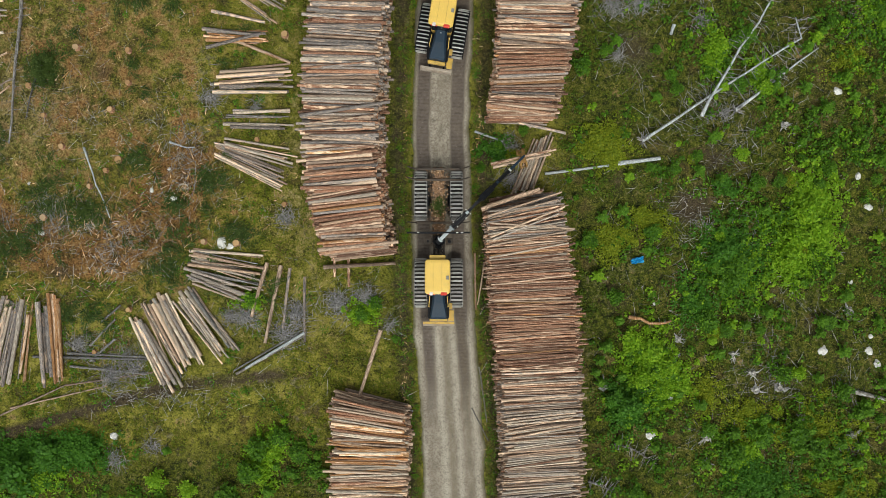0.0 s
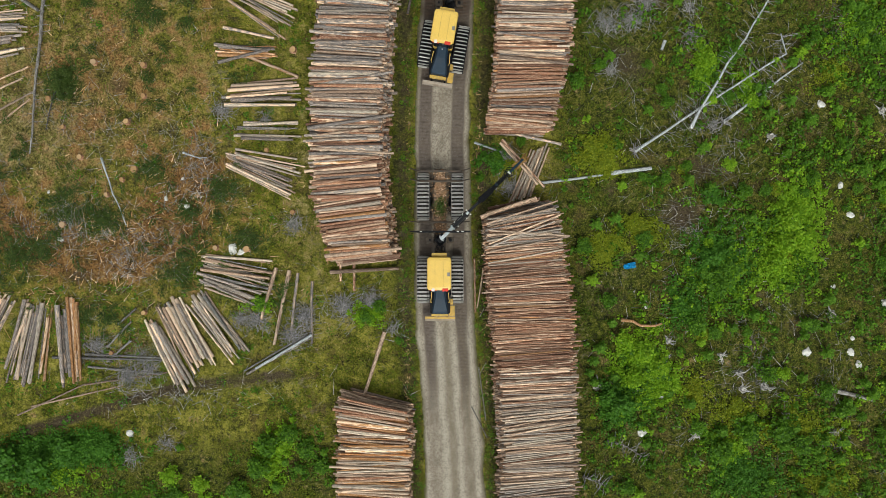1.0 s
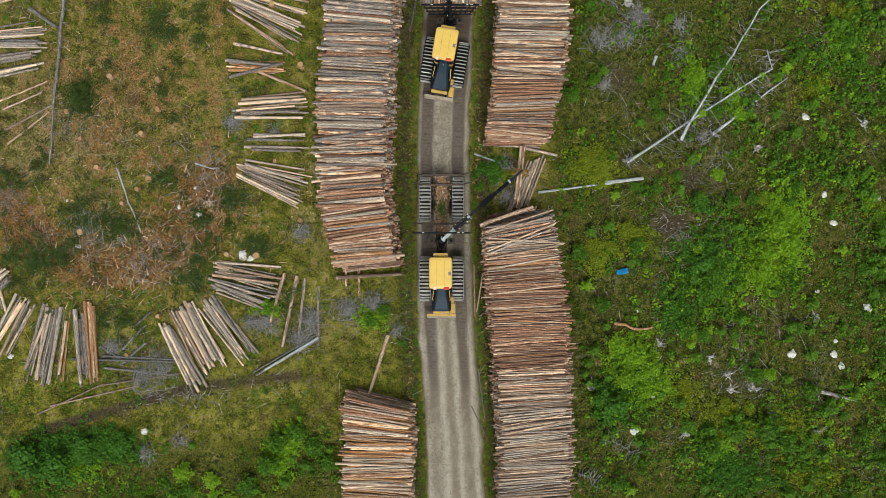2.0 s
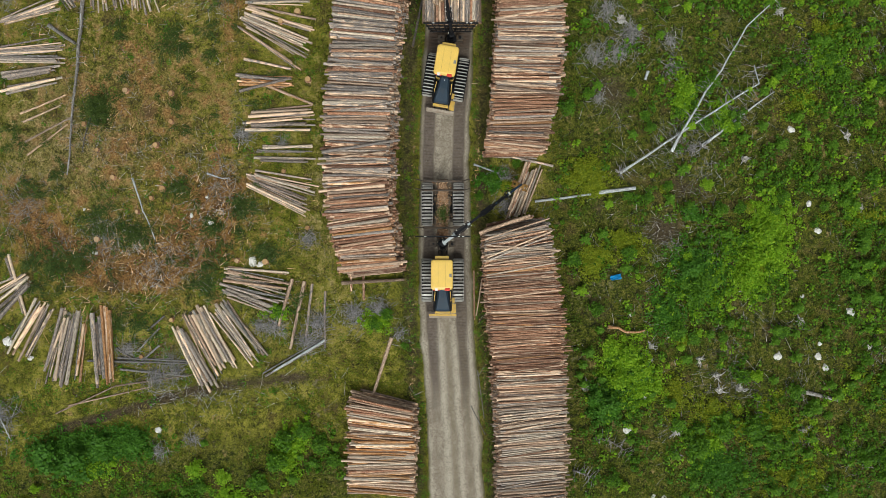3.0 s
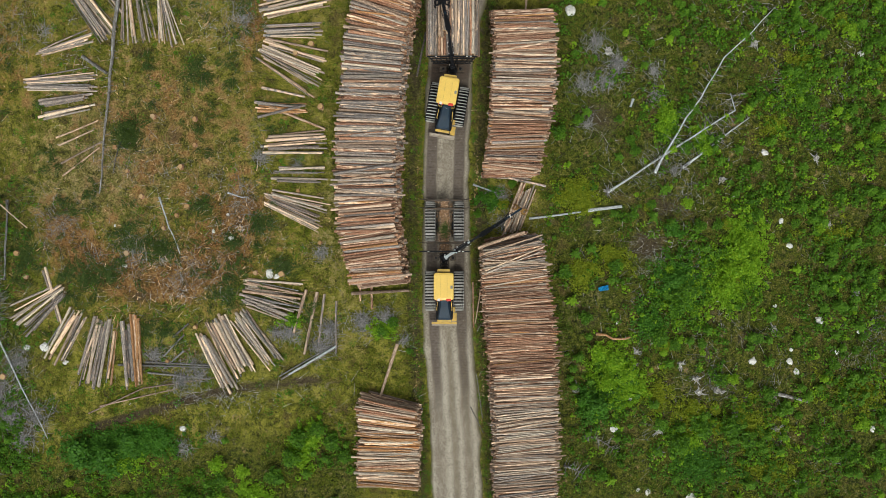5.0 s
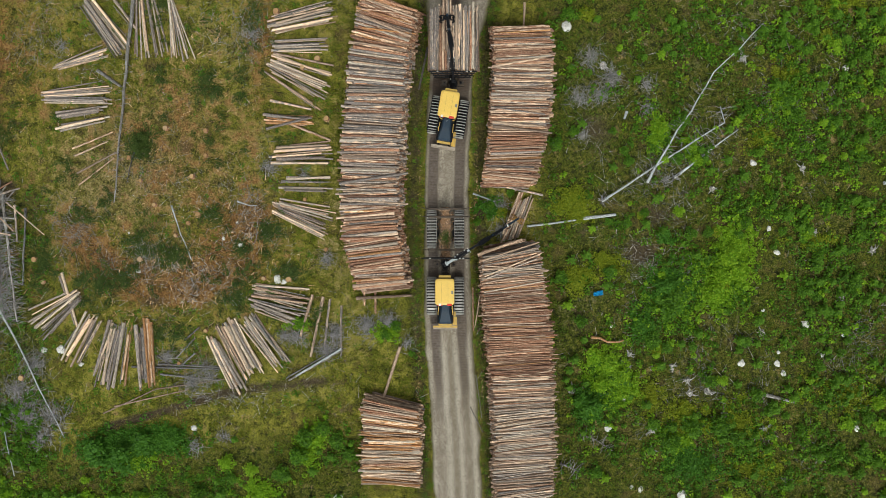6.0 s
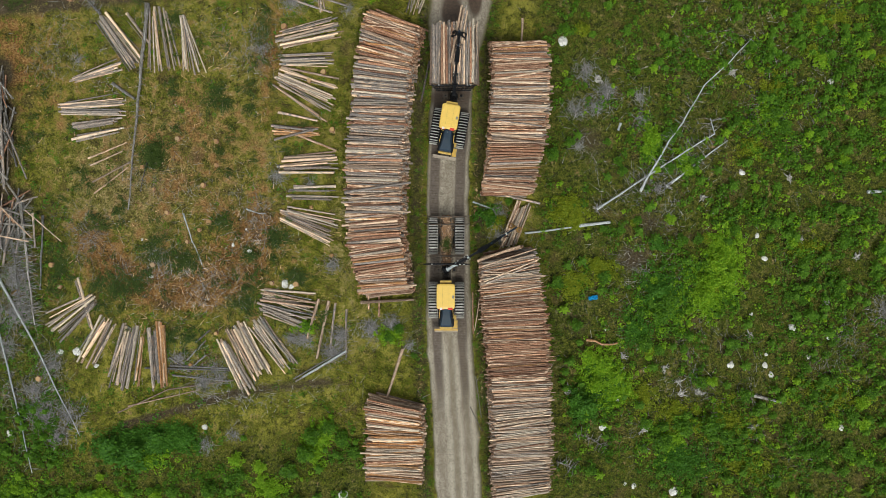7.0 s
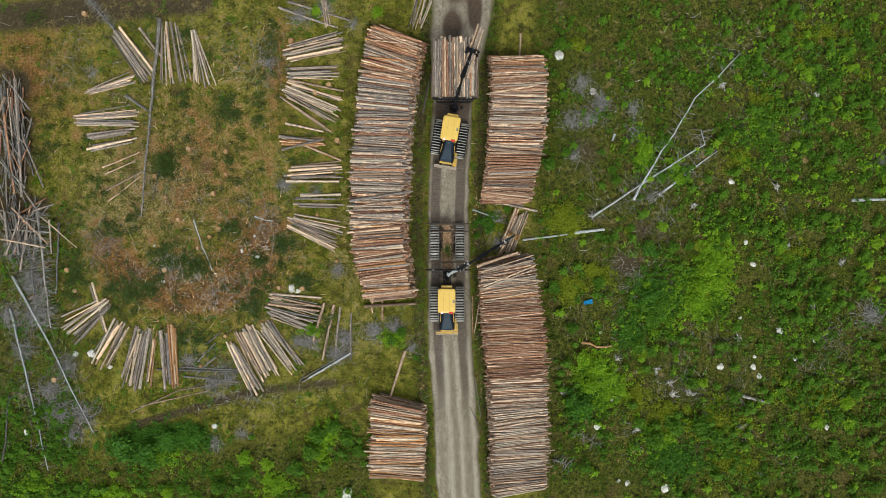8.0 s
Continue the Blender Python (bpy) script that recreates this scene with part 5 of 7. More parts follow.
fan("fan of slim pale logs beside a long trunk", (-23.64, 22.41), (-23.05, 17.55), 1.2, 2.2, 8, MIXED, 10, 0.085)
fan("narrow fan of pale logs with spread tips", (-21.50, 21.65), (-20.77, 17.47), 0.4, 1.5, 6, MIXED, 11, 0.08)
fan("two grey logs leaning on the trunk", (-26.02, 21.83), (-24.30, 19.64), 0.5, 0.4, 2, SILVER, 12, 0.08)
fan("small spray of pale logs on the grass", (-30.51, 16.68), (-26.67, 17.78), 0.4, 1.0, 6, MIXED, 13, 0.085)
fan("flat bundle of grey logs on the grass", (-31.36, 14.44), (-26.37, 14.59), 0.8, 1.4, 10, SILVER, 14, 0.09)
fan("three grey logs with mossy bark", (-30.26, 13.01), (-26.65, 13.55), 0.5, 0.5, 4, [("grey", 1)], 15, 0.10)
fan("four tan logs side by side", (-30.17, 12.02), (-26.51, 12.79), 0.5, 0.6, 4, MIXED, 16, 0.09)
for i, (a, b) in enumerate((((-29.21, 10.45), (-26.12, 11.74)), ((-29.02, 9.88), (-26.45, 11.03)), ((-28.87, 8.50), (-25.69, 10.22)), ((-28.72, 7.60), (-25.97, 9.74)))):
    lone("thin pale pole lying loose on the grass", a, b, 0.06, "tan", 20 + i, group="loose thin poles")
fan("fan of tan logs with fresh sawn tips", (-28.79, -0.91), (-32.01, -3.39), 1.0, 2.2, 13, MIXED, 17, 0.085)
fan("two tan logs crossing a fan", (-30.08, 0.51), (-28.87, -3.67), 0.5, 0.35, 2, MIXED, 18, 0.08)
fan("row of pale logs spread from the yard's rim", (-27.55, -2.72), (-29.39, -6.10), 1.3, 1.4, 8, MIXED, 19, 0.095)
fan("bundle of grey-barked logs on the yard's rim", (-25.64, -3.28), (-26.67, -7.94), 1.3, 1.7, 11, SILVER, 22, 0.11)
fan("thin orange poles on the yard's rim", (-24.69, -3.56), (-25.15, -7.84), 0.3, 0.6, 4, [("orange", 1)], 23, 0.06)
fan("grey logs beside fresh orange ones", (-24.03, -3.47), (-23.54, -8.03), 0.8, 0.6, 4, [("grey", 1)], 24, 0.12)
fan("fresh orange logs without bark", (-23.27, -2.99), (-23.01, -7.84), 0.7, 0.7, 5, [("orange", 4), ("tan", 1)], 25, 0.12)
fan("bundle of pale logs with sawn ends", (-18.35, -4.29), (-16.15, -8.37), 0.6, 0.9, 6, MIXED, 26, 0.11)
fan("large fan of grey and pale logs on the yard's rim", (-17.20, -3.14), (-15.06, -7.08), 1.6, 1.6, 13, MIXED, 27, 0.11)
fan("fan of grey and tan logs over old brush", (-15.54, -2.80), (-12.89, -6.36), 1.6, 1.4, 11, MIXED, 28, 0.095)
fan("wide fan of pale slim logs at the yard's mouth", (-15.06, -1.03), (-10.92, -2.12), 1.9, 2.4, 17, MIXED, 29, 0.085)
lone("pale log leaning over the fan's end", (-10.48, -0.86), (-11.43, -4.09), 0.11, "tan", 31, lift=0.15)
lone("long pale log lying alone on the grass", (-9.70, -1.03), (-10.65, -5.68), 0.11, "tan", 32)
lone("grey log lying alone on the grass", (-9.16, -1.20), (-9.56, -4.87), 0.09, "grey", 33)
lone("thin grey log beside the brush", (-8.27, -1.71), (-8.28, -5.62), 0.08, "grey", 34)
fan("two grey dead logs under brush", (-8.34, -5.04), (-12.31, -7.41), 0.35, 0.4, 3, [("birch", 2), ("dead", 1)], 35, 0.07)
lone("long tan log on the grass by the road", (-3.73, -4.90), (-5.02, -8.91), 0.115, "tan", 36)
lone("bleached pole at the head of the short stack", (-5.63, -8.84), (-1.79, -9.76), 0.07, "dead", 37, lift=0.1)
lone("brown bearer log at the stack's foot", (-7.12, -1.14), (-2.84, -0.90), 0.12, "tan", 38, lift=0.2)
lone("short bearer log under the stack", (-6.51, -0.29), (-6.48, -1.71), 0.08, "red", 39)
lone("bearer log under the stack end", (-5.66, -0.29), (-5.63, -2.32), 0.09, "red", 40)
lone("bleached log under the stack's end", (3.84, 7.65), (7.34, 6.87), 0.10, "grey", 41, lift=0.1)
lone("bearer log under the second stack", (5.16, 8.13), (5.23, 7.18), 0.09, "tan", 42)
lone("bearer log sticking out of the stack", (5.90, 21.83), (5.81, 19.93), 0.09, "tan", 43)
lone("slim brown pole along the road's edge", (1.91, -0.29), (1.97, -3.68), 0.06, "red", 44)
lone("slim tan pole beside the road", (2.48, -0.86), (2.08, -3.41), 0.05, "tan", 45)
lone("thin bleached stick on the verge", (2.18, -7.14), (2.65, -10.47), 0.04, "dead", 46)
lone("thin pale stick on the verge", (1.74, -9.59), (2.72, -11.56), 0.04, "dead", 47)
lone("grey log on the verge by the long stack", (-1.60, 18.37), (-2.30, 15.06), 0.09, "grey", 48)
lone("charred dark log in the grass", (24.58, -8.57), (26.86, -9.15), 0.13, "dead", 50)
lone("white birch log in the greenery", (33.78, 7.87), (38.25, 8.03), 0.12, "birch", 51)
lone("white birch log beside a sapling", (6.11, 4.46), (10.46, 5.04), 0.08, "birch", 52)
lone("white birch log end in the grass", (10.46, 5.07), (13.00, 5.38), 0.13, "birch", 53)
lone("white birch branch near the small pile", (1.91, 7.01), (3.94, 6.26), 0.06, "birch", 54)
lone("short pale log in the grass", (13.85, 13.39), (13.65, 12.81), 0.10, "birch", 55)
lone("dark rotten log in the grass", (-27.23, 16.50), (-25.42, 15.26), 0.12, "dead", 56)
for i, (a, b) in enumerate((((-24.57, -6.50), (-17.51, -6.67)), ((-22.53, -6.29), (-17.44, -6.53)), ((-22.36, -7.08), (-17.71, -7.55)), ((-19.64, -5.45), (-21.17, -6.80)), ((-20.49, -4.43), (-19.30, -3.41)),
                            ((-21.17, -5.85), (-19.64, -4.26)), ((-22.60, -5.62), (-20.83, -6.80)))):
    lone("weathered grey pole in the brush", a, b, 0.07, "dead", 60 + i, group="weathered poles in the brush")
for i, (a, b) in enumerate((((-26.77, -10.13), (-22.53, -8.16)), ((-22.60, -8.23), (-16.49, -7.31)), ((-25.93, -9.59), (-20.16, -8.26)))):
    lone("long thin bleached pole along the trail", a, b, 0.05, "tan", 70 + i, group="thin poles by the trail")


# ---- dead trunks with their branches ----
def rod_mesh(segs, mat, name, sides=4):
    """Tapered sticks in one mesh. segs: rows of start, end and radii."""
    verts, faces = [], []
    for a, b, r0, r1 in segs:
        a, b = Vector(a), Vector(b)
        d = (b - a).normalized()
        u = d.orthogonal().normalized()
        v = d.cross(u)
        k = len(verts)
        for p, r in ((a, r0), (b, r1)):
            for i in range(sides):
                t = 2 * math.pi * i / sides
                verts.append(p + (u * math.cos(t) + v * math.sin(t)) * r)
        for i in range(sides):
            j = (i + 1) % sides
            faces.append((k + i, k + j, k + sides + j, k + sides + i))
        faces.append(tuple(range(k + sides, k + 2 * sides)))
    return mesh_of(name, verts, faces, [mat])


def fallen_tree(label, path, r0, r1, mat, twigs, twig_len, seed, lift=0.15, root=False):
    """A fallen trunk along a line of places on the ground, with bare side branches."""
    rng = random.Random(seed)
    pts = []
    for (xa, ya), (xb, yb) in zip(path, path[1:]):
        n = max(2, int(math.hypot(xb - xa, yb - ya) / 1.2))
        pts += [(xa + (xb - xa) * i / n, ya + (yb - ya) * i / n) for i in range(n)]
    pts.append(path[-1])
    pts = [Vector((x + rng.gauss(0, 0.03), y + rng.gauss(0, 0.03), gz(x, y) + lift + r0 + rng.gauss(0, 0.03))) for x, y in pts]
    top = thing("fallen_tree", label, "fallen tree", "fallen dead trees", Matrix.Translation(pts[0]))
    sides, verts, faces = 8, [], []
    total = len(pts) - 1
    for i, p in enumerate(pts):
        d = (pts[min(i + 1, total)] - pts[max(i - 1, 0)]).normalized()
        u = Vector((-d.y, d.x, 0)).normalized()
        v = d.cross(u)
        r = (r0 + (r1 - r0) * i / total) * rng.uniform(0.92, 1.08) * (1.35 if i == 0 else 1)
        for k in range(sides):
            t = 2 * math.pi * k / sides
            verts.append(p - pts[0] + (u * math.cos(t) + v * math.sin(t)) * r)
    for i in range(total):
        for k in range(sides):
            j = (k + 1) % sides
            faces.append((i * sides + k, i * sides + j, (i + 1) * sides + j, (i + 1) * sides + k))
    faces += [tuple(range(sides - 1, -1, -1)), tuple(total * sides + k for k in range(sides))]
    part_mesh("trunk", mesh_of("trunk", verts, faces, [mat], smooth=True), top)
    segs = []
    for _ in range(twigs):
        i = rng.randint(1, total)
        f = rng.random()
        p = pts[i - 1].lerp(pts[i], f) - pts[0]
        d = (pts[i] - pts[i - 1]).normalized()
        side = Vector((-d.y, d.x, 0)) * rng.choice((-1, 1))
        w = (side + d * rng.uniform(-0.3, 0.7) + Vector((0, 0, rng.uniform(-0.1, 0.3)))).normalized()
        ln = twig_len * rng.uniform(0.35, 1.0)
        q = p + w * ln * 0.55
        e = q + (w + Vector((rng.gauss(0, 0.25), rng.gauss(0, 0.25), -0.15))).normalized() * ln * 0.45
        segs += [(p, q, 0.022, 0.015), (q, e, 0.015, 0.006)]
    if segs:
        tagged(part_mesh("twig_growth", rod_mesh(segs, DEAD_WOOD, "twig_growth"), top), kind="stuff")
    if root:
        segs = []
        for _ in range(16):
            w = Vector((rng.gauss(0, 1), rng.gauss(0, 1), rng.gauss(0, 0.5))).normalized()
            segs.append(((0, 0, 0), w * rng.uniform(0.3, 0.65), 0.07, 0.015))
        part_mesh("root_plate", rod_mesh(segs, DEAD_WOOD, "root_plate", 5), top)
    return top


fallen_tree("white fallen birch with bare branches and torn roots", [(11.82, 6.36), (17.01, 9.79), (21.31, 12.50), (20.97, 13.76)], 0.085, 0.04, BIRCH, 75, 1.3, 1, 0.3, True)
fallen_tree("long white birch trunk lying over another", [(15.28, 7.85), (16.35, 9.66), (17.13, 10.90), (18.23, 12.64), (19.26, 14.21), (20.53, 16.40), (24.33, 20.08)], 0.085, 0.03, BIRCH, 65, 1.0, 2, 0.45)
fallen_tree("bleached fallen trunk with short stubs", [(17.52, 8.23), (19.89, 10.10), (22.43, 12.00)], 0.085, 0.04, BIRCH, 40, 0.8, 3, 0.1, True)
fallen_tree("long thin grey trunk with stripped side twigs", [(-24.36, 22.93), (-25.14, 15.07), (-25.82, 6.27)], 0.17, 0.05, DEAD_STEM, 60, 0.7, 4)
fallen_tree("long bleached trunk with dry twigs", [(-36.64, 1.35), (-33.53, -4.44), (-29.80, -11.94)], 0.10, 0.03, BIRCH, 80, 1.1, 5)
fallen_tree("thin bleached trunk in the brush", [(-36.87, -1.36), (-35.32, -7.78), (-33.58, -14.99)], 0.09, 0.03, BIRCH, 50, 0.9, 6)
fallen_tree("fallen grey spruce with dense dry twigs", [(-34.62, 6.87), (-34.03, 2.21), (-33.44, -3.02)], 0.12, 0.04, DEAD_STEM, 260, 1.3, 7)
fallen_tree("second fallen grey spruce with dry twigs", [(-35.71, 6.48), (-35.07, 2.21), (-34.39, -2.78)], 0.10, 0.03, DEAD_STEM, 240, 1.2, 17)
fallen_tree("grey fallen spruce top across the mud track", [(-28.16, 21.96), (-30.07, 24.10), (-31.26, 26.00)], 0.10, 0.03, DEAD_STEM, 120, 0.8, 8)
fallen_tree("grey dead pole at the yard's edge", [(-37.39, -14.20), (-36.93, -8.73)], 0.09, 0.05, DEAD_STEM, 10, 0.8, 9)
fallen_tree("thin dry stem beside the yard", [(-32.85, 5.83), (-32.93, -0.17)], 0.08, 0.06, DEAD_STEM, 6, 0.5, 10)
fallen_tree("crooked bleached branch in the yard", [(-21.44, 6.02), (-21.00, 4.40), (-20.56, 3.21), (-19.91, 1.85)], 0.06, 0.03, BIRCH, 8, 0.4, 11, 0.05)
fallen_tree("crooked pale branch in the yard", [(-16.35, 6.36), (-15.74, 6.09), (-14.86, 6.02)], 0.06, 0.03, BIRCH, 6, 0.4, 12, 0.05)
fallen_tree("thin dead branch lying in the yard", [(-24.39, 10.16), (-24.97, 7.72)], 0.05, 0.03, DEAD_STEM, 6, 0.4, 13, 0.05)
fallen_tree("crooked peeling orange branch on the greenery", [(11.05, -4.12), (11.75, -4.20), (12.30, -4.45), (12.85, -4.50), (13.65, -4.32)], 0.10, 0.07, BARKS["orange"], 6, 0.4, 49, 0.2)
fallen_tree("grey dead branch with forked twigs", [(10.22, -11.73), (11.24, -11.90), (12.77, -12.92)], 0.07, 0.03, DEAD_STEM, 30, 0.9, 14, 0.1)
fallen_tree("grey dead branch beside the stack", [(8.70, -13.93), (10.12, -14.48)], 0.07, 0.03, DEAD_STEM, 30, 0.9, 15, 0.1)

# heaps of dead stems at the clearing's edge
def brushwood_heap(label, hx, hy, sx, sy, n, turn, seed, long_stems):
    """Dead stems thrown across each other, higher in the middle; long_stems: rows of start, end, radius and bark."""
    rng = random.Random(seed)
    heap = thing("brushwood_heap", label, "brushwood heap", "brushwood heaps", pose(hx, hy, gz(hx, hy)))
    for _ in range(n):
        cx, cy = rng.gauss(0, sx * 0.5), rng.uniform(-sy, sy)
        ang = math.pi / 2 + rng.gauss(0.12, turn)
        ln = rng.uniform(1.4, 4.2)
        dx, dy = math.cos(ang) * ln / 2, math.sin(ang) * ln / 2
        z = 0.12 + 0.9 * rng.random() * math.exp(-(cx / sx) ** 2)
        lay(heap, rng, (cx - dx, cy - dy), (cx + dx, cy + dy), z, rng.uniform(0.03, 0.085), rng.choice(("dead", "dead", "dead", "dead", "dead", "grey", "red")), z + rng.uniform(-0.2, 0.25))
    for a, b, r, tone in long_stems:
        lay(heap, rng, (a[0] - hx, a[1] - hy), (b[0] - hx, b[1] - hy), 1.0, r, tone, 0.8)


brushwood_heap("dark heap of long dead stems and broken branches", -36.4, 12.6, 1.3, 4.2, 85, 0.28, 91,
               [((-36.1, 17.7), (-35.6, 7.9), 0.12, "grey"), ((-37.3, 17.2), (-36.6, 9.4), 0.09, "dead"), ((-35.4, 12.8), (-33.8, 8.7), 0.07, "grey"), ((-36.9, 16.2), (-37.7, 14.4), 0.12, "tan"), ((-37.0, 14.8), (-36.2, 8.2), 0.09, "red")])
brushwood_heap("loose heap of broken tan and grey stems", -36.0, 5.4, 1.5, 1.6, 42, 0.60, 92,
               [((-36.9, 6.7), (-36.7, 3.9), 0.10, "grey"), ((-33.2, 6.0), (-33.1, 3.2), 0.07, "grey"), ((-36.3, 7.0), (-33.4, 4.0), 0.05, "tan"), ((-33.8, 6.2), (-31.0, 3.7), 0.05, "grey"), ((-34.6, 6.7), (-32.9, 7.3), 0.07, "grey"), ((-37.2, 4.4), (-33.6, 3.7), 0.06, "tan")])


def brush_pile(label, x, y, r, n, seed, mat=None, stretch=1.0):
    """A heap of dry slash: many thin crooked twigs."""
    rng = random.Random(seed)
    segs = []
    for _ in range(n):
        a, d = rng.uniform(0, 6.28), abs(rng.gauss(0, 0.5)) * r
        p = Vector((d * math.cos(a) * stretch, d * math.sin(a), 0.03 + rng.uniform(0, 0.3) * max(0.1, 1 - d / r)))
        t = rng.gauss(rng.choice((0.6, 2.2)), 0.7)
        ln = rng.uniform(0.25, 0.8) * min(1.2, r)
        w = Vector((math.cos(t), math.sin(t), rng.uniform(-0.15, 0.25)))
        q = p + w * ln * 0.5
        segs += [(p - w * ln * 0.5, q, 0.016, 0.012), (q, q + (w + Vector((rng.gauss(0, 0.4), rng.gauss(0, 0.4), 0))) * ln * 0.4, 0.012, 0.004)]
    ob = new("brush_pile", rod_mesh(segs, mat or DEAD_WOOD, "brush_pile", 3))
    ob.matrix_basis = pose(x, y, gz(x, y))
    return tagged(ob, label, "brush pile", "dry brush piles", "stuff")


GREY_SLASH = "heap of dry grey slash twigs on the ground"
for i, (p, r, n) in enumerate((((-6.31, -3.24), 1.2, 190), ((-4.61, -2.90), 1.1, 150), ((-9.46, -5.11), 1.6, 260), ((-8.78, -3.92), 1.1, 150), ((-11.67, -4.09), 1.1, 140), ((-12.69, -4.09), 0.9, 100),
                               ((-3.18, -4.60), 0.9, 60), ((3.94, 6.02), 1.0, 110), ((4.11, 4.12), 1.0, 90), ((16.91, 8.13), 0.7, 80), ((10.22, 14.40), 1.2, 120), ((11.75, 14.64), 1.2, 120),
                               ((15.48, 13.56), 1.1, 70), ((-9.46, 1.85), 1.0, 90), ((-13.87, 8.98), 0.9, 110), ((-17.44, -11.90), 0.9, 60), ((-19.65, -12.74), 1.0, 70), ((-21.85, -5.79), 1.1, 120),
                               ((-19.82, -7.65), 1.6, 160), ((-18.46, -7.14), 1.2, 110), ((12.63, 16.04), 1.3, 160), ((11.01, 17.56), 1.2, 120), ((15.39, 15.43), 0.9, 70), ((35.41, -1.64), 1.5, 190),
                               ((36.34, 10.97), 1.2, 90), ((-32.79, -10.38), 2.2, 420), ((-30.66, -10.38), 1.9, 320), ((-34.96, -2.07), 2.0, 380), ((-36.41, 3.63), 2.2, 420), ((-33.51, -8.25), 1.7, 260), ((-35.21, 0.78), 1.8, 300), ((-32.10, -6.34), 1.4, 160), ((-35.90, -4.93), 1.5, 180), ((-31.60, -12.04), 1.5, 180), ((-37.10, -2.08), 1.5, 200),
                               ((-12.70, 23.20), 1.5, 170), ((-10.57, 23.92), 1.0, 90), ((-30.05, 18.39), 0.8, 60), ((-8.18, 22.50), 0.8, 60), ((-15.31, 19.39), 1.0, 60), ((-11.23, 8.46), 0.7, 50),
                               ((10.39, 11.52), 0.9, 70))):
    brush_pile(GREY_SLASH, p[0], p[1], r, int(n * 0.7) if n > 250 else n, 200 + i)


# ---- stumps, stones, litter ----
def stump(x, y, r, seed):
    rng = random.Random(seed)
    top = thing("tree_stump", "low sawn tree stump with a pale orange cut", "tree stump", "stumps in the yard", pose(x, y, gz(x, y), 0, 0, rng.uniform(0, 360)))
    n, h = 14, rng.uniform(0.15, 0.3)
    rr = [r * rng.uniform(0.9, 1.12) for _ in range(n)]
    verts, faces = [], []
    for z, f in ((-0.1, 1.45), (h * 0.5, 1.1), (h, 1.0)):
        for k in range(n):
            a = 2 * math.pi * k / n
            verts.append((rr[k] * f * math.cos(a), rr[k] * f * math.sin(a), z))
    for i in range(2):
        for k in range(n):
            j = (k + 1) % n
            faces.append((i * n + k, i * n + j, (i + 1) * n + j, (i + 1) * n + k))
    part_mesh("bark_collar", mesh_of("bark_collar", verts, faces, [BARK_JOINED["red"]]), top)
    disc = [(rr[k] * 0.97 * math.cos(2 * math.pi * k / n), rr[k] * 0.97 * math.sin(2 * math.pi * k / n), h + 0.008) for k in range(n)]
    low = [(x_, y_, h - 0.03) for x_, y_, _ in disc]
    part_mesh("cut_face", mesh_of("cut_face", disc + low, [tuple(range(n))] + [(k, k + n, (k + 1) % n + n, (k + 1) % n) for k in range(n)], [STUMP_CUT]), top, "pale orange sawn face")


STUMP_CUT = end_wood("stump_cut")
for i, (p, r) in enumerate((((-22.01, 12.06), 0.18), ((-18.86, 11.86), 0.15), ((-18.86, 9.93), 0.14), ((-19.88, 8.30), 0.15), ((-19.44, 5.31), 0.2), ((-22.80, 6.09), 0.14), ((-20.22, 4.67), 0.13), ((-23.95, 1.85), 0.18),
                            ((-9.46, 12.81), 0.18), ((-24.83, 9.76), 0.14), ((-11.16, 6.53), 0.12), ((-12.38, 0.32), 0.19), ((-9.50, 2.63), 0.13), ((-18.80, -3.68), 0.13), ((-20.90, -6.23), 0.13), ((-23.88, 7.96), 0.12),
                            ((-21.17, 3.72), 0.12), ((-13.41, 21.15), 0.2), ((-10.21, 17.50), 0.18), ((-11.35, 16.78), 0.16), ((-33.18, -7.39), 0.2), ((-31.50, 0.08), 0.15), ((-32.13, 1.83), 0.18), ((-30.78, 23.38), 0.18), ((-14.31, 0.39), 0.14))):
    stump(p[0], p[1], r * 1.05, 300 + i)


def stone(x, y, r, seed, label="pale grey stone half sunk in the moss"):
    rng = random.Random(seed)
    bm = bmesh.new()
    bmesh.ops.create_icosphere(bm, subdivisions=3, radius=1)
    off = Vector((rng.uniform(0, 50), rng.uniform(0, 50), rng.uniform(0, 50)))
    for v in bm.verts:
        k = 1 + 0.45 * noise.noise(v.co * 1.1 + off) + 0.15 * noise.noise(v.co * 3 + off)
        v.co = Vector((v.co.x * k * r * rng_x[0], v.co.y * k * r, v.co.z * k * r * 0.6))
    me = bpy.data.meshes.new("stone")
    bm.to_mesh(me)
    bm.free()
    me.materials.append(STONE)
    ob = new("stone", me)
    ob.matrix_basis = pose(x, y, gz(x, y) + r * 0.12, 0, 0, rng.uniform(0, 360))
    return tagged(ob, label, "stone", "stones in the clearing")


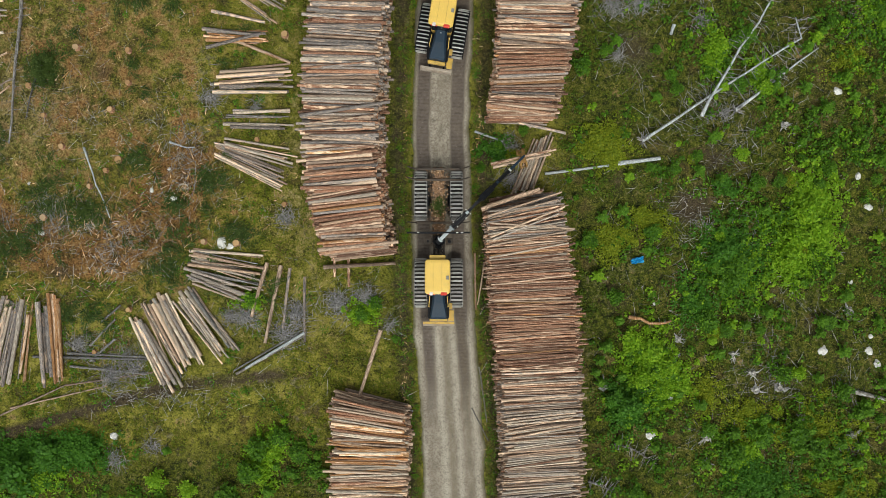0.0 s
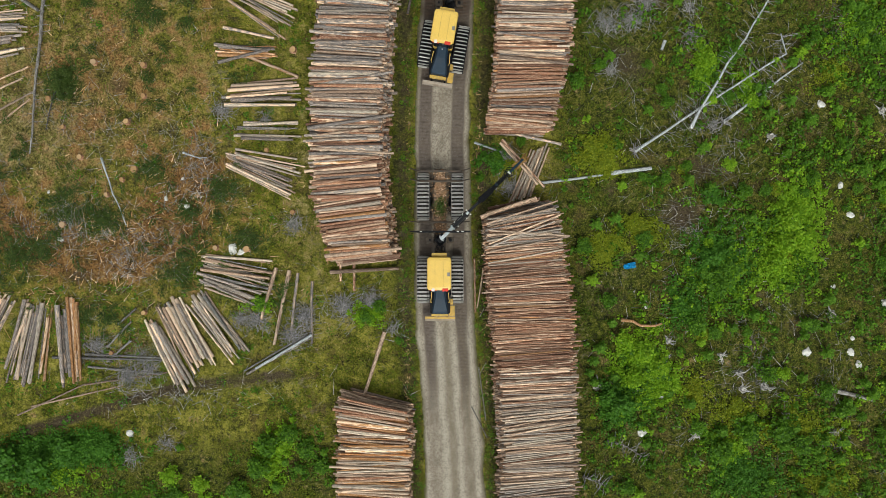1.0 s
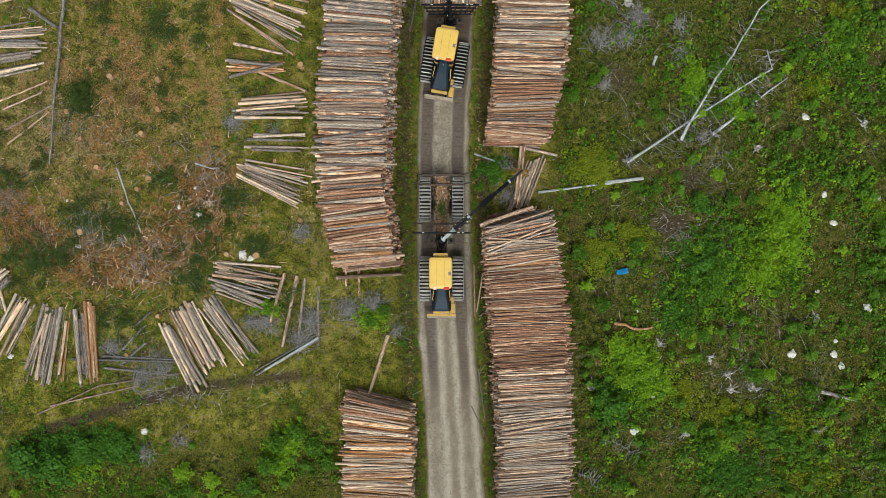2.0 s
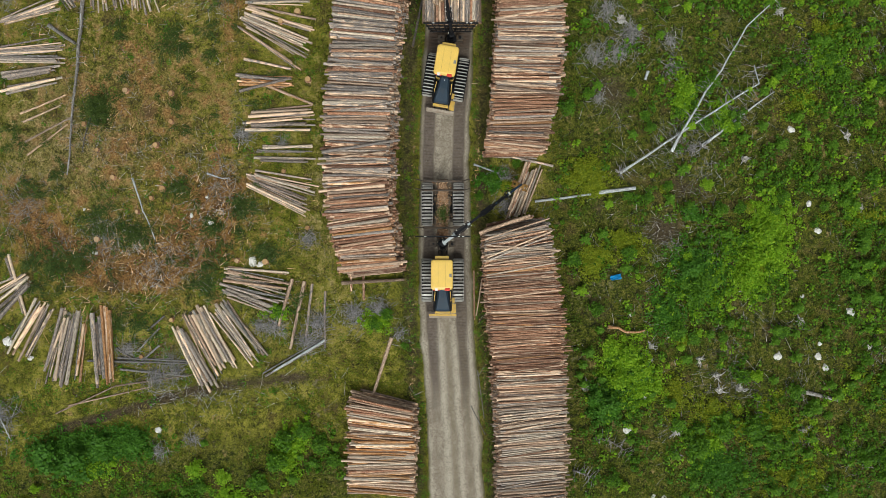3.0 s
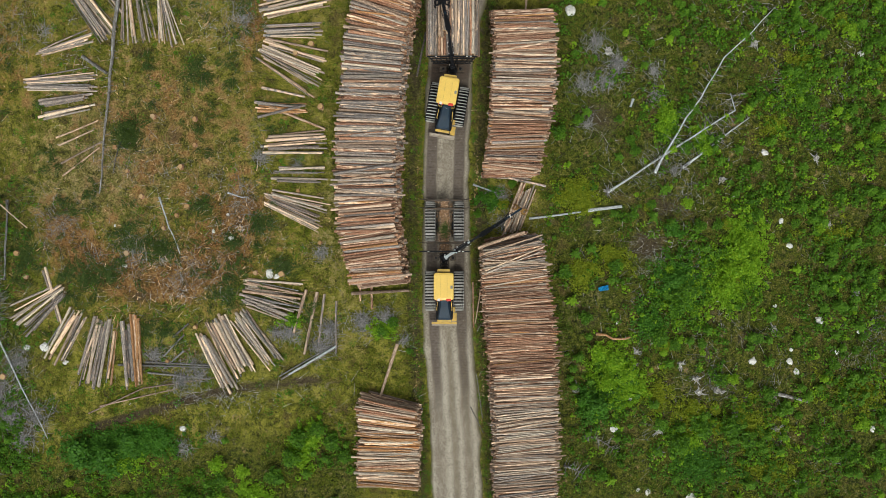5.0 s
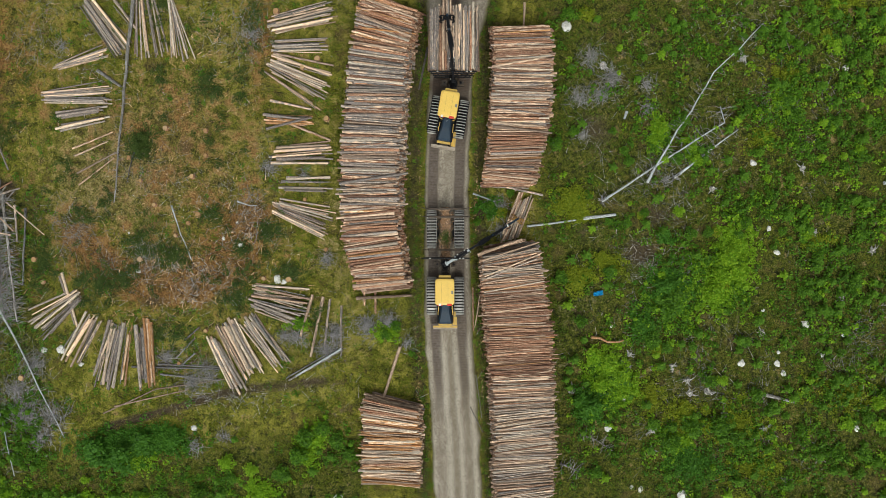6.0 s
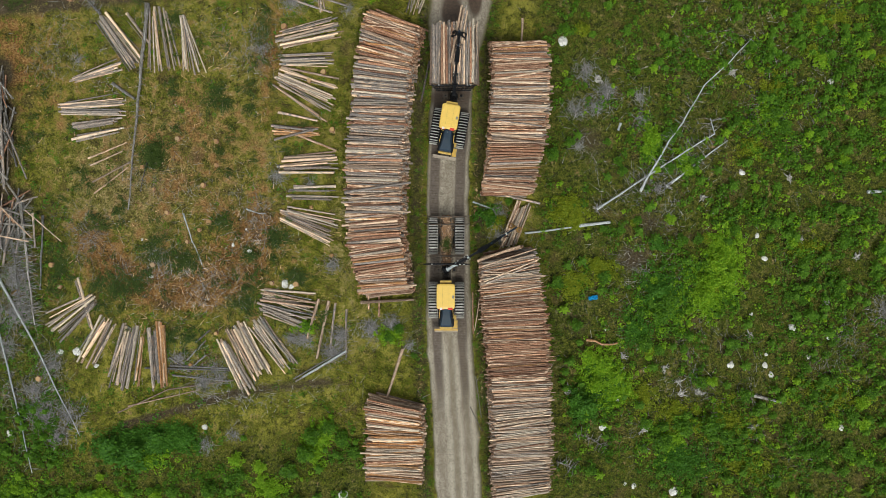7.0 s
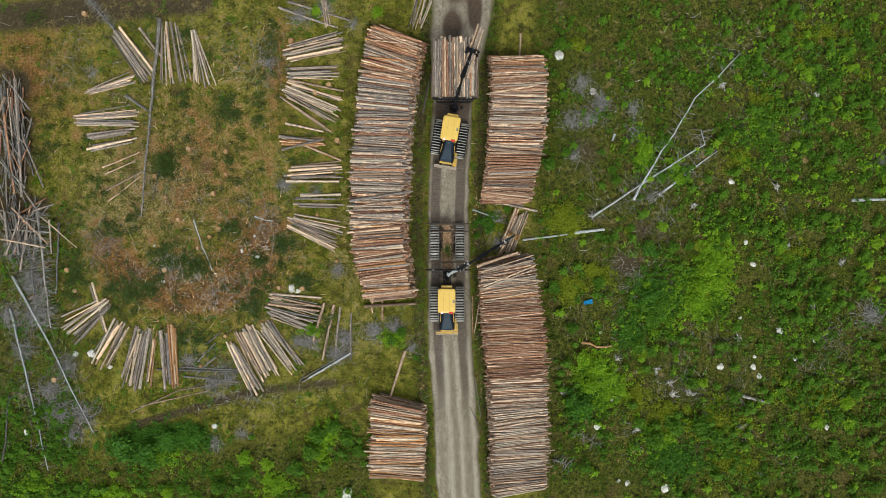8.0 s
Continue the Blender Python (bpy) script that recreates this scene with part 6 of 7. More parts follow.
rng_x = [1.25]
for i, (p, r) in enumerate((((-16.15, 2.97), 0.22), ((-17.47, 3.48), 0.14), ((-19.72, -11.28), 0.26), ((23.66, 9.42), 0.26), ((21.45, 6.30), 0.26), ((25.57, -6.16), 0.25), ((26.04, -6.91), 0.25),
                            ((12.46, -11.22), 0.26), ((24.92, 4.33), 0.2), ((25.53, 2.46), 0.25), ((13.65, -8.94), 0.2), ((18.81, -8.47), 0.22), ((25.67, -5.28), 0.16), ((15.49, -9.11), 0.16),
                            ((12.70, -3.31), 0.12), ((12.77, -7.48), 0.13), ((20.07, -7.14), 0.14), ((21.60, -10.27), 0.18), ((22.78, -6.13), 0.3), ((-13.26, 0.32), 0.33), ((-12.75, 0.12), 0.22), ((-24.12, 0.93), 0.2),
                            ((24.48, -2.05), 0.15), ((27.70, -3.07), 0.3), ((18.18, -16.37), 0.36), ((9.19, 19.98), 0.42), ((-8.54, -16.83), 0.45), ((-31.48, -5.25), 0.25), ((-30.10, -5.20), 0.35), ((-28.53, -6.33), 0.2),
                            ((-35.59, -11.82), 0.28), ((29.05, -5.46), 0.18), ((14.99, -15.96), 0.22), ((14.28, -15.81), 0.16), ((30.71, -3.98), 0.14), ((30.85, 16.77), 0.25), ((31.72, -11.16), 0.25), ((-16.42, 4.74), 0.1), ((-24.83, 3.89), 0.1))):
    stone(p[0], p[1], r * 0.82, 400 + i)



def root_stump(x, y, r, seed):
    """A bleached old stump: a torn hollow bole with spreading roots."""
    rng = random.Random(seed)
    top = thing("dead_stump", "bleached silver-grey root stump in the moss", "tree stump", "bleached stumps in the clearing", pose(x, y, gz(x, y), 0, 0, rng.uniform(0, 360)))
    n, verts, faces = 9, [], []
    for z, f in ((-0.05, 1.5), (0.08, 1.0), (0.22, 0.85), (0.10, 0.45)):
        for k in range(n):
            a, q = 2 * math.pi * k / n, r * 0.45 * f * rng.uniform(0.75, 1.25)
            verts.append((q * math.cos(a), q * math.sin(a), z + (rng.uniform(-0.06, 0.12) if z > 0.1 else 0)))
    for i in range(3):
        for k in range(n):
            j = (k + 1) % n
            faces.append((i * n + k, i * n + j, (i + 1) * n + j, (i + 1) * n + k))
    faces.append(tuple(3 * n + k for k in range(n)))
    part_mesh("bole", mesh_of("bole", verts, faces, [SILVER_TWIGS]), top)
    for _ in range(rng.randint(4, 7)):
        a, ln = rng.uniform(0, 6.28), r * rng.uniform(0.8, 1.5)
        m = Vector((math.cos(a) * ln * 0.6, math.sin(a) * ln * 0.6, rng.uniform(0.06, 0.20)))
        e = m + Vector((math.cos(a + rng.gauss(0, 0.5)), math.sin(a + rng.gauss(0, 0.5)), rng.uniform(-0.3, 0.3))) * ln * 0.5
        part_mesh("root", rod_mesh([((0, 0, 0.08), m, 0.06, 0.045), (m, e, 0.045, 0.012)], SILVER_TWIGS, "root", 5), top)


for i, (p, r) in enumerate((((24.4, -3.8), 0.5), ((17.4, -6.4), 0.35), ((18.6, -7.5), 0.4), ((18.8, -8.5), 0.42), ((20.2, -8.4), 0.45), ((21.6, -10.1), 0.35), ((15.9, -11.3), 0.5), ((24.6, -11.2), 0.4), ((14.1, -5.5), 0.35),
                            ((13.8, -6.7), 0.4), ((9.6, -8.3), 0.5), ((20.5, 7.4), 0.4), ((15.8, -12.9), 0.35), ((22.9, 17.6), 0.45), ((27.5, 9.0), 0.4), ((30.5, -1.0), 0.5), ((12.0, 17.0), 0.5), ((33.0, 2.6), 0.4), ((28.4, 4.0), 0.35), ((26.2, -15.2), 0.4))):
    root_stump(p[0], p[1], r, 500 + i)

# crumpled blue plastic sheet
rng = random.Random(77)
n = 22
bx, by = (11.65, -0.73)
verts = []
for j in range(n):
    for i in range(n):
        u, v = i / (n - 1) - 0.5, j / (n - 1) - 0.5
        w = 1 - 0.25 * noise.noise(Vector((u * 3, v * 3, 5)))
        verts.append((u * 0.72 * w, v * 0.36 * w + 0.12 * u, 0.10 + 0.12 * noise.noise(Vector((u * 5, v * 7, 1.5))) + 0.06 * noise.noise(Vector((u * 14, v * 14, 2)))))
sheet = new("plastic_sheet", mesh_of("plastic_sheet", verts, [(j * n + i, j * n + i + 1, j * n + n + i + 1, j * n + n + i) for j in range(n - 1) for i in range(n - 1)], [BLUE_TARP]))
mod = sheet.modifiers.new("thickness", "SOLIDIFY")
mod.thickness = 0.006
sheet.matrix_basis = pose(bx, by, gz(bx, by) + 0.08)
tagged(sheet, "crumpled bright blue plastic sheet on the moss", "plastic sheet")


# ---- plants ----
def leaves(points, size, tilt, seed, slim=0.5):
    """Kite-shaped leaves at points (n, 3), each turned and tilted at random."""
    r = np.random.RandomState(seed)
    n = len(points)
    a = r.uniform(0, 2 * np.pi, n)
    t = r.uniform(-tilt, tilt, n)
    roll = r.uniform(-tilt, tilt, n)
    s = size * r.uniform(0.6, 1.35, n)
    d = np.stack([np.cos(a) * np.cos(t), np.sin(a) * np.cos(t), np.sin(t)], -1)
    w = np.stack([-np.sin(a) * np.cos(roll), np.cos(a) * np.cos(roll), np.sin(roll)], -1)
    p, l = np.asarray(points), s[:, None]
    return np.stack([p - d * l * 0.5, p + w * l * slim - d * l * 0.05, p + d * l * 0.55, p - w * l * slim - d * l * 0.05], 1)


def blocked(x, y):
    """The road and what stands along it leave no room for plants."""
    d = np.abs(x - road_centre(y))
    bx, by = (11.65, -0.73)
    return (d < road_half(y) * 0.97) | (np.hypot(x - bx, y - by) < 0.75)


def clumps(n, sampler, per, spread, height, seed):
    """Leaf places gathered in small clumps with domed tops."""
    r = np.random.RandomState(seed)
    cx, cy = sampler(r, n)
    keep = ~blocked(cx, cy)
    cx, cy = cx[keep], cy[keep]
    k = r.randint(max(2, per // 2), per * 2, len(cx))
    size = r.uniform(0.5, 1.3, len(cx)) * spread
    hgt = r.uniform(0.4, 1.2, len(cx)) * height
    i = np.repeat(np.arange(len(cx)), k)
    a, q = r.uniform(0, 2 * np.pi, len(i)), np.sqrt(r.uniform(0, 1, len(i)))
    x, y = cx[i] + np.cos(a) * q * size[i], cy[i] + np.sin(a) * q * size[i]
    z = ground_z(x, y) + 0.03 + hgt[i] * (1 - q ** 2) * r.uniform(0.55, 1.0, len(i))
    return np.stack([x, y, z], -1)


def patches(zones):
    """A sampler of places inside soft patches: rows of centre, radii and weight."""
    z = np.array([(c[0], c[1], rx, ry, w) for c, rx, ry, w in zones])

    def draw(r, n):
        i = r.choice(len(z), n, p=z[:, 4] / z[:, 4].sum())
        a, q = r.uniform(0, 2 * np.pi, n), np.abs(r.normal(0, 0.55, n))
        return z[i, 0] + np.cos(a) * q * z[i, 2], z[i, 1] + np.sin(a) * q * z[i, 3]
    return draw


def field(x0, x1, y0, y1, scale, cut, seed, want=None):
    """A sampler of places where a patchy noise is high; want gives a further chance."""
    def draw(r, n):
        x, y = r.uniform(x0, x1, n * 3), r.uniform(y0, y1, n * 3)
        ok = fbm(x / scale, y / scale, seed, 3) > cut + r.uniform(-0.08, 0.08, n * 3)
        if want is not None:
            ok &= r.uniform(0, 1, n * 3) < want(x, y)
        return x[ok][:n], y[ok][:n]
    return draw


def cover(name, label, mat, points, size, tilt, seed, slim=0.5):
    ob = new(name, quads_mesh(name, leaves(points, size, tilt, seed, slim), mat))
    return tagged(ob, label, "undergrowth", kind="stuff")


def open_ground(x, y):
    return np.clip(1 - 1.1 * litter(x, y), 0.05, 1) * np.clip(1.2 - lushness(x, y), 0.25, 1)


def grassy(x, y):
    """Chance of green grass: everywhere but in litter, mud and under the stacks."""
    return np.clip(1 - litter(x, y) - 0.8 * mud(x, y) - 0.55 * dryness(x, y), 0.05, 1)


cover("herb_growth", "low bright green leafy growth", LEAF_BRIGHT, clumps(2600, patches([
    ((21.76, 1.34), 2.2, 3.0, 5), ((22.27, 3.04), 1.5, 1.8, 2), ((12.43, -6.80), 2.0, 2.2, 4), ((13.45, -8.16), 1.4, 1.2, 2), ((16.33, 11.69), 1.0, 1.4, 1.3), ((17.52, -1.37), 1.6, 2.0, 1.5), ((20.91, -1.03), 2.0, 1.6, 1.5),
    ((18.87, 10.50), 0.8, 1.0, 0.6), ((17.86, -12.24), 1.5, 1.5, 1), ((26.00, 14.23), 1.5, 1.2, 0.6), ((-10.31, -12.24), 1.2, 1.5, 0.7), ((-24.23, -13.93), 2.0, 1.0, 0.8), ((-34.91, -16.42), 2.5, 0.9, 1.2), ((-28.26, -16.88), 2.5, 0.7, 1.0), ((-14.48, -16.27), 1.5, 1.2, 1.0), ((-10.92, -13.41), 1.2, 1.5, 0.8), ((-4.88, -3.75), 0.9, 0.6, 0.5), ((-11.50, -3.14), 0.8, 0.4, 0.5)]),
    22, 0.32, 0.50, 1), 0.115, 0.75, 1)
def thickets(x, y):
    """Chance of leafy growth on the road's east side: thick in a few patches, sparse between."""
    zones = ((17.5, -2.0, 3.2, 3.4), (19.5, -12.0, 4.5, 3.0), (12.3, -7.5, 2.2, 3.4), (21.7, 1.5, 2.6, 4.2), (16.8, 11.0, 2.2, 2.2), (26.0, 13.0, 3.4, 3.4), (24.0, 5.0, 2.4, 2.4),
             (28.5, -12.0, 4.5, 3.0), (31.0, 4.0, 4.0, 6.0), (34.0, 15.0, 6.0, 6.0), (22.0, 19.5, 6.0, 2.5), (14.5, 4.0, 1.8, 1.6))
    return np.clip(0.18 + 0.26 * np.clip((x - 25) / 6, 0, 1) + sum(0.9 * bell(x, y, *z) for z in zones) - 1.2 * mud(x, y), 0, 1)


def off_peat(x, y):
    return np.clip(1 - 1.3 * mud(x, y), 0, 1)


cover("leafy_growth", "patchy green leafy undergrowth of saplings and berry plants", LEAF_GREEN, clumps(6600, field(7.0, 46, -26, 34, 1.5, 0.50, 12, thickets), 13, 0.30, 0.75, 2), 0.15, 0.8, 2)
cover("leafy_growth", "green leafy undergrowth along the clearing's south side", LEAF_GREEN, clumps(2900, field(-46, -5, -27, -9, 1.7, 0.51, 15, lushness), 17, 0.30, 0.50, 3), 0.12, 0.8, 3)
cover("leafy_growth", "green leafy undergrowth among the fallen grey spruces", LEAF_GREEN, clumps(620, field(-46, -30, -27, 10, 1.6, 0.54, 16, lushness), 15, 0.28, 0.40, 19), 0.115, 0.8, 19)
cover("leafy_growth", "blue-green leafy growth among the fallen grey spruces", LEAF_TEAL, clumps(320, field(-46, -31, -20, 10, 1.9, 0.52, 17, lushness), 15, 0.30, 0.40, 20), 0.115, 0.8, 20)
cover("herb_growth", "bright yellow-green sprouts scattered through the undergrowth", LEAF_BRIGHT, clumps(1500, field(7.5, 46, -26, 34, 1.7, 0.55, 18, thickets), 14, 0.28, 0.80, 12), 0.15, 0.75, 12)
cover("moss_growth", "low green herbs between the saplings", LEAF_LOW, clumps(5200, field(6.8, 46, -26, 34, 1.3, 0.52, 22, off_peat), 13, 0.32, 0.20, 4), 0.095, 0.7, 4)
cover("moss_growth", "olive herbs and moss tufts on the clearing", LEAF_OLIVE, clumps(5200, field(-46, -2, -26, 34, 2.4, 0.52, 27, grassy), 11, 0.34, 0.16, 5), 0.09, 0.7, 5)
cover("leafy_growth", "blue-green leafy patches in the undergrowth", LEAF_TEAL, clumps(2300, patches([
    ((17.18, -0.35), 2.2, 2.4, 3), ((11.07, -9.35), 1.6, 1.8, 2), ((15.14, -3.41), 1.6, 1.5, 1), ((-25.42, -12.74), 3.4, 1.5, 4), ((-21.62, -12.01), 1.5, 1.0, 1), ((18.88, -13.93), 3.0, 1.8, 2), ((-22.53, -12.24), 2.5, 1.4, 1.5),
    ((3.26, 5.92), 1.0, 0.8, 0.6)]), 18, 0.34, 0.5, 6), 0.115, 0.75, 6)
cover("herb_growth", "yellowing olive herbs in low patches", LEAF_YELLOW, clumps(1250, patches([((22.62, -10.88), 3.0, 2.0, 2.0), ((24.02, -14.27), 3.0, 1.6, 1.6), ((31.15, -8.54), 3.0, 2.0, 1.6), ((15.82, -8.84), 1.6, 1.6, 1.2), ((9.54, 6.43), 1.6, 1.2, 2), ((10.39, 5.41), 1.4, 1.0, 1), ((10.22, 0.32), 1.5, 1.3, 2), ((12.43, 1.68), 1.4, 1.0, 1.5),
    ((18.20, -10.20), 1.6, 1.4, 1), ((24.30, 11.52), 1.5, 1.2, 1), ((28.74, 3.34), 2.0, 1.5, 1), ((26.33, 16.18), 2.0, 1.5, 1), ((31.08, 21.91), 3.0, 1.5, 1)]), 24, 0.32, 0.40, 14), 0.10, 0.75, 14)
cover("herb_growth", "small green herb tufts in the yard", LEAF_GREEN, clumps(1500, field(-44, -7, -10, 30, 1.6, 0.54, 63, grassy), 16, 0.30, 0.16, 15), 0.09, 0.7, 15)
cover("needle_growth", "dark spruce boughs and twigs left on the ground", LEAF_DARK, clumps(850, patches([
    ((-23.88, 10.67), 0.9, 1.1, 2), ((-21.51, 2.19), 1.3, 0.8, 2), ((-23.71, 3.38), 0.7, 1.2, 1), ((-14.04, 4.12), 0.8, 0.7, 1), ((-11.66, 12.88), 0.6, 0.6, 0.6), ((-18.45, 5.24), 0.9, 1.0, 1), ((-16.08, 2.70), 0.8, 0.6, 1), ((-12.01, 0.83), 1.2, 0.9, 1.4),
    ((-16.42, -1.03), 1.2, 1.0, 1.4), ((-25.41, 0.32), 1.4, 1.0, 1.5), ((-24.08, 10.80), 0.9, 1.0, 1.4), ((-26.89, -0.15), 1.4, 1.2, 1.6), ((-23.57, 2.48), 1.3, 0.7, 1.2), ((-31.65, 1.74), 1.5, 1.4, 2), ((-18.86, 15.81), 0.7, 1.0, 0.8),
    ((-35.05, 23.13), 1.0, 0.8, 0.6), ((-22.21, 21.74), 1.6, 0.6, 0.8), ((-13.37, -2.05), 1.0, 1.0, 1), ((-15.07, 20.81), 0.6, 2.0, 1), ((-22.53, -4.09), 1.0, 0.8, 0.7)]), 11, 0.62, 0.16, 7), 0.30, 0.45, 7, 0.07)
cover("grass_growth", "short green and yellowing grass", GRASS, clumps(11500, field(-46, 46, -26, 34, 2.0, 0.42, 31, grassy), 8, 0.30, 0.10, 8), 0.20, 0.5, 8, 0.09)
cover("dry_grass", "dry tan grass and needles in the yard", DRY_GRASS, clumps(5200, field(-40, -6, -6, 30, 1.8, 0.50, 35, open_ground), 8, 0.30, 0.07, 9), 0.11, 0.4, 9, 0.10)

# fresh chips, bark strips and small sticks strewn over the yard
r = np.random.RandomState(44)


def strewn(n, zones, lo, hi, wide, seed):
    r = np.random.RandomState(seed)
    x, y = patches(zones)(r, n)
    ok = ~blocked(x, y)
    x, y = x[ok], y[ok]
    z = ground_z(x, y) + 0.07
    a, s = r.uniform(0, np.pi, len(x)), r.uniform(lo, hi, len(x)) * r.uniform(0.4, 1, len(x))
    segs = [((x[i] - math.cos(a[i]) * s[i], y[i] - math.sin(a[i]) * s[i], z[i]), (x[i] + math.cos(a[i]) * s[i], y[i] + math.sin(a[i]) * s[i], z[i] + 0.03), wide * r.uniform(0.6, 1.5), wide * 0.5) for i in range(len(x))]
    return segs


YARD = [((-19.13, 6.43), 9, 7, 4), ((-21.17, 1.34), 7, 3, 5), ((-15.40, 3.72), 4, 4, 3), ((-19.81, -1.37), 7, 2.5, 3), ((-17.92, 18.90), 3, 5, 1.2), ((-28.37, 16.02), 6, 5, 1), ((-25.24, -4.09), 4, 3, 1)]
LANE = [((-27.67, 2.16), 1.6, 1.6, 3), ((-25.56, 0.33), 1.6, 1.4, 3), ((-22.17, -1.17), 3, 1.2, 4), ((-18.51, -0.02), 2.2, 1.5, 4), ((-16.00, 3.65), 1.8, 2.0, 5), ((-16.70, 9.59), 1.6, 2.0, 3), ((-18.53, 8.22), 1.4, 1.2, 2)]
tagged(new("bark_strips", rod_mesh(strewn(60, [(c, rx * 2.0, ry * 2.0, w) for c, rx, ry, w in LANE], 0.05, 0.30, 0.016, 13), LITTER, "bark_strips", 3)), "rusty brown bark strips strewn over the turning place", "bark strips", kind="stuff")
tagged(new("wood_chips", rod_mesh(strewn(620, [(c, rx * 1.7, ry * 1.7, w ** 0.5) for c, rx, ry, w in YARD], 0.05, 0.38, 0.028, 3), CHIP_WOOD, "wood_chips", 4)), "pale wood chips and bark strips strewn over the yard", "wood chips", kind="stuff")
tagged(new("dry_sticks", rod_mesh(strewn(2200, [(c, rx * 1.7, ry * 1.7, w ** 0.5) for c, rx, ry, w in YARD] + [((15.82, 1.34), 14, 14, 6), ((23.94, 19.98), 12, 6, 3), ((-16.42, -8.84), 9, 2, 2)], 0.06, 0.60, 0.014, 5), SILVER_TWIGS, "dry_sticks", 3)),
       "grey dry sticks strewn over the ground", "dry sticks", kind="stuff")
VERGE = [((-2.3, -8), 0.35, 9, 1), ((-2.2, 8), 0.35, 12, 1.5), ((2.2, 8), 0.4, 10, 1.5), ((2.7, -8), 0.35, 9, 1), ((2.0, 21), 0.5, 4, 0.3)]
tagged(new("bark_scraps", rod_mesh(strewn(230, VERGE, 0.05, 0.2, 0.018, 9), CHIP_WOOD, "bark_scraps", 4)), "tan bark scraps along the road's verge", "bark scraps", kind="stuff")
fan("loose thin poles beside the muddy road", (-2.15, 24.90), (-2.95, 22.37), 1.6, 1.2, 8, MIXED, 90, 0.05)


def bush_source(seed, r, h, n, mat, leaf, label, slim=0.45):
    """A shrub: several stems and a crown of loose leaf sprays with gaps."""
    rng = np.random.RandomState(seed)
    top = thing("bush", label, "bush", "bushes in the clearing", pose(0, 0, -50))
    sprays = 16
    sa, sq = rng.uniform(0, 2 * np.pi, sprays), np.sqrt(rng.uniform(0.02, 1, sprays))
    sx, sy = np.cos(sa) * sq * r * 0.8, np.sin(sa) * sq * r * 0.8
    sz = h * (1 - 0.55 * sq ** 2) * rng.uniform(0.7, 1.05, sprays)
    i = rng.randint(0, sprays, n)
    pts = np.stack([sx[i], sy[i], sz[i]], -1) + rng.normal(0, 1, (n, 3)) * np.array([0.16, 0.16, 0.10]) * r
    pts[:, 2] = np.maximum(pts[:, 2], 0.05)
    part_mesh("foliage", quads_mesh("foliage", leaves(pts, leaf, 0.75, seed, slim), mat), top)
    segs = []
    for k in range(0, sprays, 2):
        mid = (sx[k] * 0.4, sy[k] * 0.4, sz[k] * 0.55)
        segs += [((0.02 * math.cos(k), 0.02 * math.sin(k), -0.05), mid, 0.02, 0.014), (mid, (sx[k], sy[k], sz[k]), 0.014, 0.006)]
    part_mesh("branch_stems", rod_mesh(segs, DEAD_WOOD, "branch_stems", 5), top)
    return top


KINDS = {"bright": [bush_source(s, 0.6, 0.7, 560, LEAF_BRIGHT, 0.11, "bright green leafy bush in the moss") for s in (1, 2)],
         "green": [bush_source(s, 0.6, 0.8, 620, LEAF_GREEN, 0.105, "green leafy sapling bush in the moss") for s in (3, 4, 5)],
         "olive": [bush_source(s, 0.6, 0.5, 480, LEAF_YELLOW, 0.10, "yellowish green low bush in the moss") for s in (6, 7)],
         "teal": [bush_source(s, 0.6, 0.8, 560, LEAF_TEAL, 0.11, "blue-green leafy bush in the moss") for s in (8,)],
         "dark": [bush_source(s, 0.6, 0.6, 520, LEAF_DARK, 0.20, "dark green spruce boughs on the ground", 0.13) for s in (9, 10)]}
USED = set()


def plant(kind, x, y, size, rng):
    src = rng.choice(KINDS[kind])
    m = pose(x, y, gz(x, y) - 0.02, 0, 0, rng.uniform(0, 360))
    if src not in USED:
        USED.add(src)
        src.matrix_basis = m
        ob = src
    else:
        ob = copy_thing(src, m)
    ob.scale = (size, size, size * rng.uniform(0.8, 1.1))


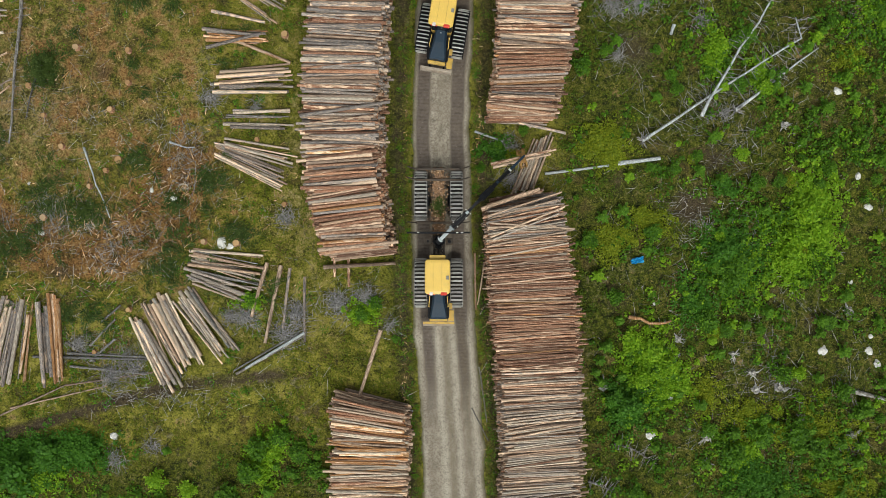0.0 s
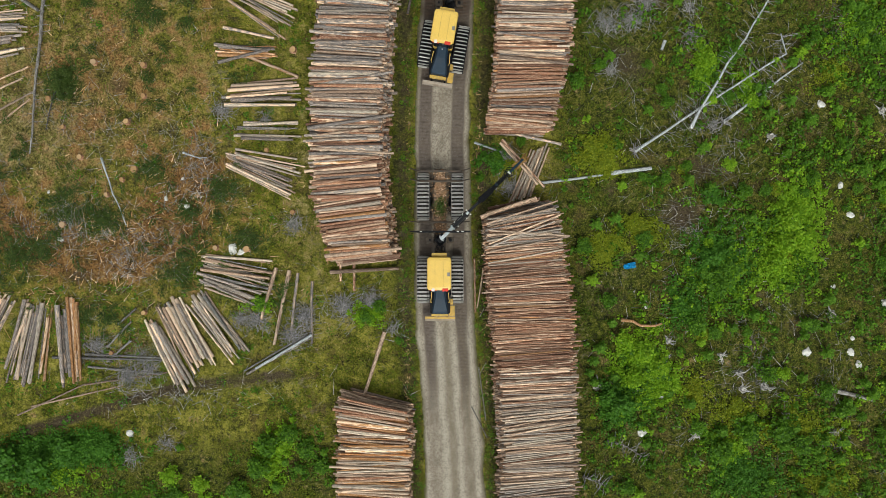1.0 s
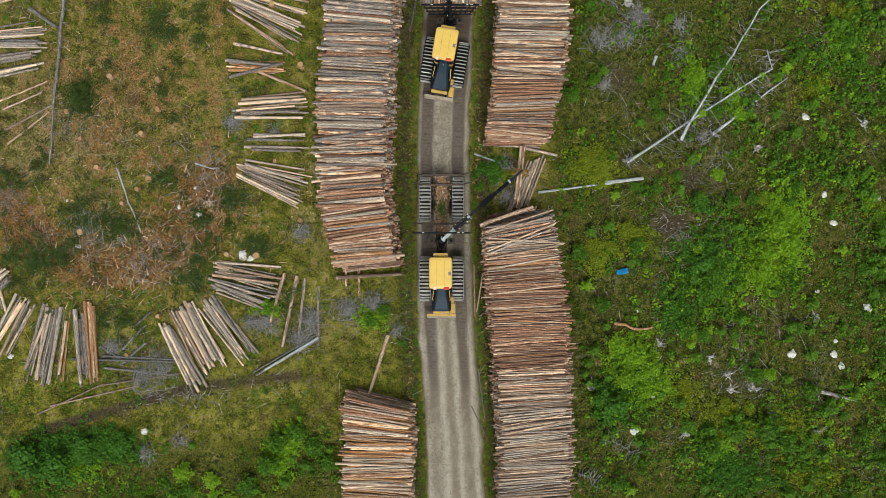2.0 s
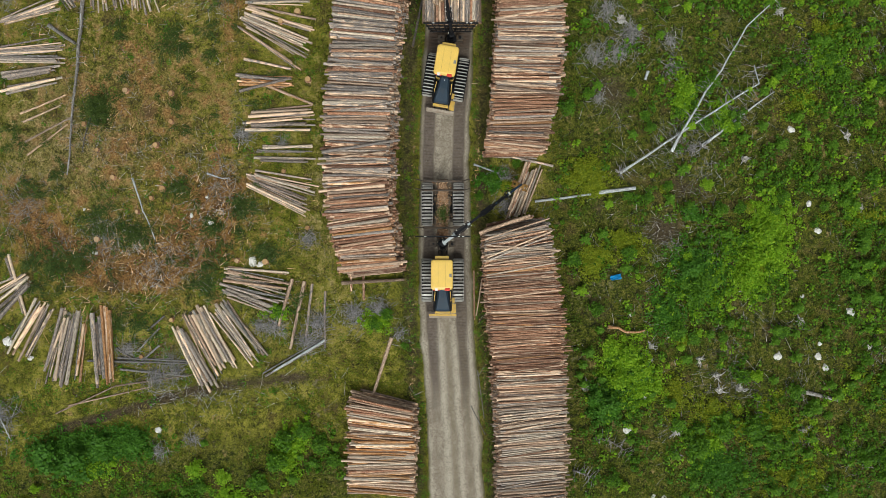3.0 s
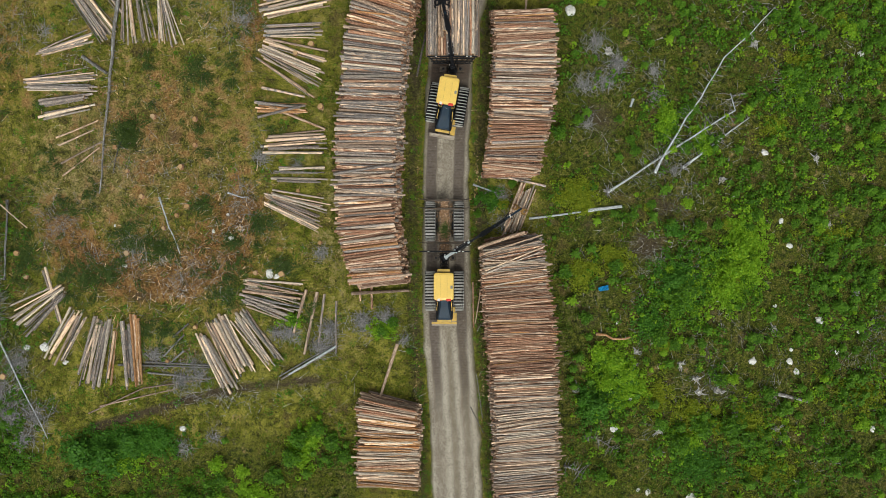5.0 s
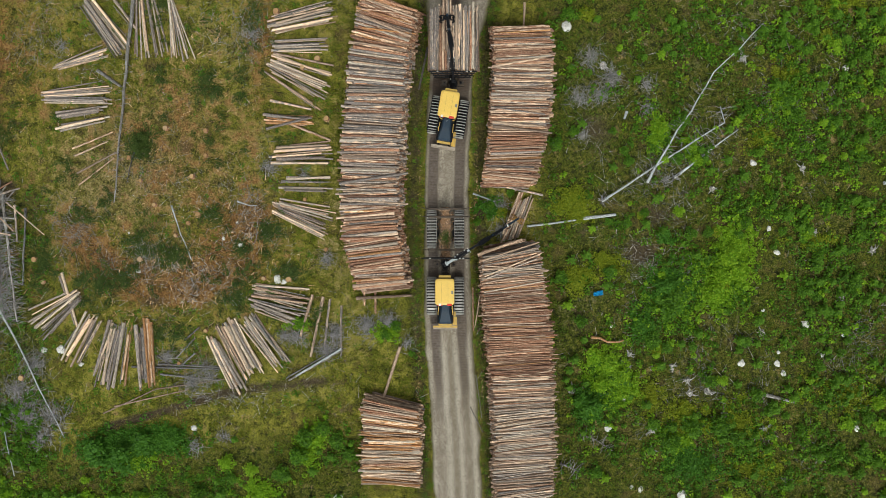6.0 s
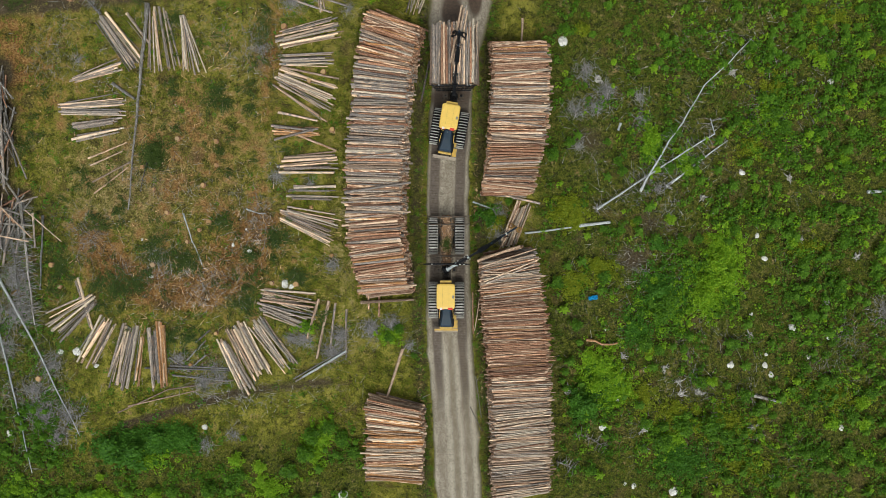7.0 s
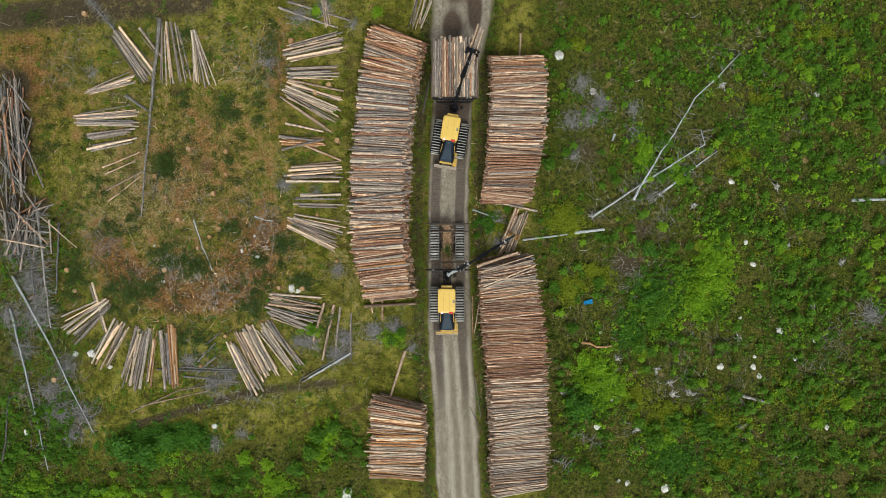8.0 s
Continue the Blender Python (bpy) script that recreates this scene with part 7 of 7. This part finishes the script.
rng = random.Random(17)
for kind, p, s in (("green", (8.69, 0.49), 1.05), ("bright", (16.33, 12.03), 1.3), ("bright", (15.99, 11.18), 0.9), ("green", (17.68, 9.82), 1.0), ("green", (9.71, 11.79), 0.8), ("green", (8.29, 10.84), 1.1),
                   ("green", (12.76, 11.86), 0.6), ("green", (13.61, 10.33), 0.7), ("green", (13.95, 9.49), 0.8), ("olive", (9.37, 6.77), 1.2), ("olive", (10.05, 5.92), 1.2), ("olive", (8.86, 5.75), 1.0),
                   ("green", (18.71, 3.89), 1.0), ("green", (20.06, 4.06), 0.8), ("teal", (16.84, 3.72), 1.3), ("bright", (17.86, 5.58), 0.8), ("green", (15.21, 5.52), 0.7), ("olive", (12.09, 2.02), 1.1),
                   ("olive", (10.05, 0.15), 1.1), ("olive", (10.73, 0.83), 0.9), ("green", (10.22, -2.90), 1.0), ("bright", (11.07, -5.45), 1.3), ("bright", (12.43, -6.13), 1.5), ("bright", (13.28, -7.14), 1.4),
                   ("bright", (11.75, -7.82), 1.3), ("teal", (11.07, -9.52), 1.6), ("teal", (10.05, -8.84), 1.3), ("bright", (21.59, 2.02), 1.6), ("bright", (22.27, 1.00), 1.5), ("bright", (21.08, 0.66), 1.5),
                   ("bright", (20.57, -0.52), 1.3), ("bright", (22.61, -0.02), 1.2), ("green", (17.52, -1.03), 1.6), ("green", (16.84, -2.05), 1.4), ("teal", (16.67, -0.35), 1.5), ("green", (15.82, -4.43), 1.2),
                   ("green", (20.24, -7.48), 1.0), ("green", (22.95, -4.43), 1.0), ("green", (17.18, -12.24), 1.5), ("green", (18.88, -11.22), 1.4), ("green", (20.92, -10.88), 1.5), ("green", (22.28, -11.90), 1.3),
                   ("olive", (18.54, -9.52), 1.2), ("green", (-10.99, -11.90), 1.4), ("green", (-9.63, -11.22), 1.1), ("green", (-11.50, -13.25), 1.4), ("green", (-8.62, -12.24), 1.1), ("green", (-7.60, -13.25), 1.0),
                   ("green", (-4.88, -3.92), 0.9), ("green", (-4.03, -3.24), 0.8), ("green", (-2.84, -5.45), 0.5), ("dark", (-23.88, 11.01), 1.1), ("dark", (-23.71, 9.99), 0.9), ("dark", (-21.51, 2.36), 0.7),
                   ("dark", (-14.11, 4.12), 0.6), ("green", (-11.43, -3.07), 0.8), ("green", (3.26, 6.02), 0.8), ("olive", (4.11, 5.58), 0.8),
                   ("green", (2.25, 4.74), 0.5), ("green", (4.79, 7.04), 0.6), ("teal", (-26.85, -12.98), 2.2), ("teal", (-24.94, -13.45), 2.0), ("teal", (-23.52, -12.26), 1.6), ("teal", (-21.15, -12.01), 1.2),
                   ("bright", (-11.28, 23.68), 0.8), ("bright", (-6.04, 23.46), 1.0)):
    plant(kind, p[0], p[1], s, rng)
grown = 0
while grown < 110:
    x, y = rng.uniform(8, 44), rng.uniform(-22, 30)
    if rng.random() < float(thickets(np.array(x), np.array(y))):
        plant(rng.choice(("green", "green", "green", "bright", "olive")), x, y, rng.uniform(0.45, 1.15), rng)
        grown += 1
grown = 0
while grown < 45:
    x, y = rng.uniform(-44, -7), rng.uniform(-24, -11)
    if rng.random() < float(lushness(np.array(x), np.array(y))):
        plant(rng.choice(("green", "green", "bright", "teal")), x, y, rng.uniform(0.6, 1.3), rng)
        grown += 1


def saplings(name, label, mat, n, sampler, radius, height, seed):
    """Young trees: tiers of arms round a stem, each arm set with paired leaves that grow shorter to the tip."""
    r = np.random.RandomState(seed)
    cx, cy = sampler(r, n)
    ok = ~blocked(cx, cy)
    quads = []
    for x0, y0 in zip(cx[ok], cy[ok]):
        size = r.uniform(0.55, 1.25)
        z0, turn = gz(x0, y0), r.uniform(0, 6.28)
        for tier, (rr, hh) in enumerate(((1.0, 0.40), (0.72, 0.70), (0.40, 1.0))):
            arms = r.randint(5, 8)
            for k in range(arms):
                a = turn + tier * 0.5 + 2 * np.pi * k / arms + r.normal(0, 0.18)
                ln = radius * size * rr * r.uniform(0.65, 1.15)
                t = np.linspace(0.18, 1.0, 6)
                for side in (-1, 1, 0):
                    g = a + side * r.uniform(0.6, 1.0, 6)
                    w = (0.105 + 0.06 * (1 - t)) * r.uniform(0.7, 1.2, 6)
                    p = np.stack([x0 + np.cos(a) * t * ln, y0 + np.sin(a) * t * ln, z0 + height * size * hh + 0.10 * t - 0.16 * t * t + r.normal(0, 0.02, 6)], -1)
                    d = np.stack([np.cos(g), np.sin(g), r.uniform(-0.5, 0.3, 6)], -1) * w[:, None]
                    o = np.stack([-np.sin(g), np.cos(g), r.uniform(-0.4, 0.4, 6)], -1) * w[:, None] * 0.38
                    quads.append(np.stack([p, p + d * 0.5 - o, p + d, p + d * 0.5 + o], 1))
    ob = new(name, quads_mesh(name, np.concatenate(quads), mat))
    return tagged(ob, label, "undergrowth", kind="stuff")


def east_saplings(x, y):
    return np.clip(0.30 + 0.7 * np.clip((x - 20) / 10, 0, 1), 0, 1)


saplings("sapling_growth", "young green saplings dotted over the undergrowth", LEAF_SAPLING, 520, field(9, 46, -26, 34, 4.0, 0.42, 51, east_saplings), 0.42, 0.75, 21)
saplings("sapling_growth", "bright young saplings dotted over the undergrowth", LEAF_BRIGHT, 90, field(9, 46, -26, 34, 3.0, 0.47, 57, east_saplings), 0.38, 0.65, 22)
saplings("sapling_growth", "young green saplings along the clearing's south side", LEAF_SAPLING, 110, field(-44, -6, -24, -9, 3.0, 0.45, 59, lushness), 0.40, 0.60, 23)


def verge_sampler(r, n):
    y = r.uniform(-20, 28, n)
    side = np.where(r.uniform(0, 1, n) < 0.5, -1.0, 1.0)
    return road_centre(y) + side * (road_half(y) * 1.02 + np.abs(r.normal(0, 0.45, n))), y


cover("verge_grass", "dark green grass and weeds along the road's verge", LEAF_GREEN, clumps(330, verge_sampler, 14, 0.26, 0.16, 31), 0.13, 0.6, 31, 0.16)
cover("verge_grass", "olive grass along the road's verge", LEAF_OLIVE, clumps(520, verge_sampler, 12, 0.26, 0.12, 32), 0.11, 0.6, 32, 0.16)


# dry slash and brown twigs strewn in loose heaps round the yard
def twig_heaps(n, zones, per, spread, seed):
    r = np.random.RandomState(seed)
    cx, cy = patches(zones)(r, n)
    segs = []
    for x0, y0 in zip(cx, cy):
        if blocked(np.array(x0), np.array(y0)):
            continue
        lean = r.uniform(0, np.pi)
        for _ in range(r.randint(per // 2, per * 2)):
            x, y = x0 + r.normal(0, spread), y0 + r.normal(0, spread)
            a, s = lean + r.normal(0, 0.9), r.uniform(0.10, 0.60)
            z = gz(x, y) + r.uniform(0.03, 0.16)
            segs.append(((x - math.cos(a) * s, y - math.sin(a) * s, z), (x + math.cos(a) * s, y + math.sin(a) * s, z + r.uniform(-0.03, 0.06)), 0.013, 0.005))
    return segs


RIM = [((-23.57, 2.24), 4, 1.5, 3), ((-29.28, 4.12), 2.5, 3, 3), ((-15.03, 5.59), 1.8, 4, 2), ((-15.54, 18.91), 1.2, 4, 2), ((-19.76, -0.13), 4, 1.2, 2), ((-22.21, 21.27), 3, 1.2, 1.5), ((-32.19, 18.86), 2, 4, 2), ((-23.59, 7.94), 6, 5, 2), ((-34.94, -8.73), 2.5, 4, 2), ((-19.26, -6.31), 3, 0.8, 2)]
tagged(new("slash_twigs", rod_mesh(twig_heaps(120, RIM, 12, 0.75, 61), DEAD_WOOD, "slash_twigs", 3)), "grey dry slash twigs strewn round the yard", "slash", kind="stuff")
tagged(new("slash_twigs", rod_mesh(twig_heaps(22, RIM, 12, 0.75, 62), LITTER, "slash_twigs", 3)), "brown bark strips and twigs strewn round the yard", "slash", kind="stuff")
FIELD = [((16, 8), 8, 10, 2), ((26, 14), 12, 10, 2), ((20, -8), 10, 8, 2), ((32, -4), 8, 10, 1.5)]
tagged(new("slash_twigs", rod_mesh(twig_heaps(130, FIELD, 10, 0.60, 63), DEAD_WOOD, "slash_twigs", 3)), "grey dry twigs strewn among the saplings", "slash", kind="stuff")


# spruce boughs lopped off and left lying: a bent twig with needled side sprigs
def lopped_boughs(n, zones, seed):
    r = np.random.RandomState(seed)
    cx, cy = patches(zones)(r, n)
    ok = ~blocked(cx, cy)
    cx, cy = cx[ok], cy[ok]
    quads, segs = [], []
    for x0, y0 in zip(cx, cy):
        a, ln = r.uniform(0, 2 * np.pi), r.uniform(0.5, 1.25)
        bend, z0 = r.uniform(-0.5, 0.5), gz(x0, y0) + r.uniform(0.06, 0.25)
        k = int(ln * 16)
        t = np.linspace(0.08, 1, k)
        h = a + bend * t
        px, py = x0 + np.cos(h) * t * ln, y0 + np.sin(h) * t * ln
        pz = z0 + 0.12 * np.sin(t * np.pi) + r.uniform(-0.02, 0.03, k)
        segs.append(((x0, y0, z0), (px[-1], py[-1], pz[-1]), 0.012, 0.004))
        for side in (-1, 1):
            sl = ln * (0.40 * (1 - t) + 0.09) * r.uniform(0.6, 1.2, k)
            g = h + side * r.uniform(0.7, 1.05, k)
            d = np.stack([np.cos(g), np.sin(g), r.uniform(-0.35, 0.15, k)], -1)
            w = np.stack([-np.sin(g), np.cos(g), r.uniform(-0.5, 0.5, k)], -1) * 0.020
            p = np.stack([px, py, pz], -1)
            e = p + d * sl[:, None]
            quads.append(np.stack([p - w * 0.7, p + d * sl[:, None] * 0.5 - w * 1.3, e, p + d * sl[:, None] * 0.5 + w * 1.3], 1))
    return np.concatenate(quads), segs


BOUGHS = [((-27.90, 0.64), 2.0, 2.2, 4), ((-28.36, 4.99), 1.6, 1.6, 2.5), ((-27.20, -0.96), 1.6, 1.2, 2), ((-23.94, 11.04), 1.0, 1.3, 2.5), ((-24.01, 3.40), 1.0, 1.6, 2), ((-21.49, 2.26), 1.8, 0.9, 3), ((-17.84, 5.70), 1.0, 1.0, 1.5),
          ((-18.55, 15.31), 1.0, 1.0, 2), ((-18.17, 10.05), 0.7, 1.0, 1.5), ((-13.49, 3.88), 1.0, 1.2, 2), ((-16.22, 0.44), 1.6, 1.2, 2.5), ((-16.68, -1.39), 1.4, 0.9, 2), ((-21.02, -4.14), 1.2, 1.0, 2), ((-12.82, 11.34), 0.9, 1.0, 1.3),
          ((-13.48, 1.59), 1.2, 1.0, 1.5), ((-32.74, 13.91), 1.0, 1.4, 1.5), ((-34.33, 11.62), 0.9, 1.4, 1.5), ((-28.83, 8.65), 1.4, 1.2, 1), ((-22.67, 15.99), 0.6, 1.0, 1), ((-16.26, 15.55), 0.8, 1.0, 1.2), ((-26.31, 6.14), 1.0, 0.8, 1),
          ((-30.87, 1.32), 2.0, 2.5, 2), ((-18.31, 11.65), 1.4, 1.4, 1), ((-10.72, -2.29), 1.4, 1.2, 1.5), ((-31.35, 8.19), 1.6, 2.0, 1.5), ((-15.35, 17.84), 1.5, 2.5, 1.5), ((-21.77, 20.57), 3.5, 1.5, 2), ((-25.82, -3.70), 2.2, 1.0, 1.5)]
sprigs, twigs = lopped_boughs(320, [(c, rx * 1.8 + 0.3, ry * 1.8 + 0.3, w) for c, rx, ry, w in BOUGHS], 71)
boughs = thing("lopped_boughs", "dark green spruce boughs lying over the yard", "spruce boughs", kind="stuff")
tagged(part_mesh("needle_sprigs", quads_mesh("needle_sprigs", sprigs, LEAF_BOUGH), boughs), kind="stuff")
tagged(part_mesh("twigs", rod_mesh(twigs, LITTER, "twigs", 3), boughs), kind="stuff")


# ---- what moves ----
def motions():
    for ob, rows in MOVES:
        walk(ob, rows)


motions()
